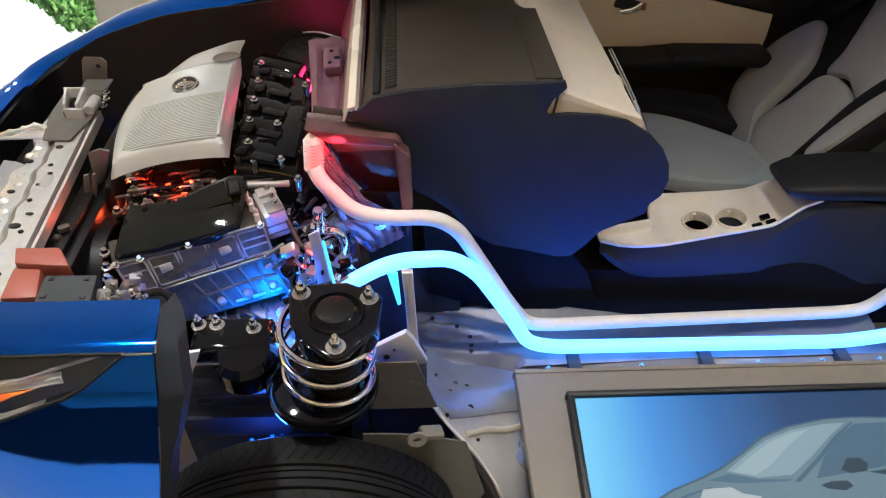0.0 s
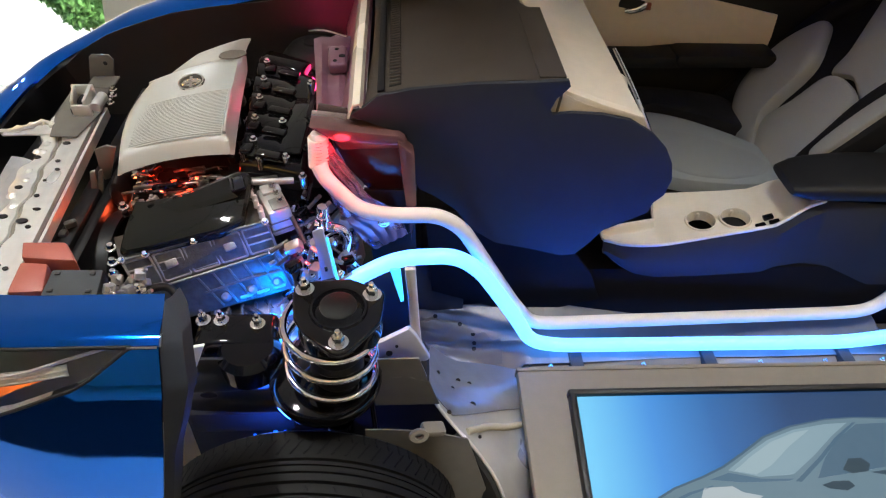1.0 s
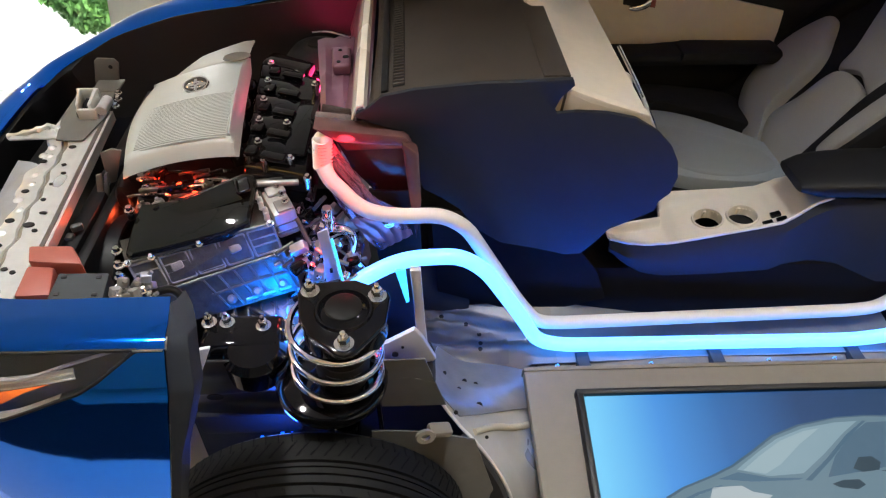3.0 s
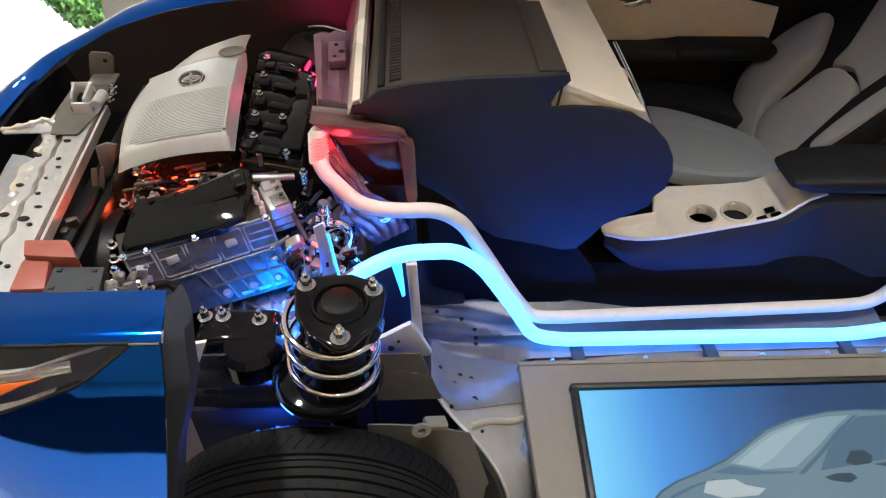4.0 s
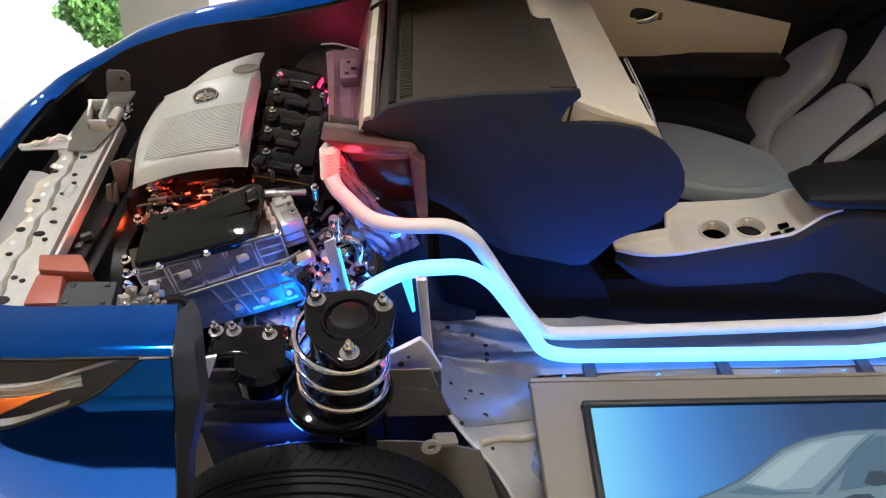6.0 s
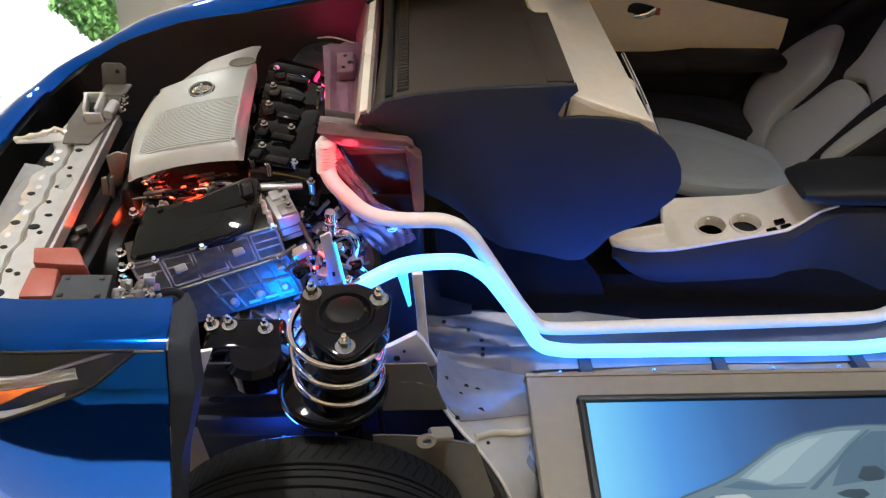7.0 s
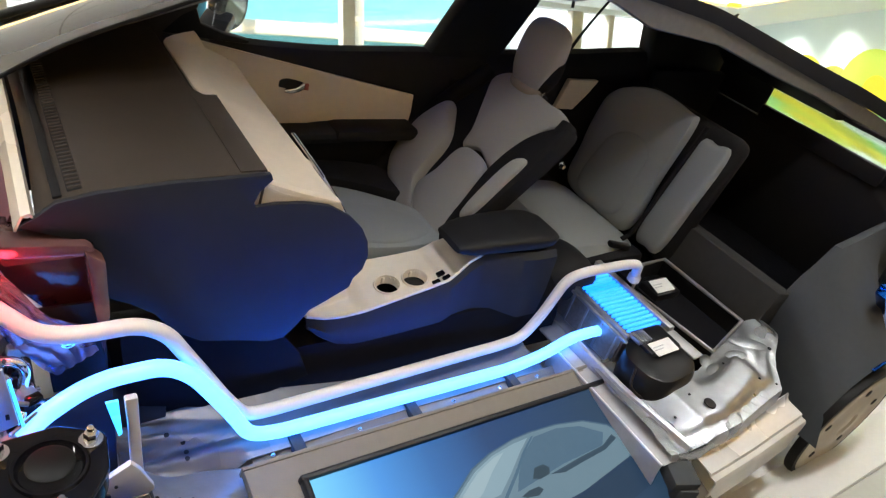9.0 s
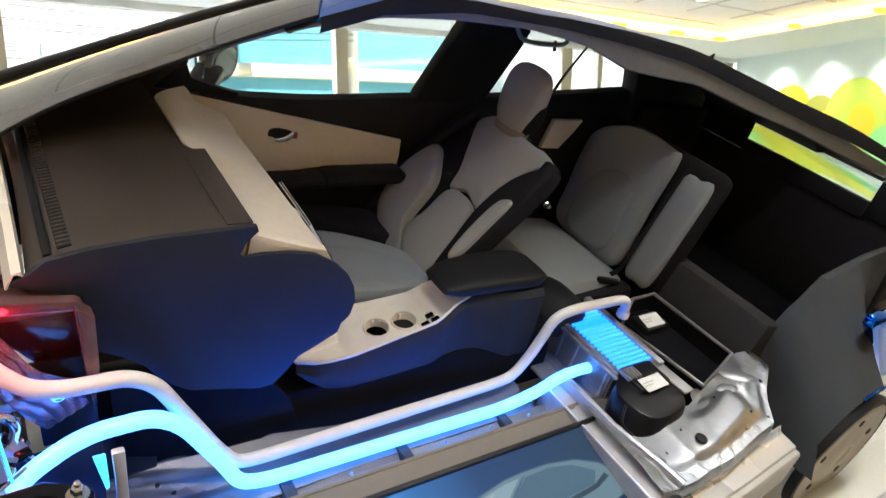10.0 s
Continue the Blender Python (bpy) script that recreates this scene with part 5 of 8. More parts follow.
for k, (x, y) in enumerate(BOLTS):
    h_ = 0.842 - 0.016 * max(0.0, min(1.0, (-0.02 - y) / 0.04))
    part("bolt", join(lathe([(0.0, -0.03), (0.0085, -0.03), (0.0085, 0.0), (0.0, 0.0)], pose(x, y, h_), 14), bolt((x, y, h_), 0.0066, 0.010)), M["bolt"], man, "bright zinc bolt" if k == 0 else "")
for x, y in ((-0.067, 0.074), (-0.061, -0.055), (-0.080, 0.335)):
    part("ear_bolt", bolt((x, y, 0.828), 0.0085, 0.014), M["black_gloss"], man)
part("throttle_pipe", tube(smooth([(-0.27, -0.115, 0.785), (-0.20, -0.145, 0.80), (-0.13, -0.15, 0.805), (-0.09, -0.14, 0.80)], 6), 0.008, 10), M["steel"], eng)
rng = random.Random(5)
for k in range(9):
    part("bellows", lathe([(0.016, 0), (0.023, 0.003), (0.016, 0.006)], pose(-0.013 - 0.0006 * k, -0.200, 0.952 - 0.0085 * k, 0, 0, 0), 18), M["white_tube"], eng)
part("duct_cap", lathe([(0, 0.010), (0.014, 0.009), (0.019, 0.004), (0.020, -0.004), (0.016, -0.008)], pose(-0.0125, -0.200, 0.960, 0, -12, 0), 20), M["white_tube"], eng)
# glowing pieces stand for red light on the metal under the cover
glow = thing("red_glow_pieces", "small red glowing pieces in place of red light on metal", "lamp", (-0.36, -0.16, 0.72))
for k, (x, y, z, a_) in enumerate(((-0.440, -0.075, 0.770, 15), (-0.375, -0.115, 0.782, 30), (-0.330, -0.150, 0.782, 8))):
    part("strip", rbox((x, y, z), (0.012, 0.004, 0.004), 0.0015, rot=(0, 0, a_)), M["lit_red"], glow)
for k in range(34):
    x, y, z = rng.uniform(-0.465, -0.285), rng.uniform(-0.135, -0.050), rng.uniform(0.750, 0.785)
    s = rng.uniform(0.010, 0.022)
    if k % 2:
        part("clip", rbox((x, y, z), (s * 1.6, s * 0.7, s * 0.6), 0.002, rot=(rng.uniform(-30, 30), rng.uniform(-30, 30), rng.uniform(0, 90))), M[("alu_warm", "black_gloss", "chrome")[k % 3]], eng)
    else:
        part("fuel_line", tube(smooth([(x - s * 1.5, y, z), (x, y - s * 0.6, z + s * 0.7), (x + s * 1.5, y + s * 0.4, z)], 4), 0.0035 + 0.001 * (k % 3), 8), M[("alu_warm", "black_gloss", "bolt")[k % 3]], eng)
part("holder", join(*[rbox((-0.40 + 0.045 * k, -0.20 + 0.012 * math.sin(k * 2), 0.72 + 0.01 * (k % 2)), (0.04, 0.05, 0.03), 0.008, rot=(10 * k, 8 * k, 15 * k)) for k in range(4)]), M["alu_warm"], glow)

# inverter: sloping black lid on a ribbed alloy body
ivr = thing("inverter", "power inverter with a glossy black lid on an alloy body", "inverter", (-0.3, -0.3, 0.45))
A1 = Vector((0.905, 0.425, 0)).normalized()
A2 = Vector((-0.425, 0.905, 0)).normalized()
O = Vector((-0.425, -0.362, 0.0))


def iv(u, v, z):
    return O + A1 * u + A2 * v + Vector((0, 0, z))


ang = math.degrees(math.atan2(A1.y, A1.x))
LID = [(-0.004, 0.054, 0.739), (0.020, 0.104, 0.756), (0.054, 0.158, 0.776), (0.070, 0.148, 0.778), (0.116, 0.131, 0.785), (0.179, 0.118, 0.798), (0.288, 0.108, 0.822), (0.305, 0.094, 0.824), (0.308, 0.075, 0.820), (0.256, -0.023, 0.786), (0.203, -0.021, 0.773), (0.138, -0.002, 0.761), (0.067, 0.018, 0.748), (0.005, 0.039, 0.738)]
ring = [iv(*q_) for q_ in LID]
mid = sum(ring, Vector()) / len(ring)
M["lid_black"] = shade("lid_black", (0.010, 0.011, 0.010), 0.05, vary=0.2, spec=0.5, grain=14, bump=0.35, bump_scale=16)
lid = part("lid", loft([[mid + (q_ - mid) * k + Vector((0, 0, h)) for q_ in ring] for k, h in ((0.985, -0.016), (1.0, -0.006), (0.992, 0.003), (0.955, 0.008), (0.80, 0.012), (0.45, 0.014), (0.1, 0.014))]), M["lid_black"], ivr, "glossy black sloping lid", 24)
part("lid_ridge", loft([[iv(0.095, 0.112, 0.790), iv(0.262, 0.088, 0.828), iv(0.262, 0.030, 0.816), iv(0.130, 0.064, 0.786)], [iv(0.115, 0.104, 0.797), iv(0.255, 0.084, 0.834), iv(0.255, 0.040, 0.824), iv(0.140, 0.070, 0.795)]]), M["lid_black"], lid, "raised flat of the lid", 20)
part("lid_pocket", join(rbox(iv(0.272, 0.058, 0.830), (0.030, 0.050, 0.010), 0.005, rot=(0, -12, ang - 8)), rbox(iv(0.258, 0.058, 0.833), (0.006, 0.056, 0.010), 0.003, rot=(0, -12, ang - 8))), M["black_satin"], lid)
for k in range(5):
    part("lid_clip", rbox(iv(0.03 + 0.055 * k, 0.128 - 0.006 * k, 0.778 + 0.008 * k), (0.014, 0.010, 0.014), 0.003, rot=(0, -6, ang)), M["black_gloss"], lid)
part("lid_tab", rbox(iv(0.20, -0.020, 0.772), (0.016, 0.010, 0.012), 0.003, rot=(0, -8, ang)), M["black_gloss"], lid)
T0, T1, B0, B1 = iv(-0.012, 0.046, 0.722), iv(0.305, -0.038, 0.785), iv(0.004, -0.004, 0.655), iv(0.312, -0.066, 0.715)
F0, F1 = iv(0.05, -0.05, 0.585), iv(0.330, -0.105, 0.625)


def face(s, t, out=0.0):
    """A place on the sloping front of the inverter case."""
    nrm = (T1 - T0).cross(B0 - T0).normalized()
    nrm = nrm if nrm.z > 0 else -nrm
    return (T0 * (1 - s) + T1 * s) * (1 - t) + (B0 * (1 - s) + B1 * s) * t + nrm * out


def tier(s, t, out=0.0):
    return (B0 * (1 - s) + B1 * s) * (1 - t) + (F0 * (1 - s) + F1 * s) * t + Vector((0, -0.6, 0.8)) * out


back = A2 * 0.11 + Vector((0, 0, -0.02))
part("body", loft([[T0, T1, B1, B0], [T0 + back, T1 + back, B1 + back, B0 + back]]), M["alu_warm"], ivr, "ribbed cast alloy body", 20)
part("lower_case", loft([[B0, B1, F1, F0], [B0 + back, B1 + back, F1 + back, F0 + back]]), M["alu_warm"], ivr, "", 20)
for k in range(5):
    s0, s1 = (k + 0.06) / 5, (k + 0.94) / 5
    loop = [face(s0, 0.10), face(s1, 0.10), face(s1, 0.88), face(s0, 0.88), face(s0, 0.10)]
    part("face_frame", tube(fillet(loop, 0.006, 3), 0.0032, 6), M["alu"], ivr)
    for j in range(1 + k % 3):
        part("cross_rib", tube([face(s0, 0.36 + 0.22 * j), face(s1, 0.36 + 0.22 * j)], 0.0025, 6), M["alu"], ivr)
    if k in (1, 3):
        part("cast_pad", rbox(face((s0 + s1) / 2, 0.45, 0.003), (0.026, 0.018, 0.010), 0.003, rot=(48, -8, ang)), M["alu"], ivr)
part("flange", tube([face(0, 1.0, 0.003), face(1, 1.0, 0.003)], 0.0038, 8), M["alu_warm"], ivr)
part("upper_flange", tube([face(0, 0.02, 0.003), face(1, 0.02, 0.003)], 0.0038, 8), M["alu_warm"], ivr)
for k in (0, 1, 3, 6):
    part("bolt", bolt(face(0.02 + 0.16 * k, 0.03, 0.004), 0.0060, 0.011, (0, -0.45, 0.9)), M["bolt"], ivr)
for k in (0, 5):
    part("bolt", bolt(face(0.05 + 0.18 * k, 0.97, 0.006), 0.0050, 0.010, (0, -0.6, 0.8)), M["bolt"], ivr)
for u, v, z in ((-0.02, 0.075, 0.735), (0.03, 0.155, 0.775), (-0.03, 0.03, 0.70), (-0.025, 0.05, 0.715)):
    part("bolt", bolt(iv(u, v, z), 0.008, 0.014), M["bolt"], ivr)
for k in range(6):
    s_ = 0.40 + 0.11 * k
    part("tier_rib", tube([tier(s_, 0.05, 0.003), tier(s_ + 0.02, 0.95, 0.003)], 0.0035, 6), M["alu_warm"], ivr)
part("tier_rim", tube([tier(0.38, 0.5, 0.003), tier(0.7, 0.46, 0.004), tier(0.98, 0.5, 0.003)], 0.0035, 6), M["alu_warm"], ivr)
for k in range(3):
    part("tier_boss", lathe([(0, 0.008), (0.006, 0.008), (0.010, 0.004), (0.012, -0.004)], Matrix.Translation(tier(0.48 + 0.2 * k, 0.75, 0.004)) @ pose(0, 0, 0, 45, 0, 0), 16), M["alu"], ivr)
M["box_alloy"] = shade("box_alloy", (0.52, 0.52, 0.51), 0.32, 0.6, vary=0.15, grain=60, bump=0.15, bump_scale=150)
tb = part("terminal_box", join(rbox(iv(0.338, 0.022, 0.758), (0.052, 0.100, 0.070), 0.006, rot=(0, -4, ang)), rbox(iv(0.340, 0.055, 0.797), (0.044, 0.034, 0.010), 0.004, rot=(0, -4, ang))), M["box_alloy"], ivr, "bright alloy terminal box")
part("box_plate", rbox(iv(0.340, -0.004, 0.796), (0.036, 0.042, 0.004), 0.002, rot=(0, -4, ang)), M["alu"], tb)
for z_ in (0.740, 0.762):
    part("box_groove", rbox(iv(0.338, 0.022, z_), (0.0545, 0.1025, 0.004), 0.001, rot=(0, -4, ang)), M["warm_grey"], tb)
for k in range(6):
    part("box_rib", lathe([(0, 0.012), (0.004, 0.012), (0.006, 0.008), (0.007, -0.006)], pose(*iv(0.296 + 0.003 * (k % 2), -0.025 + 0.021 * k, 0.792)), 12), M["bright_steel"], ivr)
for k in range(3):
    part("bolt", bolt(iv(0.345, -0.005 + 0.03 * k, 0.803), 0.005, 0.009), M["bolt"], ivr)
for k in range(7):
    u0 = 0.06 + 0.045 * k
    part("hose", tube(smooth([iv(u0 + 0.06, -0.085, 0.595), iv(u0 + 0.08, -0.12, 0.575 + 0.01 * (k % 3)), iv(u0 + 0.10, -0.10, 0.54), iv(u0 + 0.08, -0.05, 0.49)], 5), 0.004 + 0.002 * (k % 3), 8), M["black_plastic"], ivr)
# transaxle and clutter below
gear = thing("transaxle", "cast alloy transaxle housing with ribs and pipes", "gearbox", (-0.15, -0.25, 0.28))
part("housing", join(loft([superring((-0.16 + 0.01 * math.sin(k), -0.46 + 0.07 * k, 0.46), (1, 0, 0), (0, 0, 1), (0.10, 0.14, 0.155, 0.16, 0.15, 0.13)[k], (0.08, 0.12, 0.135, 0.14, 0.13, 0.12)[k], 2.6, 24) for k in range(6)]), rbox((-0.02, -0.30, 0.56), (0.10, 0.14, 0.14), 0.02, rot=(0, 0, 20))), M["alu_warm"], gear)
for k in range(9):
    part("rib", rbox((-0.26 + 0.03 * k, -0.40 + 0.006 * k, 0.575), (0.006, 0.10, 0.03), 0.002, rot=(12, 0, 10)), M["alu_warm"], gear)
rng = random.Random(11)
for k in range(150):
    x, y, z = rng.uniform(-0.10, 0.05), rng.uniform(-0.40, -0.12), rng.uniform(0.60, 0.765)
    s = rng.uniform(0.008, 0.024)
    look_of = M[("alu", "steel", "bolt", "alu_warm", "black_gloss", "chrome")[k % 6]]
    if k % 3 == 0:
        part("pipe_end", rod((x, y, z), (x + rng.uniform(-0.05, 0.05), y + rng.uniform(-0.05, 0.05), z + rng.uniform(-0.02, 0.05)), s * 0.24, 10), look_of, gear)
    elif k % 3 == 1:
        part("bracket", rbox((x, y, z), (s * 1.6, s, s), 0.003, rot=(rng.uniform(-30, 30), rng.uniform(-30, 30), rng.uniform(0, 90))), look_of, gear)
    else:
        part("pipe_union", lathe([(0, s * 0.5), (s * 0.4, s * 0.5), (s * 0.5, s * 0.3), (s * 0.5, -s * 0.4), (0, -s * 0.4)], pose(x, y, z, rng.uniform(-60, 60), rng.uniform(-60, 60), 0), 14), look_of, gear)
part("coolant_pipe", tube(fillet([(-0.030, -0.270, 0.772), (0.030, -0.280, 0.769), (0.043, -0.282, 0.744), (0.033, -0.284, 0.692), (0.072, -0.286, 0.632)], 0.018), 0.0105, 14), M["chrome"], gear, "bright bent coolant pipe")
part("pipe_union", lathe([(0, 0.030), (0.010, 0.030), (0.0125, 0.026), (0.0125, 0.004), (0.015, 0.002), (0.015, -0.006), (0.012, -0.008), (0.012, -0.03)], pose(-0.010, -0.276, 0.800), 18), M["chrome"], gear)
part("heat_plate", prism([(-0.016, 0.865), (0.006, 0.877), (0.014, 0.80), (0.020, 0.738), (-0.010, 0.728), (-0.010, 0.80)], -0.404, -0.398, "y", 0.002), M["bright_steel"], gear, "pale metal plate")
part("plate_slot", rbox((0.004, -0.406, 0.765), (0.006, 0.003, 0.012), 0.001), M["dark_hole"], gear)
part("blue_strip", rbox((0.019, -0.403, 0.790), (0.005, 0.006, 0.12), 0.002, rot=(0, -6, 0)), M["lit_cyan"], gear, "cyan glowing lamp strip")
edge_l = smooth([(-0.035, -0.205, 0.935), (-0.012, -0.205, 0.845), (0.018, -0.208, 0.765), (0.052, -0.210, 0.705), (0.095, -0.212, 0.645)], 9)
edge_r = smooth([(0.004, -0.195, 0.955), (0.050, -0.197, 0.868), (0.090, -0.200, 0.800), (0.150, -0.203, 0.762), (0.176, -0.206, 0.690)], 9)
quilt = [[a * (1 - k / 24) + b * (k / 24) + Vector((0, -0.007 * abs(math.sin(0.55 * k + 0.9 * math.sin(0.35 * j))) * (0.4 + 0.6 * abs(math.sin(0.45 * j))), 0)) for k in range(25)] for j, (a, b) in enumerate(zip(edge_l, edge_r))]
# foil whose pink base carries the coloured light falling on it
part("heat_shield", sheet(quilt, 0.002), shade("pink_lit_foil", (0.36, 0.22, 0.27), 0.26, 0.75, vary=0.2, bump=0.5, bump_scale=90), gear, "quilted foil heat shield")
part("shield_bolt", bolt((0.120, -0.214, 0.735), 0.010, 0.008, (0, -1, 0.3)), M["bolt"], gear)
part("shield_back", prism([(0.075, 0.80), (0.19, 0.80), (0.20, 0.56), (0.09, 0.56)], -0.180, -0.172, "y", 0.002), M["black_soft"], gear, "dark panel behind the heat shield")
# strips that glow where blue light falls on the lower case
for k in range(3):
    part("blue_glow", rbox(tier(0.62 + 0.13 * k, 0.88, 0.006), (0.030, 0.007, 0.007), 0.003, rot=(30, 0, ang)), M["lit_deep"], gear, "blue glowing strip in place of blue light on the case" if k == 0 else "")

# side mount beside the inverter
mount = thing("engine_mount", "black engine mount with bright stud bolts", "engine mount", (-0.16, -0.55, 0.5))
part("bracket", join(rbox((-0.17, -0.52, 0.69), (0.16, 0.09, 0.05), 0.015, 3), lathe([(0, 0.05), (0.05, 0.05), (0.062, 0.035), (0.060, -0.012), (0, -0.012)], pose(-0.140, -0.565, 0.662), 28)), M["black_gloss"], mount)
for x, y in ((-0.238, -0.500), (-0.202, -0.501), (-0.128, -0.512)):
    part("stud", stud((x, y, 0.715), 0.0095, 0.030), M["bolt"], mount)
for k in range(6):
    part("spring_coil", lathe([(0.014, -0.0025), (0.017, 0.0), (0.014, 0.0025)], pose(-0.085, -0.505, 0.68 + 0.006 * k, 0, 0, 0), 16), M["chrome"], mount)
part("leg", rbox((-0.10, -0.54, 0.60), (0.04, 0.05, 0.12), 0.01), M["black_gloss"], mount)
part("white_bracket", prism([(-0.245, 0.775), (-0.196, 0.786), (-0.228, 0.711), (-0.264, 0.626)], -0.626, -0.618, "y", 0.002), M["label"], mount, "pale metal bracket")

# fuse box and relay cover
fuse = thing("fuse_box", "black fuse box with a brick red cover", "fuse box", (-0.45, -0.47, 0.7))
part("box", prism([(-0.488, -0.480), (-0.400, -0.482), (-0.392, -0.565), (-0.486, -0.562)], 0.74, 0.842, "z", 0.005), M["black_plastic"], fuse)
part("box_lid", prism([(-0.491, -0.488), (-0.397, -0.490), (-0.388, -0.562), (-0.487, -0.558)], 0.842, 0.851, "z", 0.003), M["board_grey"], fuse)
for x, y in ((-0.476, -0.500), (-0.412, -0.502), (-0.474, -0.545), (-0.405, -0.548)):
    part("lid_clip", rbox((x, y, 0.852), (0.010, 0.008, 0.004), 0.001), M["black_plastic"], fuse)
part("red_cover", join(prism([(-0.574, -0.414), (-0.490, -0.415), (-0.472, -0.440), (-0.452, -0.470), (-0.503, -0.466), (-0.557, -0.460)], 0.79, 0.857, "z", 0.006), prism([(-0.560, -0.463), (-0.506, -0.468), (-0.487, -0.544), (-0.552, -0.546)], 0.78, 0.850, "z", 0.007)), M["brick_red"], fuse, "brick red plastic cover")
rng = random.Random(3)
for k in range(16):
    x, y, z = rng.uniform(-0.395, -0.325), rng.uniform(-0.545, -0.485), rng.uniform(0.78, 0.84)
    part("clamp", join(rbox((x, y, z), (0.02, 0.015, 0.02), 0.003, rot=(rng.uniform(-40, 40), rng.uniform(-40, 40), rng.uniform(0, 90))), rod((x, y, z), (x + rng.uniform(-0.02, 0.02), y + rng.uniform(-0.02, 0.02), z + 0.012), 0.004, 8)), M[("alu", "steel", "bolt")[k % 3]], fuse, "bright cable clamp" if k == 0 else "")
part("cable", tube(smooth([(-0.34, -0.50, 0.80), (-0.30, -0.47, 0.78), (-0.27, -0.50, 0.74), (-0.29, -0.53, 0.68)], 6), 0.009, 10), M["black_plastic"], fuse)

# front suspension strut
st = thing("suspension_strut", "black suspension strut with a chrome coil spring", "suspension strut", (0.02, -0.62, 0.40))
top_c = Vector((0.042, -0.600, 0.845))
axis = Vector((0.040, 0.055, 1.0)).normalized()
rot = axis.to_track_quat("Z", "Y").to_matrix().to_4x4()


def sm(h=0.0):
    return Matrix.Translation(top_c + axis * h) @ rot


corners = [(-0.016, -0.550), (0.108, -0.566), (0.054, -0.678)]
ctr = Vector((sum(c[0] for c in corners) / 3, sum(c[1] for c in corners) / 3))
outline = []
for cx, cy in corners:
    d = (Vector((cx, cy)) - ctr).normalized()
    a0 = math.atan2(d.y, d.x)
    for t in (-0.9, -0.5, 0, 0.5, 0.9):
        outline.append((cx + 0.024 * math.cos(a0 + t), cy + 0.024 * math.sin(a0 + t)))
for k in range(3):
    m_ = (Vector(corners[k]) + Vector(corners[(k + 1) % 3])) / 2 - ctr
    outline += [tuple(ctr + m_.normalized() * 0.078 + Vector((-m_.y, m_.x)).normalized() * w_) for w_ in (-0.022, 0.0, 0.022)]
outline.sort(key=lambda p_: math.atan2(p_[1] - ctr.y, p_[0] - ctr.x))
part("top_mount", join(prism(outline, 0.832, 0.850, "z", 0.006, 3), lathe([(0, 0.012), (0.030, 0.012), (0.034, 0.010), (0.038, 0.006), (0.052, 0.002), (0.062, -0.004), (0.074, -0.03), (0.078, -0.05), (0.070, -0.058), (0, -0.058)], pose(ctr.x, ctr.y, 0.846), 40)), M["black_gloss"], st, "glossy black triangular top mount")
part("mount_ring", lathe([(0.044, 0.004), (0.047, 0.0085), (0.051, 0.0085), (0.054, 0.003)], pose(ctr.x, ctr.y, 0.846), 40), M["black_gloss"], st)
part("mount_cap", lathe([(0, 0.016), (0.029, 0.0155), (0.0335, 0.013), (0.0335, 0.008)], pose(ctr.x, ctr.y, 0.846), 32), M["rubber"], st, "matt rubber cap")
for cx, cy in corners:
    part("stud", stud((cx, cy, 0.850), 0.011, 0.032), M["bolt"], st)
pts = []
for k in range(-16, int(3.3 * 36) + 1):
    a = 2 * math.pi * k / 36
    h = -0.040 - 0.172 * k / (3.3 * 36)
    pts.append(top_c + Vector((-0.010, 0.0, 0)) + rot.to_3x3() @ Vector((0.084 * math.cos(a + 2.2), 0.084 * math.sin(a + 2.2), h)))
part("coil_spring", tube(pts, 0.0065, 10), M["chrome"], st, "chrome coil spring")
part("dust_boot", lathe([(0.05, -0.04), (0.052, -0.10), (0.046, -0.11), (0.052, -0.12), (0.046, -0.13), (0.052, -0.14), (0.046, -0.15), (0.050, -0.24)], sm(), 32), M["black_plastic"], st)
part("spring_perch", lathe([(0.03, -0.232), (0.07, -0.236), (0.094, -0.244), (0.100, -0.238), (0.106, -0.234), (0.109, -0.244), (0.104, -0.262), (0.08, -0.285), (0.045, -0.31), (0.033, -0.34)], Matrix.Translation((-0.020, 0.0, 0.066)) @ sm(), 44), M["black_gloss"], st, "black lower spring seat")
part("damper", lathe([(0.030, -0.31), (0.030, -0.46), (0.026, -0.47), (0, -0.47)], sm(), 24), M["black_gloss"], st)
part("clamp", rbox(top_c + axis * -0.43 + Vector((0, -0.02, 0)), (0.06, 0.09, 0.11), 0.012), M["black_plastic"], st)
part("link", rod((0.10, -0.63, 0.62), (0.105, -0.61, 0.42), 0.006, 10), M["black_gloss"], st)
part("knuckle", join(rbox((0.0, -0.66, 0.36), (0.10, 0.08, 0.22), 0.025), rod((0, -0.62, 0.317), (0, -0.40, 0.34), 0.02, 14)), M["alu"], st)
part("axle_shaft", join(rod((0.0, -0.62, 0.32), (-0.05, -0.25, 0.38), 0.014, 14), lathe([(0.03, 0), (0.045, 0.02), (0.035, 0.035), (0.047, 0.05), (0.036, 0.065), (0.05, 0.09), (0.05, 0.12), (0, 0.12)], pose(-0.01, -0.52, 0.33, 96, 0, 0), 24)), M["black_gloss"], st)

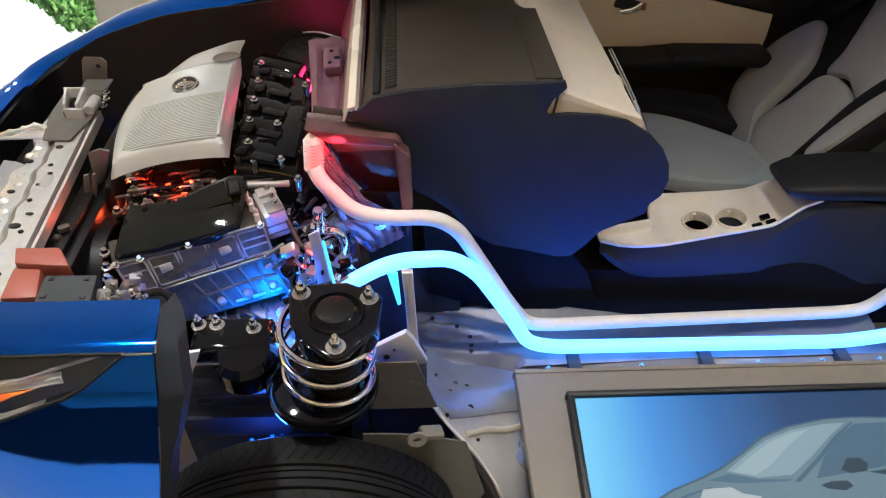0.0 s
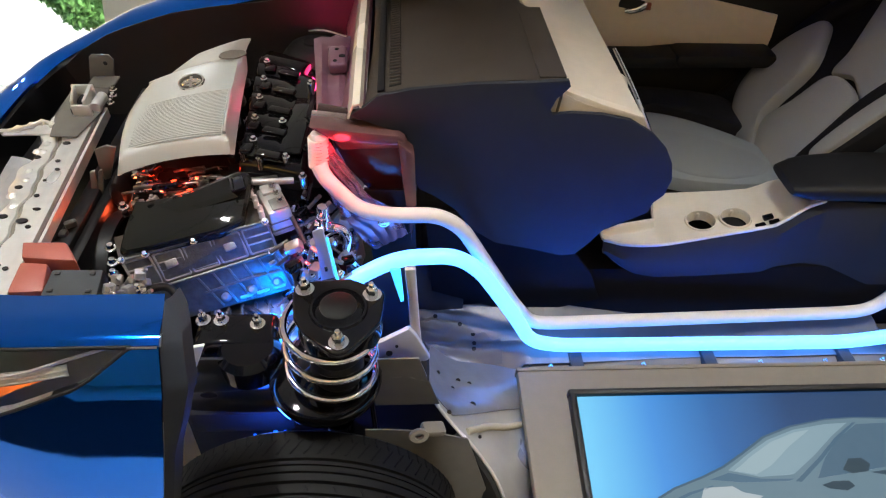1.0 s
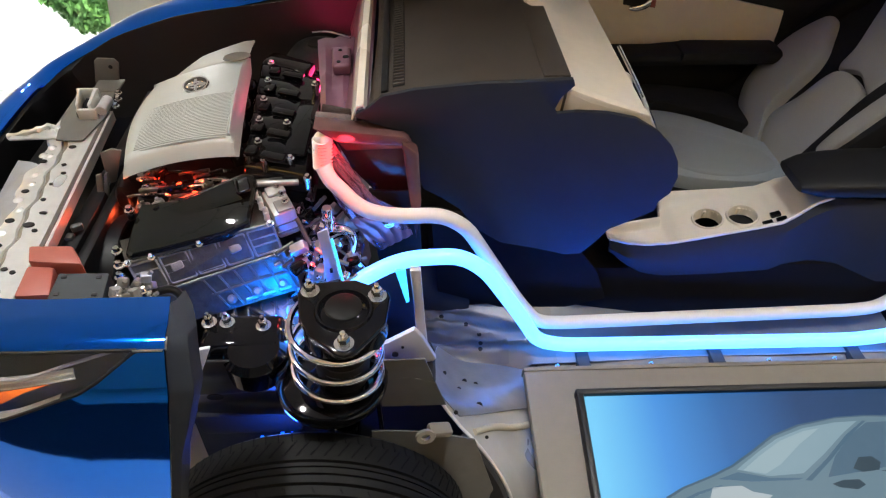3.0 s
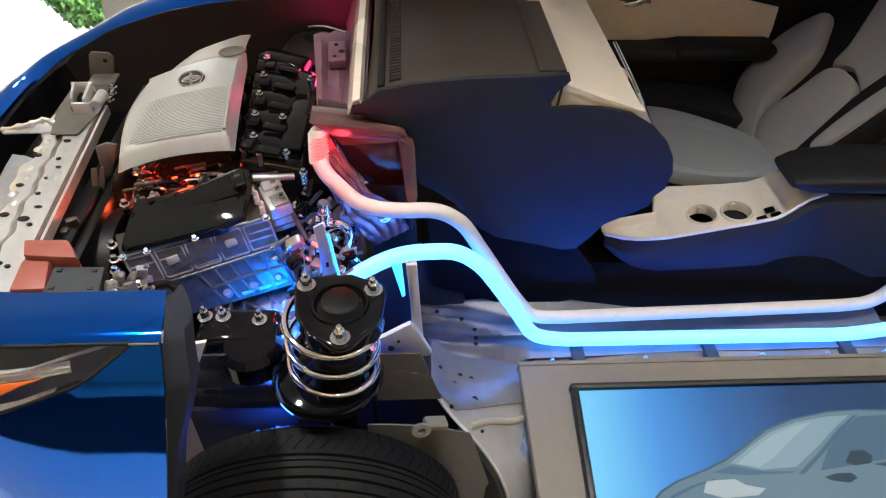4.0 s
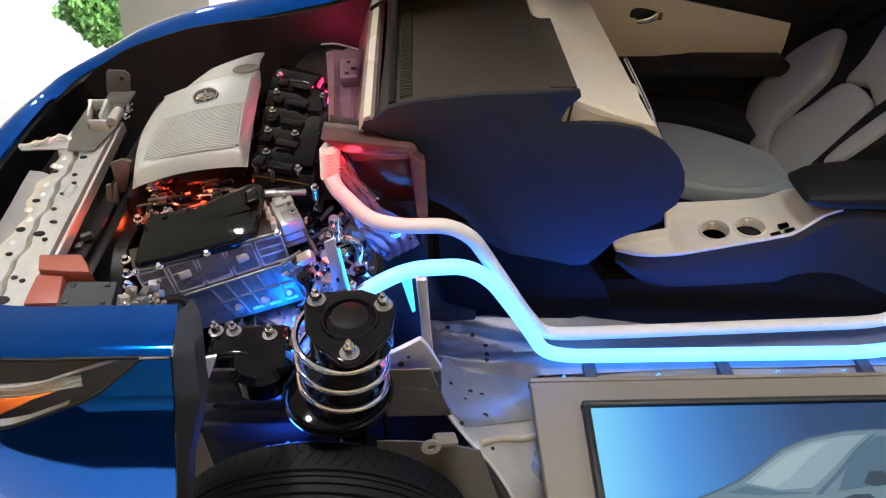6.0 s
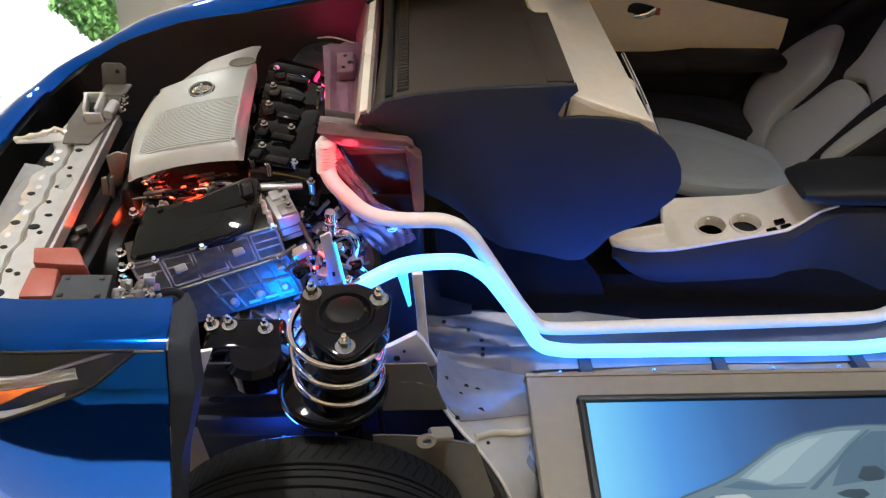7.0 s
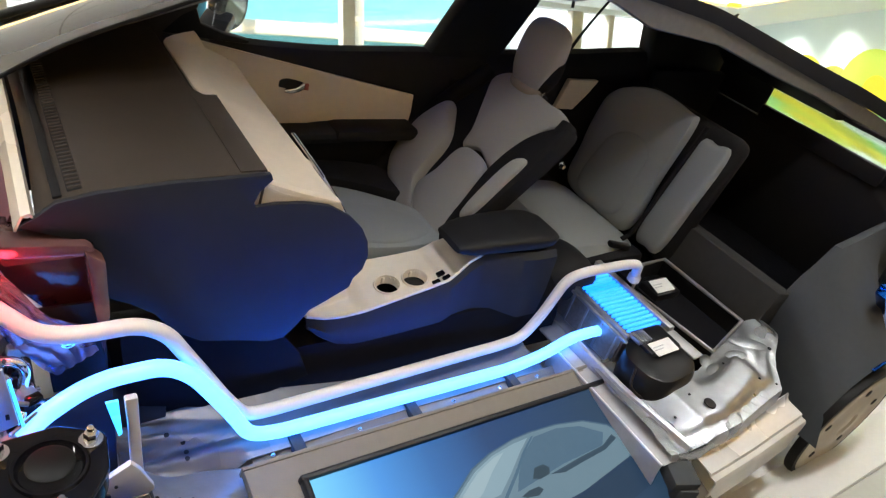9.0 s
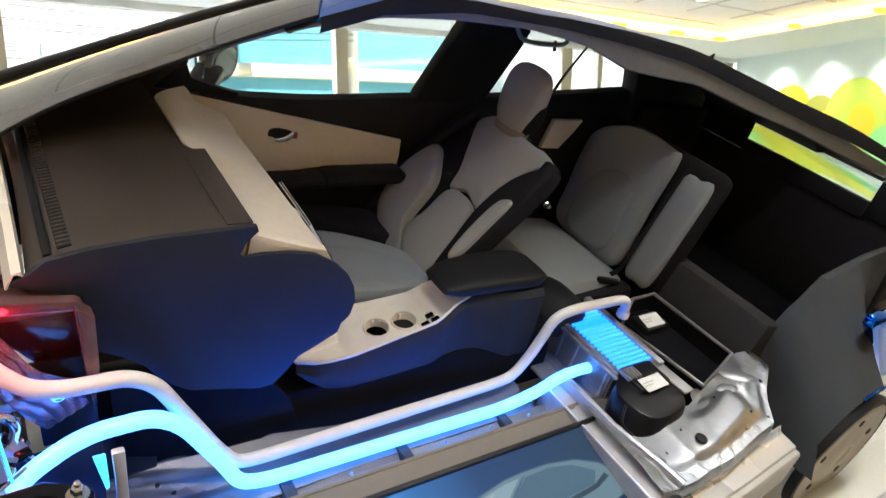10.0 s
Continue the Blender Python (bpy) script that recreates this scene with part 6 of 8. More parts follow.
# lower arm, cross member and the dark front wheelhouse
part("wheelhouse_plate", sheet([[(-0.225 - 0.075 * w + (0.135 + 0.068 * w) * u, -0.600 + 0.008 * math.sin(9 * w + 2 * u), 0.715 - 0.165 * w - 0.020 * u * (1 - w) + 0.004 * math.sin(22 * w)) for u in [k / 12 for k in range(13)]] for w in [j / 24 for j in range(25)]], 0.004), shade("dark_pressed_steel", (0.022, 0.022, 0.022), 0.34, vary=0.2, bump=0.1, bump_scale=40), car, "dark pressed plate in the wheel house")
part("plate_hole", lathe([(0, 0), (0.012, 0), (0.012, 0.003), (0, 0.003)], pose(-0.225, -0.607, 0.615, 90, 0, 0) @ Matrix.Diagonal((1.4, 0.7, 1, 1)), 16), M["dark_hole"], car)
part("cross_member", join(rbox((-0.19, -0.52, 0.585), (0.16, 0.12, 0.035), 0.01, rot=(0, 4, 4)), rbox((-0.03, -0.49, 0.54), (0.50, 0.10, 0.09), 0.02), rbox((-0.20, -0.45, 0.42), (0.24, 0.20, 0.08), 0.02)), M["grey_liner"], car, "dark grey cross member")

for k, (x, y, z) in enumerate(((-0.304, -0.478, 0.374), (-0.254, -0.478, 0.369), (-0.156, -0.478, 0.281), (-0.131, -0.478, 0.290), (-0.208, -0.478, 0.264))):
    part("marker_lamp", lathe([(0, 0.005), (0.004, 0.003), (0.005, 0.0)], pose(x, y, z, 70, 0, 0), 10), M["lit_deep"], car, "tiny blue lamp" if k == 0 else "")
# ---- cut sill, foot of the pillar and the wheel arch (car axes) ----
M["lilac_steel"] = shade("pale_steel", (0.62, 0.60, 0.64), 0.42, 0.35, vary=0.08, bump=0.15, bump_scale=60)
post = part("bulkhead_post", prism([(0.168, 0.857), (0.189, 0.857), (0.190, 0.84), (0.198, 0.70), (0.204, 0.62), (0.222, 0.592), (0.215, 0.583), (0.174, 0.573), (0.179, 0.67), (0.174, 0.78)], -0.508, -0.494, "y", 0.003), M["lilac_steel"], car, "pale steel bulkhead edge")
foot = part("post_foot", prism([(0.045, 0.645), (0.119, 0.668), (0.175, 0.707), (0.192, 0.682), (0.217, 0.622), (0.201, 0.600), (0.150, 0.600), (0.075, 0.600)], -0.525, -0.512, "y", 0.003), M["lilac_steel"], post)
part("hole", lathe([(0, 0), (0.007, 0), (0.007, 0.003), (0, 0.003)], pose(0.134, -0.5255, 0.634, 90, 0, 0), 14), M["dark_hole"], post)
part("hole", lathe([(0, 0), (0.003, 0), (0.003, 0.003), (0, 0.003)], pose(0.150, -0.5255, 0.656, 90, 0, 0), 10), M["dark_hole"], post)
part("post_strip", prism([(0.140, 0.85), (0.160, 0.85), (0.166, 0.765), (0.160, 0.760)], -0.50, -0.494, "y", 0.001), M["lit_cyan"], car, "cyan glowing lamp strip on the bulkhead")
part("post_back", prism([(0.03, 0.64), (0.19, 0.64), (0.20, 0.34), (0.08, 0.34)], -0.272, -0.264, "y", 0.002), M["board"], car, "dark panel behind the bulkhead edge")
# grey plastic; its reddish base holds some of the red lamps' light
M["smoky"] = shade("red_lit_smoky_plastic", (0.115, 0.055, 0.055), 0.18, vary=0.5, grain=12, bump=0.7, bump_scale=24, coat=0.5)
side = part("bulkhead_side", join(prism([(-0.03, 0.99), (0.16, 0.968), (0.175, 0.955), (0.155, 0.945), (0.02, 0.955)], -0.215, -0.14, "y", 0.004), prism([(0.155, 0.96), (0.192, 0.93), (0.198, 0.80), (0.185, 0.68), (0.170, 0.80)], -0.225, -0.16, "y", 0.006)), M["smoky"], car, "smoky grey plastic edge of the bulkhead, red light in its colour")
# black plate with red light put into its colour
part("bulkhead_hollow", prism([(-0.02, 0.985), (0.165, 0.945), (0.175, 0.76), (0.10, 0.76), (0.04, 0.84)], -0.15, -0.10, "y", 0.004), shade("red_lit_black_plastic", (0.030, 0.013, 0.014), 0.16, vary=0.5, grain=9, bump=1.0, bump_scale=28), car, "black plastic plate of the bulkhead, red light in its colour")
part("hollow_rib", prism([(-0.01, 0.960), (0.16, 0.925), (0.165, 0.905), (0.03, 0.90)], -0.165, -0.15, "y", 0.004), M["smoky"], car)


# pressed steel floor side
rng = random.Random(2)


def press(x, v):
    """Height field of the bare floor: v runs from the tunnel out to the sill."""
    rise = max(0.0, min(1.0, (0.85 - x) / 0.25))
    y = -0.085 - 0.235 * v - rise * (0.060 - 0.050 * v)
    z = 0.350 - 0.012 * v - 0.02 * max(0.0, v - 0.8) * 5 * (1 if x < 0.47 else 0) + rise * 0.054 * (1 - v) ** 1.2
    left = max(0.0, min(1.0, (0.40 - x) / 0.15))
    wave = 0.004 * math.sin(17 * x + 4 * v) * math.sin(6 * v + 1.0) + 0.010 * math.exp(-((x - 0.30) / 0.04) ** 2 - ((v - 0.5) / 0.25) ** 2) - 0.010 * math.exp(-((v - 0.62) / 0.07) ** 2)
    wave += left * (0.005 * math.sin(70 * x + 9 * v) * math.sin(7 * v + 20 * x) + 0.004 * math.sin(38 * v - 30 * x))
    wave *= 0.5 if x > 0.5 else 1.0
    return Vector((x, y, z + wave))


rows = [[press(0.205 + 0.0165 * i, j / 24) for j in range(25)] for i in range(22)]
M["floor_steel"] = shade("bare_floor_steel", (0.20, 0.195, 0.18), 0.42, 0.3, vary=0.22, grain=16, bump=0.08, bump_scale=40)
M["deadener"] = shade("sound_deadener", (0.135, 0.132, 0.126), 0.36, 0.15, vary=0.22, grain=18, bump=0.2, bump_scale=45)
kick = part("kick_panel", sheet(rows, 0.003), shade("bare_panel_steel", (0.185, 0.172, 0.15), 0.38, 0.3, vary=0.25, grain=12, bump=0.1, bump_scale=40), car, "pressed bare steel floor panel with holes")
rows = [[press(0.5515 + 0.03 * i, j / 12) for j in range(13)] for i in range(33)]
part("bare_floor", sheet(rows, 0.003), M["floor_steel"], car, "bare steel floor beside the tunnel")
liner = []
for i in range(38):
    v0 = 0.26 + 0.010 * i + 0.03 * math.sin(0.8 * i)
    liner.append([press(0.210 + 0.0058 * i, v0 + (0.95 - v0) * j / 20) + Vector((0, 0, 0.005)) for j in range(21)])
part("kick_liner", sheet(liner, 0.0015), M["deadener"], kick, "dull grey sound deadening sheet")
part("trim_flap", rbox((0.262, -0.155, 0.46), (0.13, 0.012, 0.17), 0.003, rot=(-12, 0, 0)), M["board"], car, "dark felt flap")
lipc = [(0.199, -0.50, 0.572), (0.221, -0.53, 0.510), (0.240, -0.55, 0.474), (0.277, -0.585, 0.443), (0.314, -0.62, 0.423), (0.351, -0.655, 0.386), (0.371, -0.685, 0.366), (0.385, -0.71, 0.33), (0.394, -0.74, 0.25), (0.40, -0.76, 0.10)]
cv = smooth(lipc, 5)
far_side = smooth([(0.235, -0.315, 0.40), (0.30, -0.32, 0.345), (0.40, -0.33, 0.335), (0.50, -0.36, 0.325), (0.54, -0.42, 0.30), (0.56, -0.48, 0.25), (0.58, -0.54, 0.17), (0.60, -0.60, 0.08), (0.61, -0.64, 0.02), (0.62, -0.68, 0.0)], 5)
low_rows = []
for i, (e_, f_) in enumerate(zip(cv, far_side)):
    a = i / (len(cv) - 1)
    row = []
    for j in range(17):
        s = j / 16
        p_ = e_ * (1 - s) + f_ * s
        sag = -0.018 * math.sin(math.pi * s) * (1 - a)
        w = 0.010 / (1 + math.exp((a - 0.36 - 0.10 * s) * 80)) - 0.008 / (1 + math.exp((a - 0.56) * 80)) + 0.004 * math.exp(-((s - 0.12) / 0.05) ** 2)
        row.append(p_ + Vector((0, -w * 0.4, w + sag)))
    low_rows.append(row)
M["pale_steel"] = shade("pale_galvanised", (0.50, 0.495, 0.48), 0.32, 0.45, vary=0.12, grain=14, bump=0.05, bump_scale=60)
panel_o = part("arch_panel", sheet(low_rows, 0.003), M["pale_steel"], car, "galvanised panel behind the wheel arch")
def on_arch(a, j, out=0.0):
    """A place on the arch panel: a from the top of the lip downwards in rows, j outwards."""
    k = min(int(a), len(low_rows) - 2)
    return low_rows[k][j] * (1 - a + k) + low_rows[k + 1][j] * (a - k) + Vector((0, -0.6, 0.8)) * out


part("deadening_sheet", sheet([[on_arch((12.5 + 0.55 * j) * i / 20, j, 0.006 + 0.0030 * math.sin(0.85 * i + 0.5 * j) * math.sin(1.2 * j + 0.3 * i) + 0.004 * math.exp(-((j - 9) / 1.2) ** 2)) for j in range(1, 17)] for i in range(21)], 0.002), shade("dented_deadener", (0.20, 0.195, 0.185), 0.34, 0.2, vary=0.25, grain=14, bump=0.35, bump_scale=35), panel_o, "grey dented sound deadening sheet")
for a_, j, r_ in ((3.5, 8, 0.005), (7.5, 9, 0.006), (9.5, 9, 0.006)):
    part("hole", lathe([(0, 0), (r_, 0), (r_, 0.003), (0, 0.003)], pose(*on_arch(a_, j, 0.0085), 48, 0, 0), 14), M["dark_hole"], panel_o)
part("sealer_bead", tube([p_ + Vector((0, -0.002, 0.003)) for p_ in smooth([low_rows[17][1], low_rows[18][4], low_rows[20][7], low_rows[21][11], low_rows[21][15]], 5)], 0.0085, 10), M["putty"], panel_o, "beige bead of seam sealer")
part("patch", rbox(low_rows[24][9] + Vector((0, -0.004, 0.004)), (0.026, 0.014, 0.004), 0.001, rot=(50, 0, 0)), M["label"], panel_o)
for i, j, r_ in ((13, 5, 0.008), (12, 1, 0.005), (19, 2, 0.004), (8, 6, 0.005), (10, 9, 0.004)):
    part("hole", lathe([(0, 0), (r_, 0), (r_, 0.003), (0, 0.003)], pose(*(low_rows[i][j] + Vector((0, -0.003, 0.003))), 48, 0, 0), 14), M["dark_hole"], panel_o)
for x, v in ((0.315, 0.45), (0.35, 0.55), (0.352, 0.68), (0.35, 0.78), (0.25, 0.30)):
    q_ = press(x, v)
    part("hole", lathe([(0, 0), (0.006, 0), (0.006, 0.003), (0, 0.003)], pose(*(q_ + Vector((0, 0, 0.004))), 4, 0, 0), 12), M["dark_hole"], kick)
part("arch_lip", tube(cv, 0.0042, 8), M["bright_steel"], car, "bright flange along the wheel arch")
part("arch_flange", sheet([[q_ + Vector((0.0, 0.0, -0.003)), q_ + Vector((-0.012, -0.010, -0.004)), q_ + Vector((-0.030, -0.012, -0.030)), q_ + Vector((-0.050, 0.0, -0.07))] for q_ in cv[16:]], 0.003), M["grey_liner"], car, "dark folded flange inside the wheel arch")
part("arch_liner", sheet([[(0.085 + 0.212 * u + 0.10 * u * w, -0.660 - 0.06 * w, 0.555 - 0.035 * u - 0.010 * u * u - 0.34 * w + 0.01 * math.sin(u * 3)) for u in [k / 10 for k in range(11)]] for w in [j / 10 for j in range(11)]], 0.004), M["warm_grey"], car, "dull grey wheel arch liner")
part("arch_shelf", sheet([[(0.088 + 0.107 * u + 0.045 * u * w, -0.57 - 0.012 * w, 0.668 - 0.140 * w - 0.012 * math.exp(-((w - 0.30 - 0.5 * (u - 0.5) ** 2) / 0.04) ** 2)) for u in [k / 10 for k in range(11)]] for w in [j / 24 for j in range(25)]], 0.004), M["warm_grey"], car, "dull grey pressed panel behind the strut")
part("shelf_hole", lathe([(0, 0), (0.008, 0), (0.008, 0.003), (0, 0.003)], pose(0.112, -0.5765, 0.640, 86, 0, 0), 14), M["dark_hole"], car)
eye_l = part("tie_eye", lathe([(0.009, -0.006), (0.019, -0.006), (0.021, 0.0), (0.019, 0.006), (0.009, 0.006), (0.009, -0.006)], pose(0.193, -0.690, 0.578, 58, 0, 10) @ Matrix.Diagonal((1.0, 0.7, 0.9, 1)), 22), M["taupe"], car, "oval tie-down eye")
part("arm", rbox((0.222, -0.672, 0.572), (0.05, 0.03, 0.018), 0.006, rot=(0, 20, 15)), M["taupe"], eye_l)

# sill rails under the tubes
rail_p = part("sill_rail", sheet([[(x, -0.315, 0.335 + 0.004 * math.sin(9 * x)), (x, -0.335, 0.325), (x, -0.36, 0.33), (x, -0.385, 0.30 + 0.006 * math.sin(15 * x)), (x, -0.43, 0.295), (x, -0.44, 0.25)] for x in [0.50 + 0.04 * k for k in range(29)]], 0.004), M["floor_steel"], car, "pressed steel floor rail")
for x in (0.62, 0.98, 1.36):
    part("clip", rbox((x, -0.345, 0.335), (0.035, 0.10, 0.03), 0.004), M["board_grey"], rail_p)
part("sill_hook", join(rbox((1.24, -0.40, 0.315), (0.075, 0.03, 0.035), 0.006), rbox((1.24, -0.41, 0.34), (0.03, 0.02, 0.03), 0.004)), M["dark_metal"], rail_p)
for k in range(13):
    part("bead", rbox((0.98 + 0.022 * k, -0.415, 0.302), (0.010, 0.012, 0.006), 0.002), M["steel"], rail_p)
for x in (0.55, 0.80, 1.12, 1.30, 1.46):
    part("bolt", bolt((x, -0.34, 0.338), 0.004, 0.007), M["bolt"], rail_p)
# the two exhibit tubes
up_line = [(-0.017, -0.212, 0.895), (-0.004, -0.225, 0.868), (0.065, -0.25, 0.800), (0.135, -0.25, 0.782), (0.245, -0.25, 0.782), (0.300, -0.25, 0.745), (0.445, -0.25, 0.490), (0.500, -0.25, 0.412), (0.570, -0.25, 0.408), (1.385, -0.215, 0.392), (1.475, -0.205, 0.392), (1.535, -0.20, 0.475), (1.585, -0.20, 0.625), (1.68, -0.20, 0.640), (1.90, -0.195, 0.632), (1.965, -0.19, 0.615), (1.975, -0.19, 0.55)]
tb = thing("air_duct_tube", "white display tube running from engine to battery", "tube", (0.9, -0.24, 0.39))
part("hose", tube(fillet(up_line, 0.045, 8), 0.0178, 20), M["white_tube"], tb)
part("end_plug", lathe([(0.021, -0.02), (0.024, -0.016), (0.024, 0.004), (0.018, 0.010), (0, 0.010)], pose(1.975, -0.19, 0.545, 180, 0, 0), 24), M["white_tube"], tb)
lo_line = [(-0.005, -0.40, 0.655), (0.045, -0.34, 0.665), (0.150, -0.305, 0.702), (0.285, -0.30, 0.702), (0.345, -0.30, 0.655), (0.440, -0.30, 0.500), (0.495, -0.30, 0.395), (0.570, -0.30, 0.376), (1.36, -0.30, 0.368), (1.50, -0.30, 0.392), (1.60, -0.30, 0.440), (1.68, -0.305, 0.452), (1.76, -0.31, 0.452)]
tb = thing("power_cable_tube", "cyan glowing display tube running from inverter to battery", "tube", (0.9, -0.30, 0.37))
part("hose", tube(fillet(lo_line, 0.055, 8), 0.0185, 20), M["lit_tube"], tb)
part("end_plug", lathe([(0.0205, 0.0), (0.025, 0.004), (0.025, 0.02), (0.021, 0.024), (0, 0.024)], pose(1.742, -0.309, 0.452, 0, 90, 0), 24), M["steel"], tb, "bright end collar")
part("end_plug", lathe([(0.0205, 0.0), (0.025, 0.004), (0.025, 0.02), (0.021, 0.024), (0, 0.024)], pose(0.006, -0.386, 0.655, 0, -80, -50), 24), M["steel_matt"], tb)
# ---- cabin (car axes) ----
dash = thing("dashboard", "brown and cream dashboard cut open with a charcoal face", "dashboard", (0.4, 0.2, 0.62))
face = [(0.057, 1.005), (0.091, 1.027), (0.116, 1.050), (0.185, 1.065), (0.312, 1.078), (0.417, 1.081), (0.510, 1.087), (0.515, 1.072), (0.490, 1.045), (0.480, 1.018), (0.486, 1.007), (0.530, 1.011), (0.596, 1.007), (0.661, 0.993), (0.719, 0.958), (0.757, 0.920), (0.780, 0.880), (0.791, 0.835), (0.784, 0.790), (0.762, 0.766), (0.757, 0.738), (0.700, 0.705), (0.657, 0.682), (0.630, 0.640), (0.599, 0.603), (0.560, 0.600), (0.495, 0.620), (0.392, 0.645), (0.330, 0.69), (0.290, 0.750), (0.240, 0.790), (0.203, 0.812), (0.184, 0.869), (0.175, 0.957), (0.10, 0.985)]
part("cut_face", prism(face, -0.192, -0.180, "y", 0.0015), M["board"], dash, "flat charcoal board on the cut dashboard")
low = [(0.22, 0.72), (0.33, 0.69), (0.60, 0.60), (0.66, 0.52), (0.70, 0.42), (0.50, 0.36), (0.24, 0.46)]
part("lower_face", prism(low, -0.176, -0.166, "y", 0.002), M["carpet"], dash, "black lower dash trim")
ys = [-0.178 + 0.0445 * k for k in range(20)]
rows = []
for y in ys:
    f = (y + 0.178) / 0.845
    s = 0.012 * math.sin(math.pi * f)
    n_ = 0.030 * min(1.0, max(0.0, (y - 0.18) / 0.02))
    rows.append([(0.085 + s, y, 1.010), (0.10 + s, y, 1.035), (0.135 + s, y, 1.052), (0.185, y, 1.064), (0.25, y, 1.070), (0.312, y, 1.077), (0.400, y, 1.080 + 0.004 * f), (0.490 - 0.01 * f - n_, y, 1.083 + 0.006 * f), (0.508 - 0.02 * f - n_, y, 1.076), (0.505 - 0.02 * f - n_, y, 1.05), (0.50 - n_, y, 1.00)])
topp = part("dash_top", sheet(rows, 0.006), M["dash_brown"], dash, "dark brown grained dash top")
part("hood", sheet([[(0.452 + 0.014 * j, -0.172 + 0.0225 * k, 1.0855 + 0.006 * math.sin(math.pi * j / 4) * math.sin(math.pi * k / 16)) for j in range(5)] for k in range(17)], 0.004), M["dash_brown"], dash, "raised rear edge of the dash top")
part("dash_groove", rbox((0.122, 0.18, 1.0495), (0.016, 0.70, 0.006), 0.002, rot=(0, -14, 0)), M["black_plastic"], dash, "dark groove along the windscreen")
vent = part("defroster_vent", rbox((0.152, 0.16, 1.0565), (0.026, 0.64, 0.006), 0.002, rot=(0, -12, 0)), M["dark_hole"], dash)
for k in range(46):
    part("slat", rbox((0.152, -0.155 + 0.0138 * k, 1.0605), (0.024, 0.005, 0.004), 0.001, rot=(0, -12, 0)), M["dash_brown"], vent)
rows = []
for y in [-0.178 + 0.0223 * k for k in range(36)]:
    f = (y + 0.178) / 0.845
    e = max(0.0, f - 0.75) / 0.25
    g_ = max(0.0, (y - 0.50) / 0.10)
    x0 = 0.495 - 0.01 * f - 0.025 * min(1.0, max(0.0, (y - 0.19) / 0.03)) + 0.10 * max(0.0, g_) ** 2
    x0 = min(x0, 0.60)
    h_ = 0.022 * min(1.0, max(0.0, (y - 0.17) / 0.05))
    rows.append([(x0, y, 1.055 + h_ * 1.5), (max(0.515, x0 + 0.01), y, 1.046 + h_ * 1.5), (max(0.55, x0 + 0.02), y, 1.028 + h_ + 0.02 * e), (max(0.60, x0 + 0.03), y, 1.012 + h_ * 0.7 + 0.02 * e), (0.66, y, 1.000 + 0.020 * e), (0.692, y, 0.990 + 0.012 * e), (0.702, y, 0.975 + 0.008 * e), (0.700, y, 0.955), (0.69, y, 0.90), (0.67, y, 0.84)])
part("dash_band", sheet(rows, 0.006), M["cream"], dash, "cream plastic dash band")
part("band_end", prism([(0.498, 1.062), (0.535, 1.047), (0.60, 1.022), (0.695, 0.992), (0.70, 0.95), (0.48, 0.99), (0.478, 1.02), (0.49, 1.045)], -0.1775, -0.150, "y", 0.003), M["cream"], dash, "cream end of the dash band")
part("screen_housing", join(loft([superring((0.655, 0.02 - 0.02 * k, 0.955 - 0.014 * k), (1, 0, -0.18), (0, 0.2, 1), 0.06, 0.045, 3.5, 20) for k in range(10)])), M["cream_gloss"], dash, "cream centre stack housing")
part("chrome_strip", tube(smooth([(0.712, 0.17, 0.985), (0.716, 0.0, 0.972), (0.722, -0.12, 0.950), (0.735, -0.175, 0.915)], 6), 0.005, 8), M["chrome"], dash, "thin chrome strip")
part("glove_box", rbox((0.62, 0.25, 0.80), (0.13, 0.80, 0.26), 0.03, rot=(0, -12, 0)), M["black_soft"], dash, "black glove box")
part("end_cap", loft([superring((0.60, 0.60 + 0.02 * k, 1.0), (1, 0, -0.25), (0.2, 0, 1), 0.10 - 0.03 * k, 0.030 - 0.006 * k, 2.6, 20) for k in range(3)]), M["dash_brown"], dash)

con = thing("center_console", "charcoal centre console with a glossy cream tray", "console", (1.1, 0.0, 0.28))
# tray rim heights follow the sloping console
tz = [(0.70, 0.575), (0.797, 0.569), (0.872, 0.576), (0.944, 0.590), (1.015, 0.605), (1.086, 0.619), (1.145, 0.633), (1.18, 0.655), (1.22, 0.688), (1.262, 0.702)]
near_y = [(0.70, -0.105), (0.75, -0.120), (0.85, -0.125), (1.15, -0.120), (1.20, -0.112), (1.262, -0.105)]
far_y = [(0.70, -0.07), (0.75, -0.04), (0.866, -0.012), (0.874, 0.066), (1.1, 0.072), (1.20, 0.066), (1.262, 0.03)]
far_z = [(0.70, 0.575), (0.866, 0.572), (0.874, 0.590), (0.907, 0.599), (1.09, 0.604), (1.15, 0.612), (1.19, 0.632), (1.22, 0.655), (1.262, 0.70)]
CUPS = [(0.982, -0.046), (1.070, -0.056)]
xs = [0.70 + 0.5625 * k / 72 for k in range(73)]
rows = []
for x in xs:
    a, b, z = lerp_curve(near_y, x), lerp_curve(far_y, x), lerp_curve(tz, x)
    deck = lerp_curve([(0.70, -0.004), (0.73, -0.022), (0.862, -0.024), (0.90, -0.008), (1.09, -0.014), (1.15, -0.018), (1.20, -0.034), (1.262, -0.004)], x)
    wall = lerp_curve(far_z, x) - z
    row = []
    for j in range(45):
        v = j / 44
        y = a + (b - a) * v
        lip_ = min(1.0, v * (b - a) / 0.012)
        up = max(0.0, (v - 0.80) / 0.20)
        up = up * up * (3 - 2 * up)
        row.append((x, y, z + deck * lip_ * (1 - up) + wall * up))
    rows.append(row)
tray_bm = sheet(rows)
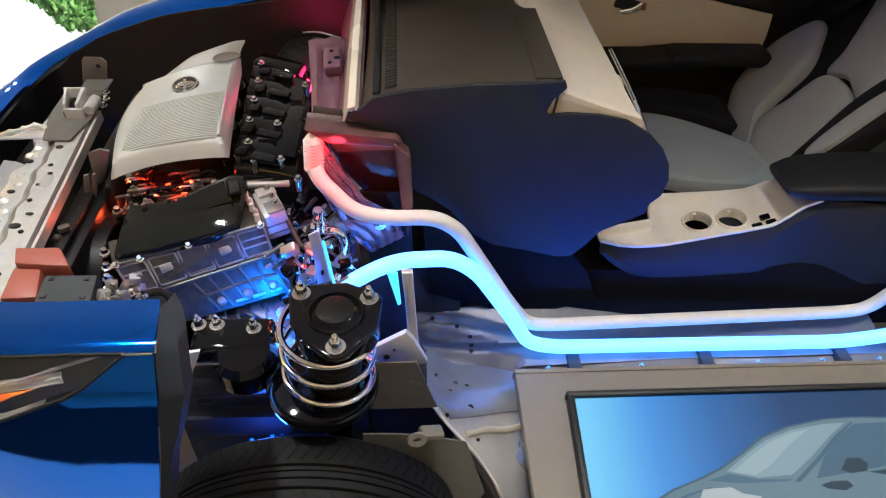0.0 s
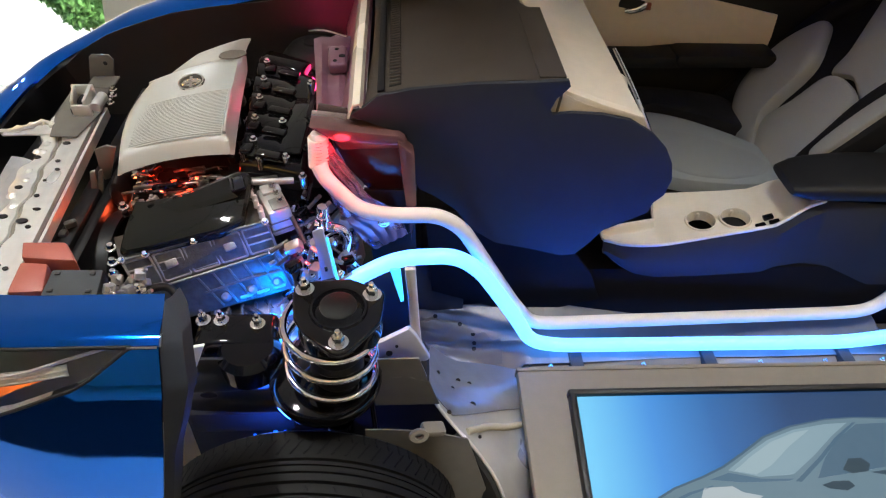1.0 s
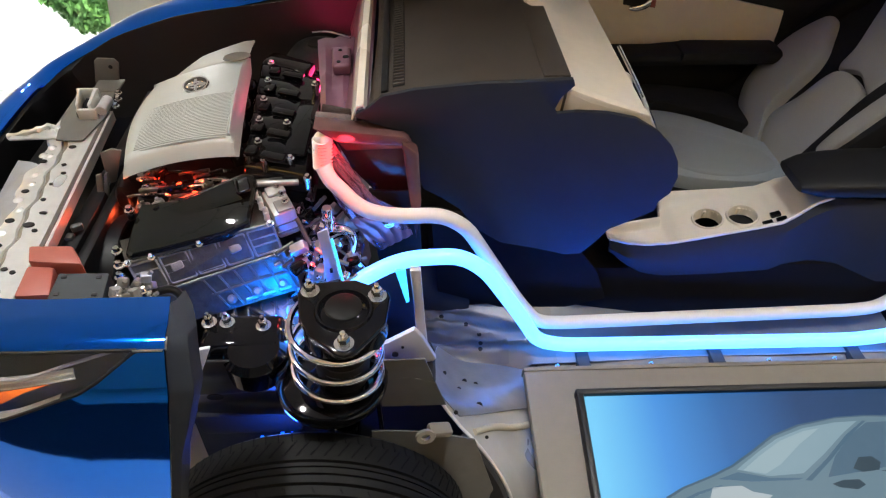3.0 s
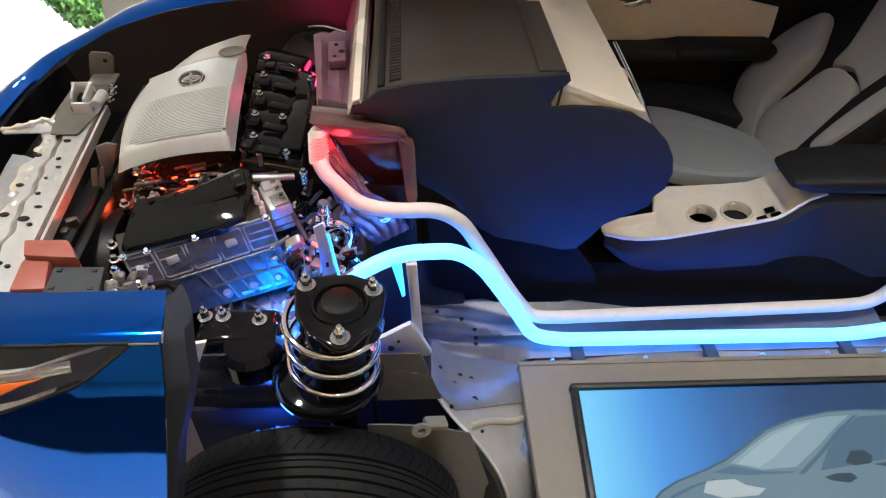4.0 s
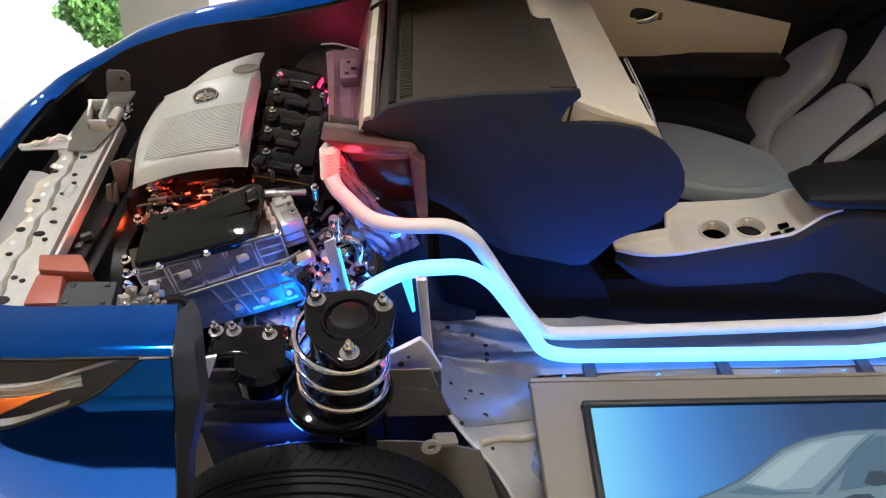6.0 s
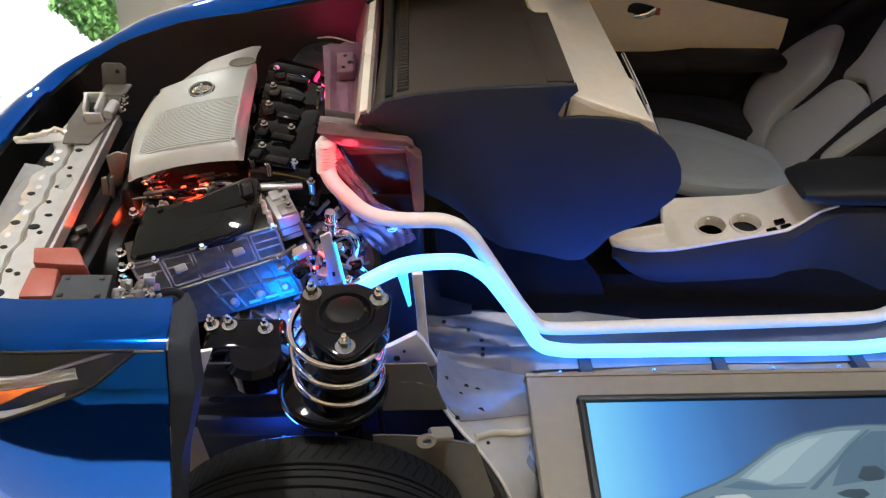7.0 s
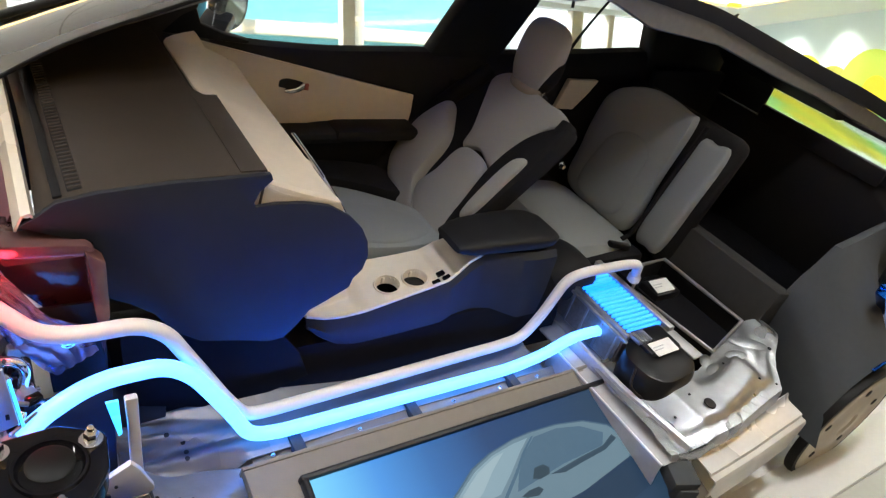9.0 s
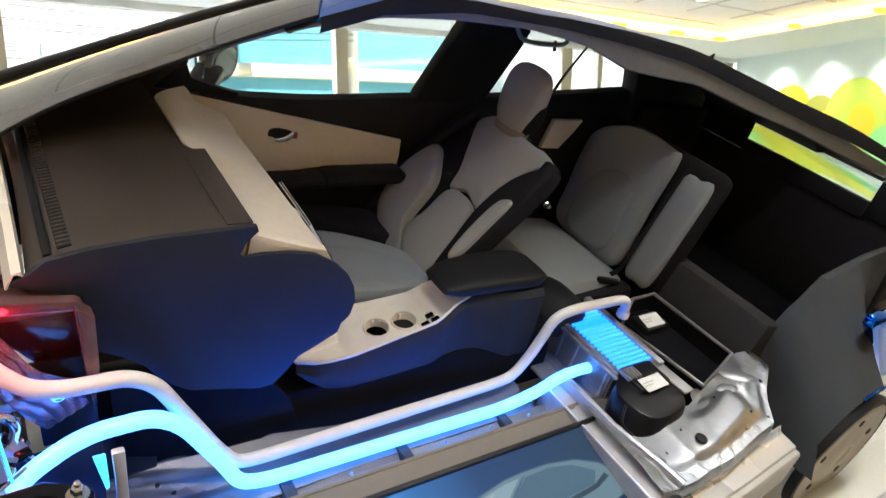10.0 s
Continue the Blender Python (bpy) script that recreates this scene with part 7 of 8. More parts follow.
hit_faces = [f for f in tray_bm.faces if any(math.hypot(f.calc_center_median().x - cx, f.calc_center_median().y - cy) < 0.0365 for cx, cy in CUPS)]
bmesh.ops.delete(tray_bm, geom=hit_faces, context="FACES")
bmesh.ops.solidify(tray_bm, geom=tray_bm.faces[:], thickness=0.004)
tray_o = part("tray", tray_bm, M["cream_gloss"], con, "glossy cream tray with two cup holders", 50)
for cx, cy in CUPS:
    z = lerp_curve(tz, cx) - 0.008
    part("cup_well", lathe([(0.0425, -0.004), (0.041, 0.002), (0.038, 0.0025), (0.0362, -0.001), (0.035, -0.055), (0.034, -0.062), (0, -0.062)], pose(cx, cy, z, 2, -9, 0), 40), M["cream_gloss"], tray_o, "cream cup holder")
    part("cup_base", lathe([(0.0352, 0.0), (0.0357, 0.030), (0.0345, 0.030), (0.033, 0.006), (0.0, 0.006)], pose(cx, cy, z, 2, -9, 0) @ Matrix.Translation((0, 0, -0.060)), 28), M["black_gloss"], tray_o)
    part("cup_grip", rbox((cx + 0.004, cy + 0.033, z - 0.012), (0.010, 0.008, 0.022), 0.003), M["cream_gloss"], tray_o)
for k, (x, y) in enumerate(((1.150, -0.072), (1.122, -0.098), (1.156, -0.098))):
    part("switch", rbox((x, y, lerp_curve(tz, x) - 0.0145), (0.026, 0.016, 0.010), 0.002, rot=(0, -20, 0)), M["black_gloss"], tray_o, "small black switch" if k == 0 else "")
rim = [(x, lerp_curve(near_y, x), lerp_curve(tz, x)) for x in xs]
part("tray_lip", tube(rim, 0.005, 8), M["cream_gloss"], tray_o)
side_rows = []
for k in range(41):
    x = 0.70 + 0.85 * k / 40
    if x < 1.262:
        y, z = lerp_curve(near_y, x), lerp_curve(tz, x) - 0.004
    else:
        y, z = -0.105 - 0.03 * min(1, (x - 1.262) / 0.20), 0.702 + 0.004 * min(1, (x - 1.262) / 0.15)
    base_z = lerp_curve([(0.70, 0.54), (0.80, 0.45), (1.0, 0.38), (1.55, 0.33)], x)
    side_rows.append([(x, y, z), (x, y - 0.018, z - 0.02), (x, y - 0.026, z * 0.6 + base_z * 0.4), (x, y - 0.022, z * 0.25 + base_z * 0.75), (x, y + 0.0, base_z)])
part("side_panel", sheet(side_rows, 0.008), M["board"], con, "charcoal console side")
part("rear_panel", prism([(1.545, 0.685), (1.56, 0.66), (1.50, 0.40), (1.47, 0.33), (1.44, 0.33)], -0.145, 0.12, "y", 0.01), M["black_soft"], con)
part("console_body", rbox((1.28, 0.0, 0.44), (0.5, 0.22, 0.28), 0.02), M["black_soft"], con)
ar = [superring((1.165 + 0.405 * k / 10, -0.044, 0.728 + 0.008 * math.sin(k / 10 * math.pi)), (0, 1, 0), (0, 0, 1), (0.062, 0.078, 0.084, 0.087, 0.090, 0.092, 0.094, 0.095, 0.095, 0.090, 0.070)[k], (0.012, 0.022, 0.026, 0.027, 0.027, 0.027, 0.027, 0.027, 0.026, 0.023, 0.014)[k], 3.6, 28) for k in range(11)]
part("armrest", loft(ar), M["black_soft"], con, "padded black armrest lid")


def soft_panel(corner, thick, puff, nu=14, nv=14, grow=None):
    """A padded cushion over four corners, bulging along its normal."""
    a, b, d, e = (Vector(q_) for q_ in corner)
    nrm = (b - a).cross(e - a).normalized()
    front, back = [], []
    for i in range(nu + 1):
        u = i / nu
        rf = []
        for j in range(nv + 1):
            v = j / nv
            p_ = bilinear(corner, u, v)
            if grow:
                p_ = grow(p_, u, v)
            k = (1 - (2 * u - 1) ** 4) * (1 - (2 * v - 1) ** 4)
            rf.append(p_ + nrm * (thick * min(1, k * 3) ** 0.5 + puff * k))
        front.append(rf)
    bm = sheet(front)
    rim_pts = [front[i][0] for i in range(nu + 1)] + [front[nu][j] for j in range(1, nv + 1)] + [front[i][nv] for i in range(nu - 1, -1, -1)] + [front[0][j] for j in range(nv - 1, 0, -1)]
    ring2 = [p_ - nrm * thick * 0.8 for p_ in rim_pts]
    bm2 = sheet([rim_pts, ring2], closed=True)
    bm2.verts.ensure_lookup_table()
    n = len(rim_pts)
    bm2.faces.new([bm2.verts[n + k] for k in range(n)])
    bm = join(bm, bm2)
    bmesh.ops.remove_doubles(bm, verts=bm.verts[:], dist=1e-5)
    return bm


# far front seat: x forward edge 0.86, back leaning to the rear
seat = thing("front_seat", "pale grey fabric front seat with black side bolsters", "car seat", (1.2, 0.37, 0.28))
part("seat_base", rbox((1.12, 0.37, 0.40), (0.50, 0.44, 0.22), 0.04), M["fabric_black"], seat)


def seat_pt(s, y, push=0.0):
    """A place on the seat cushion: s is the distance from the front axle."""
    return Vector((s, y, 0.588 - 0.085 * (s - 0.86) + push - 0.10 * max(0.0, 0.90 - s) ** 1.0 * 3))


def pad(outline, place, push, puff, n=5):
    """A padded panel with the outline (y, s), laid on a seat by place(s, y, push)."""
    ring = smooth([(p_[0], p_[1], 0) for p_ in outline], n, closed=True)
    c = sum(ring, Vector()) / len(ring)
    rows = []
    for k, h in ((1.0, push - 0.022), (1.0, push), (0.965, push + puff * 0.55), (0.88, push + puff * 0.85), (0.65, push + puff), (0.35, push + puff), (0.08, push + puff)):
        rows.append([place((c + (q_ - c) * k).y, (c + (q_ - c) * k).x, h) for q_ in ring])
    return loft(rows)


part("cushion", pad([(0.10, 0.93), (0.18, 0.855), (0.33, 0.845), (0.43, 0.875), (0.475, 0.95), (0.455, 1.06), (0.40, 1.17), (0.33, 1.27), (0.25, 1.33), (0.13, 1.32), (0.085, 1.14)], seat_pt, 0.030, 0.030), M["fabric_cool"], seat, "pale grey seat cushion")
part("cushion_inset", pad([(0.120, 0.96), (0.20, 0.91), (0.300, 0.905), (0.355, 0.96), (0.335, 1.08), (0.290, 1.18), (0.240, 1.255), (0.150, 1.25), (0.105, 1.12)], seat_pt, 0.054, 0.009), shade("blue_grey_fabric", (0.215, 0.232, 0.240), 0.85, vary=0.08, grain=300, bump=0.5, bump_scale=1500), seat, "blue-grey inset of the seat cushion")
part("cushion_bolster", pad([(0.47, 0.90), (0.55, 0.88), (0.62, 0.93), (0.63, 1.12), (0.60, 1.28), (0.50, 1.32), (0.38, 1.30), (0.44, 1.14), (0.485, 1.0)], seat_pt, 0.034, 0.035), M["fabric_black"], seat, "black outer cushion bolster")



def back_pt(s, y, push=0.0):
    """A place on the reclined seat back: s from 0 (bottom) to 1 (shoulder)."""
    x = 1.275 + 0.40 * s - 0.02 * math.sin(math.pi * s)
    z = 0.56 + 0.455 * s
    return Vector((x - push * 0.75, y, z + push * 0.66))


part("back_shell", loft([[back_pt(s, 0.36 + w * c, -0.055 + 0.055 * d) for c, d in ((-1, 0.6), (-0.9, 1.0), (-0.4, 1.0), (0.4, 1.0), (0.9, 1.0), (1, 0.6), (1, -0.6), (0.8, -1.2), (-0.8, -1.2), (-1, -0.6))] for s, w in ((-0.05, 0.20), (0.1, 0.235), (0.3, 0.25), (0.55, 0.25), (0.75, 0.235), (0.9, 0.205), (1.0, 0.17), (1.04, 0.12))]), M["fabric_black"], seat, "black fabric seat back")


part("back_upper", pad([(0.374, 0.545), (0.405, 0.659), (0.480, 0.832), (0.535, 0.971), (0.490, 1.06), (0.406, 1.055), (0.300, 1.045), (0.235, 1.04), (0.184, 1.045), (0.120, 1.01), (0.163, 0.902), (0.188, 0.758), (0.195, 0.605), (0.206, 0.550), (0.301, 0.590)], back_pt, 0.010, 0.016), M["fabric"], seat, "pale grey upper back panel")
part("back_lower", pad([(0.388, 0.163), (0.374, 0.335), (0.368, 0.525), (0.301, 0.568), (0.207, 0.528), (0.155, 0.30), (0.130, 0.18), (0.152, 0.012), (0.285, 0.005)], back_pt, 0.012, 0.020), M["fabric"], seat, "pale grey lower back panel")
part("bolster", pad([(0.582, 0.70), (0.500, 0.620), (0.430, 0.485), (0.395, 0.183), (0.290, 0.013), (0.360, -0.02), (0.470, 0.02), (0.575, 0.140), (0.622, 0.31), (0.630, 0.54)], back_pt, 0.016, 0.030), M["fabric"], seat, "pale grey outer bolster")
part("bolster", pad([(0.116, 0.24), (0.128, 0.45), (0.124, 0.665), (0.078, 0.70), (0.070, 0.55), (0.076, 0.29)], back_pt, 0.050, 0.012), M["fabric"], seat, "pale grey inner bolster panel")
part("inner_bolster", pad([(0.14, 0.06), (0.165, 0.30), (0.19, 0.55), (0.185, 0.76), (0.155, 0.90), (0.09, 1.0), (0.055, 0.93), (0.045, 0.70), (0.05, 0.35), (0.08, 0.05)], back_pt, 0.006, 0.042), M["fabric_black"], seat, "black inner side bolster")
part("bolster_edge", tube(smooth([back_pt(s, 0.085 + 0.09 * max(0, s - 0.75), 0.01) for s in (-0.05, 0.2, 0.45, 0.7, 0.9, 1.0)], 5), 0.035, 14), M["fabric_black"], seat)
part("bolster_edge", tube(smooth([back_pt(s, 0.615 - 0.12 * max(0, s - 0.7), 0.01) for s in (-0.05, 0.2, 0.45, 0.7, 0.9, 1.0)], 5), 0.032, 14), M["fabric_black"], seat)
hr = [superring((1.694 + 0.03 * k / 8, 0.393, 1.040 + 0.240 * k / 8), (0, 1, 0), (1, 0, 0.1), w_, d_, 2.5, 28) for k, w_, d_ in ((0, 0.070, 0.030), (1, 0.084, 0.046), (2, 0.094, 0.054), (3, 0.101, 0.057), (4, 0.105, 0.057), (5, 0.106, 0.054), (6, 0.104, 0.050), (7, 0.096, 0.042), (7.6, 0.080, 0.032), (7.9, 0.058, 0.022), (8.05, 0.028, 0.010))]
head = part("headrest", loft(hr), M["fabric"], seat, "pale grey padded headrest")
part("headrest_side", loft([superring((1.706 + 0.03 * k / 8, 0.384, 1.040 + 0.240 * k / 8), (0, 1, 0), (1, 0, 0.1), (0.072, 0.086, 0.095, 0.100, 0.098, 0.080)[k], (0.034, 0.048, 0.054, 0.054, 0.048, 0.030)[k], 2.4, 28) for k in range(6)]), M["fabric_black"], head, "black rear side of the headrest")
part("headrest_collar", loft([superring((1.688 + 0.004 * k, 0.393, 1.030 + 0.012 * k), (0, 1, 0), (1, 0, 0.1), (0.074, 0.082, 0.084, 0.078)[k], (0.036, 0.044, 0.047, 0.043)[k], 2.4, 28) for k in range(4)]), M["taupe"], head, "brownish band round the foot of the headrest")
# black body for the shaded strip between headrest and seat back
part("neck_shade", loft([superring((1.672 + 0.012 * k, 0.375, 1.010 + 0.012 * k), (0, 1, -0.06), (1, 0, 0.1), 0.120 - 0.012 * k, 0.040 - 0.006 * k, 2.6, 20) for k in range(3)]), M["fabric_black"], seat, "black strip in place of the shade under the headrest")
for y in (0.31, 0.42):
    part("headrest_bar", rod((1.70, y, 0.985), (1.705, y, 1.09), 0.006, 10), M["chrome"], head)
part("lever", join(lathe([(0, 0.012), (0.008, 0.012), (0.010, 0.0), (0.014, -0.004)], pose(1.69, 0.095, 0.88, 90, 0, 0), 16)), M["bolt"], seat)

# rear seat
rear = thing("rear_bench", "grey fabric rear bench with black seat belts", "car seat", (2.2, 0.3, 0.30))
part("bench_base", rbox((2.07, 0.33, 0.40), (0.46, 0.66, 0.16), 0.03), M["fabric_black"], rear)
part("bench", soft_panel([(1.83, 0.02, 0.475), (2.31, 0.02, 0.43), (2.31, 0.62, 0.43), (1.83, 0.62, 0.475)], 0.04, 0.035), M["fabric_cool"], rear, "grey bench cushion")
part("bench_pad", soft_panel([(1.90, 0.14, 0.515), (2.28, 0.14, 0.475), (2.28, 0.52, 0.475), (1.90, 0.52, 0.515)], 0.012, 0.012), M["fabric_cool"], rear)


def rear_pt(s, y, push=0.0):
    return Vector((2.31 + 0.16 * s - push * 0.95, y, 0.44 + 0.60 * s + push * 0.25))


part("back_shell", join(rbox((2.48, 0.292, 0.72), (0.12, 0.68, 0.60), 0.05, 3, rot=(0, 15, 0))), M["fabric_black"], rear, "black rear seat back")
part("back_panel", pad([(0.546, 0.10), (0.585, 0.36), (0.607, 0.60), (0.600, 0.80), (0.520, 0.915), (0.379, 0.990), (0.20, 0.975), (0.152, 0.93), (0.145, 0.55), (0.142, 0.10), (0.311, 0.06)], rear_pt, 0.03, 0.03), M["fabric_cool"], rear, "grey rear back cushion")
part("back_inset", pad([(0.47, 0.12), (0.48, 0.45), (0.43, 0.62), (0.33, 0.68), (0.24, 0.62), (0.22, 0.45), (0.22, 0.12)], rear_pt, 0.052, 0.016), M["fabric_cool"], rear)
part("centre_panel", pad([(0.083, 0.86), (0.02, 0.885), (-0.046, 0.88), (-0.05, 0.50), (-0.04, 0.12), (0.02, 0.09), (0.085, 0.12), (0.088, 0.5)], rear_pt, 0.03, 0.02, 4), M["fabric_cool"], rear, "narrow grey centre back panel")
part("belt", tube(smooth([rear_pt(0.95, 0.085, 0.05), rear_pt(0.6, 0.085, 0.06), rear_pt(0.15, 0.09, 0.065), (2.22, 0.09, 0.50)], 5), 0.011, 8), M["fabric_black"], rear, "black seat belt")
part("buckle", rbox((2.16, 0.05, 0.505), (0.11, 0.03, 0.025), 0.008, rot=(0, 8, -12)), M["black_plastic"], rear, "black belt buckle")
part("side_cover", loft([superring((1.66 + 0.035 * k, -0.02, 0.50), (0, 1, 0), (0, 0, 1), (0.08, 0.12, 0.135, 0.14, 0.135, 0.12)[k], (0.04, 0.07, 0.085, 0.09, 0.085, 0.07)[k], 2.6, 24) for k in range(6)]), M["black_soft"], rear, "rounded black bench end")
# ---- battery, rear floor and the information screen (car axes) ----
bat = thing("battery_pack", "hybrid battery pack with a blue glowing top", "battery", (1.83, -0.25, 0.36))
bx0, bx1, by0, by1, bz = 1.735, 1.925, -0.405, -0.07, 0.515
part("case", rbox(((bx0 + bx1) / 2, (by0 + by1) / 2, 0.435), (bx1 - bx0 + 0.01, by1 - by0 + 0.01, 0.15), 0.004), M["steel"], bat, "steel battery case")
part("cell_bed", rbox(((bx0 + bx1) / 2, (by0 + by1) / 2, bz - 0.003), (bx1 - bx0 - 0.012, by1 - by0 - 0.012, 0.006), 0.001), M["black_plastic"], bat)
for k in range(17):
    part("cell_slat", rbox(((bx0 + bx1) / 2 + 0.004, by0 + 0.012 + (by1 - by0 - 0.024) * k / 16, bz + 0.004), (bx1 - bx0 - 0.02, 0.0125, 0.012), 0.003), M["lit_blue"], bat, "blue glowing slat" if k == 0 else "")
part("front_frame", rbox((bx0 - 0.006, (by0 + by1) / 2, bz), (0.016, by1 - by0 + 0.03, 0.02), 0.003), M["steel"], bat)
part("rear_frame", rbox((bx1 + 0.012, (by0 + by1) / 2, bz + 0.004), (0.03, by1 - by0 + 0.06, 0.02), 0.004), M["steel"], bat)
for k in range(5):
    part("front_slat", rbox((bx0 - 0.012, by0 + 0.02 + 0.075 * k, 0.44), (0.008, 0.010, 0.13), 0.002), M["steel"], bat)
part("front_plate", rbox((bx0 - 0.010, (by0 + by1) / 2, 0.44), (0.006, by1 - by0, 0.12), 0.002), M["alu"], bat)
part("front_rail", join(rbox((bx0 - 0.018, (by0 + by1) / 2, 0.505), (0.012, by1 - by0 + 0.05, 0.012), 0.003), rbox((bx0 - 0.03, (by0 + by1) / 2 - 0.02, 0.37), (0.04, by1 - by0 + 0.10, 0.012), 0.003)), M["steel"], bat)
blow = thing("battery_blower", "black cooling blower beside the battery", "blower", (1.86, -0.5, 0.36))
part("scroll", loft([superring((1.778 + 0.003 * k, -0.538 + 0.004 * k, (0.370, 0.400, 0.430, 0.460, 0.486, 0.503, 0.512)[k]), (1, 0.1, 0), (-0.1, 1, 0), (0.122, 0.128, 0.130, 0.130, 0.128, 0.122, 0.100)[k], (0.096, 0.102, 0.104, 0.104, 0.102, 0.096, 0.074)[k], 2.9, 36) for k in range(7)]), M["black_plastic"], blow, "rounded black blower housing")
part("neck", rbox((1.825, -0.455, 0.498), (0.16, 0.12, 0.055), 0.015), M["black_plastic"], blow)
for k in range(5):
    part("fin", rbox((1.735 + 0.014 * k, -0.437, 0.528), (0.007, 0.05, 0.016), 0.002), M["steel"], blow)
part("lead", tube(smooth([(1.71, -0.50, 0.50), (1.66, -0.53, 0.49), (1.63, -0.56, 0.46), (1.65, -0.60, 0.44)], 5), 0.005, 8), M["black_plastic"], blow)


def sticker(parent, m, w, h):
    part("label", moved(rbox((0, 0, 0), (w, h, 0.0015), 0), m), M["label"], parent, "white printed label")
    for k, (f, q_) in enumerate(((0.5, 0.12), (0.4, -0.08))):
        part("print_bar", moved(rbox((-w * (0.9 - f) / 2, h * q_, 0.0012), (w * f, h * 0.06, 0.0008), 0), m), M["steel_matt"], parent)


sticker(blow, pose(1.812, -0.500, 0.530, 6, 0, 2), 0.110, 0.055)
tray2 = thing("rear_tray", "black storage tray with a steel rim in the rear floor", "tray", (2.15, -0.3, 0.33))
well = [(2.190, -0.072), (2.335, -0.066), (2.345, -0.466), (2.050, -0.552), (2.000, -0.19)]
part("label_shelf", rbox((2.235, -0.165, 0.40), (0.15, 0.10, 0.09), 0.012), M["black_plastic"], tray2)
part("well", join(sheet([[(x, y, z) for x, y in well] for z in (0.36, 0.42, 0.487)], 0.004, closed=True), prism(well, 0.352, 0.360, "z")), M["black_plastic"], tray2, "black tray well")
part("rim", tube([(x, y, 0.490) for x, y in well + well[:1]], 0.008, 8), M["steel"], tray2, "steel rim")
part("moulding", lathe([(0, 0.05), (0.03, 0.045), (0.045, 0.02), (0.05, 0)], pose(2.20, -0.40, 0.36), 20), M["black_plastic"], tray2)
part("moulding", lathe([(0, 0.03), (0.02, 0.028), (0.03, 0)], pose(2.19, -0.28, 0.36), 18), M["black_plastic"], tray2)
sticker(tray2, pose(2.228, -0.170, 0.452, 12, 0, 0), 0.110, 0.062)

# rear floor pressing


IN_Y = [(1.60, -0.42), (1.72, -0.56), (1.93, -0.590), (2.03, -0.560), (2.37, -0.462), (2.45, -0.50)]
OUT_Y = [(1.60, -0.79), (1.72, -0.812), (1.90, -0.806), (2.10, -0.774), (2.21, -0.760), (2.32, -0.655), (2.45, -0.560)]


def soft(d, k):
    """A soft step from 0 to 1 as d passes zero."""
    return 0.5 + 0.5 * math.tanh(d * k)


def rear_sheet(u, v):
    x = 1.60 + 0.85 * u
    a, b = lerp_curve(IN_Y, x), lerp_curve(OUT_Y, x)
    y = a + (b - a) * v
    z = 0.425 + 0.045 * min(1.0, max(0.0, (x - 1.66) / 0.10))
    flat_ = soft(x - 1.885, 80) * soft(2.165 - x, 80) * soft(v - 0.22, 17) * soft(0.74 - 0.5 * max(0.0, x - 2.02) - v, 17)
    z += 0.010 * flat_ + 0.006 * soft(1.0 - (x - 2.26) ** 2 / 0.0022 - (v - 0.36) ** 2 / 0.03, 2.0)
    z += 0.030 * math.exp(-((x - 2.42) / 0.05) ** 2)
    z -= 0.010 / (1 + math.exp(-(v - 0.80) * 50)) * (1 if x < 2.3 else 0.3)
    return Vector((x, y, z))


rear_rows = [[rear_sheet(i / 72, j / 24) for j in range(25)] + [rear_sheet(i / 72, 1.0) + Vector((0.0, -0.006, -0.012)), rear_sheet(i / 72, 1.0) + Vector((0.0, -0.010, -0.055))] for i in range(73)]
M["rear_steel"] = shade("pressed_rear_steel", (0.36, 0.37, 0.38), 0.30, 0.9, vary=0.14, grain=25, bump=0.05, bump_scale=30)
part("rear_floor", sheet(rear_rows, 0.003), M["rear_steel"], car, "pressed galvanised rear floor")
part("battery_tray", rbox((1.80, -0.25, 0.365), (0.40, 0.40, 0.010), 0.004), M["steel"], car)
part("tray_flange", rbox((1.972, -0.37, 0.478), (0.055, 0.36, 0.010), 0.004, rot=(0, 0, 3)), M["steel"], car)
part("big_hole", lathe([(0, 0), (0.020, 0), (0.020, 0.004), (0, 0.004)], pose(1.838, -0.715, 0.4735, 4, 0, 0), 24), M["dark_hole"], car)
def on_rear(x, y, out=0.0):
    """A place on the rear floor sheet."""
    a, b = lerp_curve(IN_Y, x), lerp_curve(OUT_Y, x)
    return rear_sheet((x - 1.60) / 0.85, min(1.0, max(0.0, (y - a) / (b - a)))) + Vector((0, 0, out))


for k in range(6):
    p_ = on_rear(1.77 + 0.067 * k, lerp_curve(OUT_Y, 1.77 + 0.067 * k) + 0.032)
    part("pressing", moved(lathe([(0, 0.0008), (0.008, 0.0007), (0.016, 0.0004), (0.024, 0.0001), (0.026, -0.0006)], Matrix.Diagonal((0.8, 1.2, 1, 1)), 16), pose(*p_, 0, 0, 8)), M["rear_steel"], car)
for x, y, sx, sy, a_ in ((1.996, -0.612, 1.7, 0.9, 20), (2.008, -0.566, 1.5, 0.8, 30), (2.273, -0.555, 3.0, 1.1, -30), (2.16, -0.585, 1.8, 0.8, -10)):
    part("pressing", moved(lathe([(0, 0.0022), (0.010, 0.0019), (0.018, 0.0010), (0.026, 0.0001), (0.028, -0.0008)], Matrix.Diagonal((sx, sy, 1, 1)), 18), pose(*on_rear(x, y), 0, 0, a_)), M["rear_steel"], car)
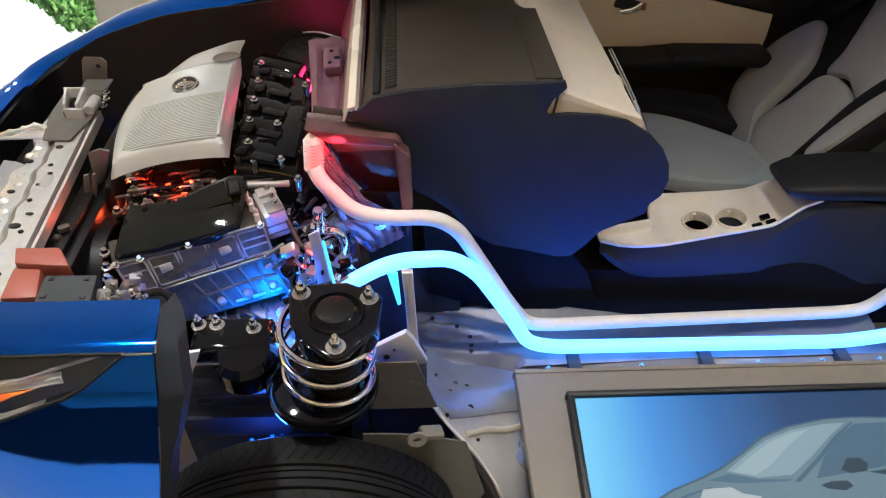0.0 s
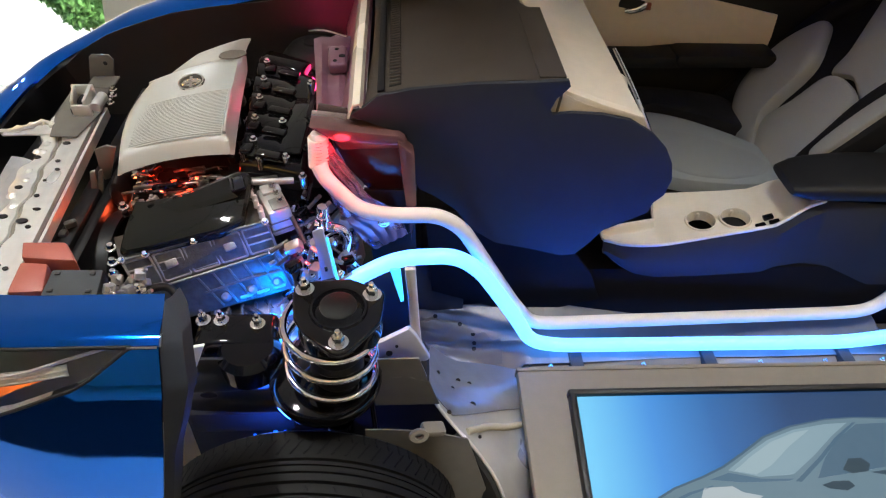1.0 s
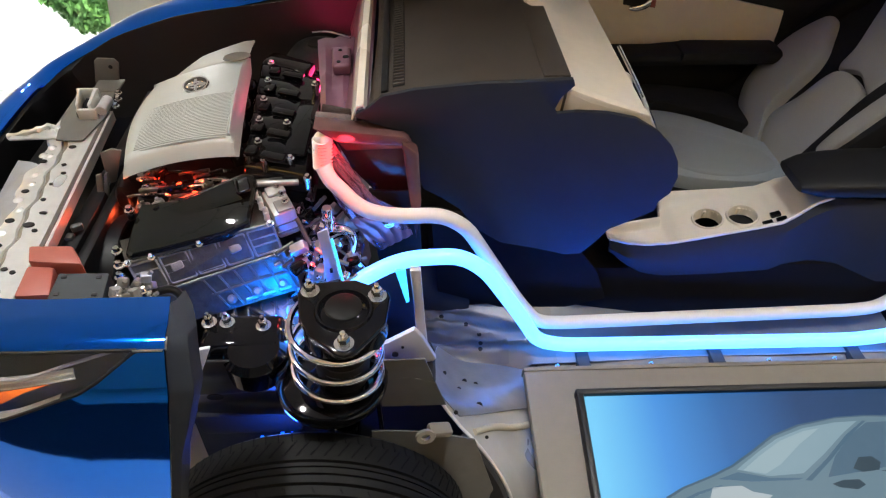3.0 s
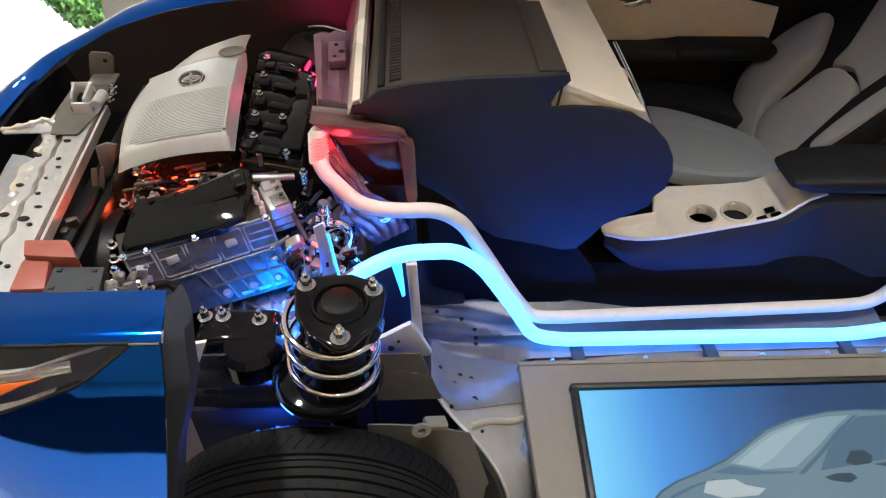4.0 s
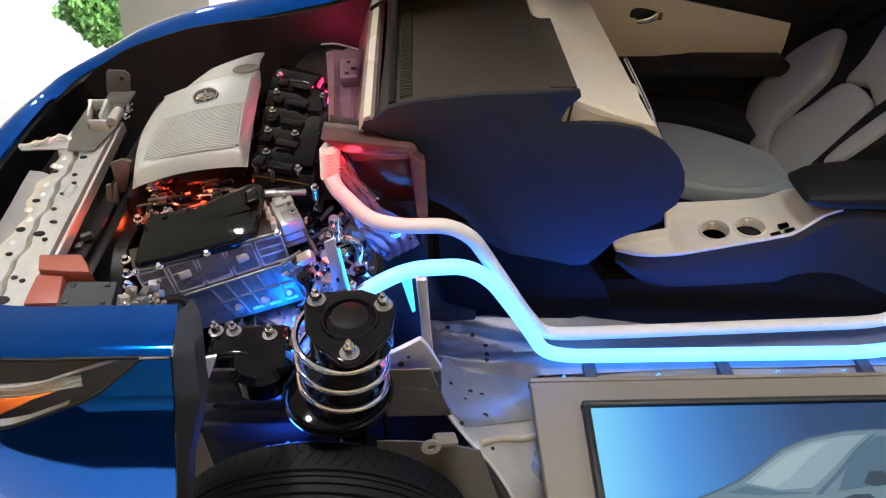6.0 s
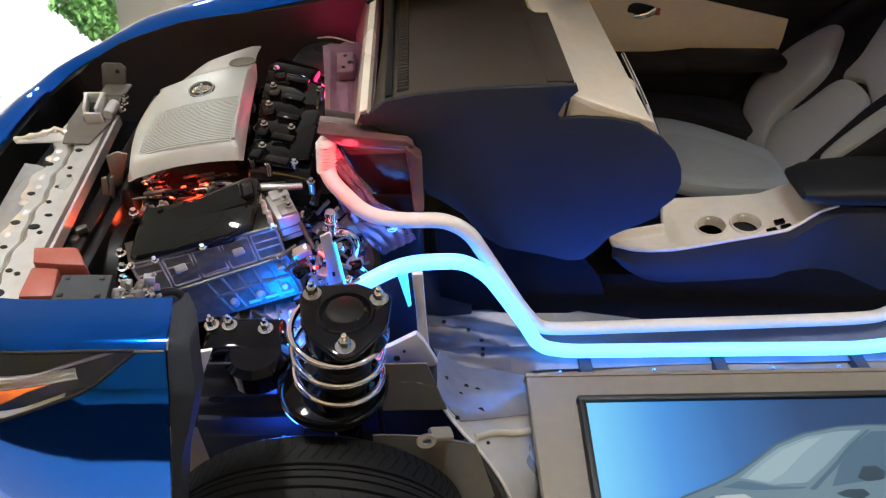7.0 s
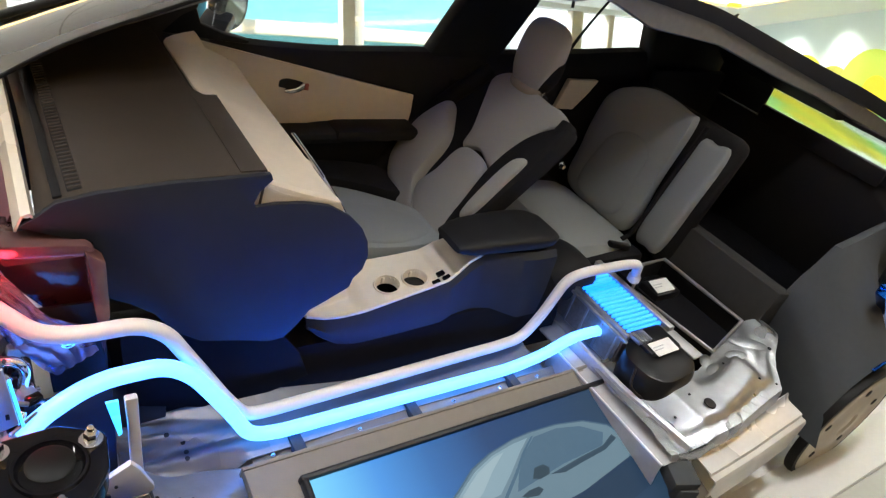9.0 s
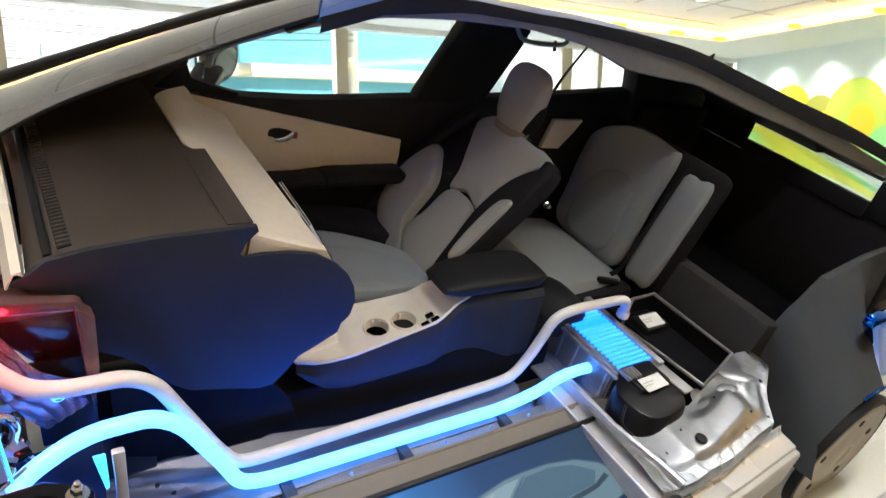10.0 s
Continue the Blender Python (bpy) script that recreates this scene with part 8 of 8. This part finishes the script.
for x, y, r_ in ((2.347, -0.605, 0.008), (2.146, -0.699, 0.004), (2.210, -0.735, 0.004), (1.66, -0.63, 0.005), (1.70, -0.70, 0.004), (1.80, -0.66, 0.004), (2.06, -0.60, 0.004)):
    part("hole", lathe([(0, 0), (r_, 0), (r_, 0.003), (0, 0.003)], pose(*on_rear(x, y, 0.001)), 12), M["dark_hole"], car)
rows = []
for j in range(17):
    s = j / 16
    y = -0.28 - 0.52 * s
    xo, xi = 1.552, lerp_curve([(0, 1.622), (0.5, 1.630), (1, 1.672)], s)
    rows.append([(xo + 0.004, y - 0.004, 0.28), (xo - 0.004, y, 0.385), (xo, y, 0.400), (xo + 0.010, y, 0.402), (xo + 0.016, y, 0.394), ((xo + xi) / 2, y, 0.394), (xi - 0.014, y, 0.400), (xi - 0.008, y, 0.436), (xi, y, 0.442), (xi + 0.010, y, 0.438)])
part("rear_sill", sheet(rows, 0.004), M["steel_matt"], car, "bright steel rear sill beam")
part("sill_edge", tube([(r_[2][0], r_[2][1], r_[2][2] + 0.001) for r_ in rows], 0.004, 8), M["bright_steel"], car, "bright rolled edge of the sill beam")
part("sill_end", join(rbox((1.625, -0.835, 0.360), (0.095, 0.085, 0.05), 0.012, rot=(6, 0, -20)), rbox((1.63, -0.865, 0.31), (0.07, 0.05, 0.09), 0.01, rot=(0, 0, -25))), M["board_grey"], car, "dark rubber end cap")
arch = []
for j in range(15):
    s = j / 14
    x = 1.72 + 0.60 * s
    o = lerp_curve([(0, -0.012), (0.4, 0.0), (1, 0.03)], s)
    arch.append([(x, -0.785 + o, 0.400), (x, -0.792 + o, 0.385), (x, -0.798 + o, 0.378), (x + 0.004, -0.806 + o, 0.374), (x + 0.01, -0.830 + o, 0.368), (x + 0.015, -0.858 + o, 0.362)])
part("rear_quarter", sheet(arch, 0.004), shade("white_primer", (0.62, 0.63, 0.63), 0.28, 0.3, vary=0.05, coat=0.2), car, "white primed rear sill panel")
M["sill_cover"] = shade("pale_sill_cover", (0.46, 0.45, 0.42), 0.35, vary=0.10, grain=12)
part("quarter_trim", sheet([[r_[-1], (r_[-1][0] + 0.002, r_[-1][1] - 0.004, 0.350), (r_[-1][0] + 0.008, r_[-1][1] - 0.020, 0.346), (r_[-1][0] + 0.010, r_[-1][1] - 0.026, 0.335), (r_[-1][0] + 0.012, r_[-1][1] - 0.026, 0.20)] for r_ in arch], 0.004), M["sill_cover"], car, "pale grey sill cover before the rear wheel")
# information screen on its leaning board
mon_tl = Vector((0.572, -0.470, 0.395))
lean = radians(14)
DX = Vector((1, 0.0, -0.004)).normalized()
DY = Vector((0, -math.cos(lean), -math.sin(lean)))
DN = DX.cross(DY).normalized()
if DN.z < 0:
    DN = -DN
panel_m = Matrix(((*DX, 0), (*(-DY), 0), (*DN, 0), (0, 0, 0, 1))).transposed()
panel_m.translation = mon_tl


def on_panel(u, v, n=0.0):
    return mon_tl + DX * u + DY * v + DN * n


bd = thing("display_board", "taupe board that carries the information screen", "display board", on_panel(0.5, 0.4, -0.05))
part("board", moved(prism([(-0.125, 0.074), (1.20, 0.074), (1.20, -0.72), (-0.10, -0.72)], -0.045, -0.012, "z", 0.004), panel_m), M["taupe"], bd)
part("top_edge", moved(prism([(-0.127, 0.078), (1.203, 0.078), (1.203, 0.067), (-0.127, 0.067)], -0.05, -0.008, "z", 0.002), panel_m), M["taupe"], bd)
part("prop", moved(prism([(-0.10, -0.50), (1.15, -0.50), (1.15, -0.70), (-0.10, -0.70)], -0.20, -0.046, "z", 0.004), panel_m), M["taupe"], bd)
mon = thing("information_screen", "flat screen with a black frame glowing blue", "screen", on_panel(0.55, 0.32, 0.0))
W_, H_ = 1.10, 0.64
part("bezel", join(*[moved(rbox(c, s, 0.004), panel_m) for c, s in (((W_ / 2, 0.0, 0.0), (W_ + 0.02, 0.016, 0.034)), ((W_ / 2, -H_, 0.0), (W_ + 0.02, 0.016, 0.034)), ((0, -H_ / 2, 0.0), (0.016, H_, 0.034)), ((W_, -H_ / 2, 0.0), (0.016, H_, 0.034)))]), M["black_plastic"], mon, "thin black screen frame")
part("back", moved(rbox((W_ / 2, -H_ / 2, -0.008), (W_, H_, 0.012), 0.002), panel_m), M["black_plastic"], mon)
part("knob", moved(lathe([(0, 0.03), (0.03, 0.03), (0.034, 0.02), (0.03, -0.02)], pose(-0.004, -0.37, -0.012, 0, 0, 0), 24), panel_m), M["black_plastic"], mon)
# the picture on the screen: a blue field that fades
sc = bpy.data.materials.new("screen_picture")
sc.use_nodes = True
n, l = sc.node_tree.nodes, sc.node_tree.links
b = n["Principled BSDF"]
b.inputs["Base Color"].default_value, b.inputs["Roughness"].default_value = (0.01, 0.012, 0.015, 1), 0.40
b.inputs["Specular IOR Level"].default_value = 0.08
co, sep = n.new("ShaderNodeTexCoord"), n.new("ShaderNodeSeparateXYZ")
l.new(co.outputs["Generated"], sep.inputs[0])
ramp = n.new("ShaderNodeValToRGB")
ramp.color_ramp.elements[0].color, ramp.color_ramp.elements[1].color = (0.15, 0.50, 0.78, 1), (0.018, 0.040, 0.070, 1)
ramp.color_ramp.elements[0].position, ramp.color_ramp.elements[1].position = 0.02, 0.95
e = ramp.color_ramp.elements.new(0.16)
e.color = (0.050, 0.24, 0.62, 1)
e = ramp.color_ramp.elements.new(0.30)
e.color = (0.018, 0.115, 0.34, 1)
e = ramp.color_ramp.elements.new(0.48)
e.color = (0.009, 0.042, 0.135, 1)
l.new(sep.outputs[0], ramp.inputs[0])
l.new(ramp.outputs[0], b.inputs["Emission Color"])
b.inputs["Emission Strength"].default_value = SCREEN
part("picture", moved(rbox((W_ / 2, -H_ / 2, 0.002), (W_ - 0.012, H_ - 0.012, 0.002), 0), panel_m), sc, mon, "blue glowing picture")



def glow(name, color, power):
    """A flat colour of the screen's picture that gives off light."""
    m = shade(name, (0.01, 0.012, 0.015), 0.4, spec=0.08)
    b = m.node_tree.nodes["Principled BSDF"]
    b.inputs["Emission Color"].default_value, b.inputs["Emission Strength"].default_value = (*color, 1), power * SCREEN
    return m


def drawn(name, outline, layer, material, label=""):
    """A flat shape of the picture, in metres across and down the screen."""
    part(name, moved(prism([(u_, -v_) for u_, v_ in outline], 0.003 + 0.0006 * layer, 0.0034 + 0.0006 * layer, "z"), panel_m), material, mon, label)


body_line = [(0.128, 0.30), (0.145, 0.268), (0.162, 0.252), (0.202, 0.232), (0.275, 0.208), (0.328, 0.187), (0.384, 0.156), (0.444, 0.120), (0.516, 0.096), (0.607, 0.080), (0.680, 0.077), (0.777, 0.081), (0.88, 0.098), (0.96, 0.135), (1.01, 0.19), (1.03, 0.26), (1.00, 0.34), (0.80, 0.37), (0.55, 0.385), (0.30, 0.36), (0.16, 0.335)]
drawn("picture_outline", [(u_ + (0.004 if u_ > 0.6 else -0.004), v_ - 0.004) for u_, v_ in body_line], 0, glow("picture_line", (0.10, 0.20, 0.30), 0.48), "drawn edge of the pictured car")
drawn("picture_body", body_line, 1, glow("picture_body", (0.25, 0.40, 0.50), 0.44), "pale blue car in the picture")
drawn("picture_sill", [(0.150, 0.318), (0.30, 0.302), (0.52, 0.296), (0.75, 0.282), (0.93, 0.252), (1.025, 0.235), (1.03, 0.26), (1.00, 0.34), (0.80, 0.37), (0.55, 0.385), (0.30, 0.36), (0.16, 0.335)], 2, glow("picture_shade", (0.018, 0.050, 0.105), 0.6), "shaded lower side of the pictured car")
drawn("picture_windscreen", [(0.335, 0.193), (0.399, 0.153), (0.450, 0.125), (0.521, 0.102), (0.603, 0.090), (0.660, 0.088), (0.614, 0.117), (0.550, 0.165), (0.488, 0.206), (0.407, 0.210)], 2, glow("picture_pale", (0.38, 0.56, 0.66), 0.50))
drawn("picture_bonnet", [(0.286, 0.213), (0.335, 0.199), (0.407, 0.214), (0.484, 0.216), (0.470, 0.221), (0.360, 0.221)], 2, glow("picture_fold", (0.12, 0.24, 0.36), 0.5))
drawn("picture_window", [(0.541, 0.217), (0.575, 0.170), (0.625, 0.125), (0.681, 0.092), (0.773, 0.090), (0.86, 0.108), (0.93, 0.15), (0.90, 0.185), (0.727, 0.193), (0.598, 0.210)], 2, glow("picture_glass", (0.13, 0.25, 0.37), 0.44))
drawn("picture_pillar", [(0.486, 0.222), (0.556, 0.172), (0.618, 0.122), (0.672, 0.088), (0.682, 0.088), (0.628, 0.124), (0.568, 0.174), (0.500, 0.224)], 3, glow("picture_fold", (0.10, 0.21, 0.32), 0.5))
drawn("picture_belt", [(0.672, 0.206), (0.73, 0.200), (0.80, 0.193), (0.90, 0.186), (0.955, 0.165), (0.965, 0.180), (0.90, 0.200), (0.80, 0.208), (0.72, 0.216)], 3, glow("picture_belt", (0.04, 0.08, 0.12), 0.6))
drawn("picture_sheen", [(0.350, 0.195), (0.400, 0.162), (0.455, 0.131), (0.520, 0.109), (0.560, 0.103), (0.500, 0.140), (0.440, 0.185), (0.400, 0.204)], 3, glow("picture_sheen", (0.50, 0.68, 0.76), 0.50))
drawn("picture_crease", [(0.175, 0.262), (0.23, 0.240), (0.29, 0.226), (0.29, 0.229), (0.235, 0.245), (0.18, 0.268)], 3, glow("picture_fold", (0.12, 0.24, 0.36), 0.5))
drawn("picture_mirror", [(0.607, 0.199), (0.629, 0.174), (0.661, 0.173), (0.677, 0.187), (0.667, 0.204), (0.627, 0.208)], 4, glow("picture_dark", (0.035, 0.07, 0.10), 0.6))
drawn("picture_handle", [(0.545, 0.232), (0.575, 0.224), (0.612, 0.224), (0.622, 0.236), (0.600, 0.246), (0.560, 0.240)], 4, glow("picture_dark", (0.035, 0.07, 0.10), 0.6))
drawn("picture_lamp", [(0.255, 0.256), (0.268, 0.231), (0.335, 0.229), (0.357, 0.243), (0.400, 0.252), (0.380, 0.266), (0.30, 0.27)], 3, glow("picture_white", (0.62, 0.72, 0.76), 0.55))
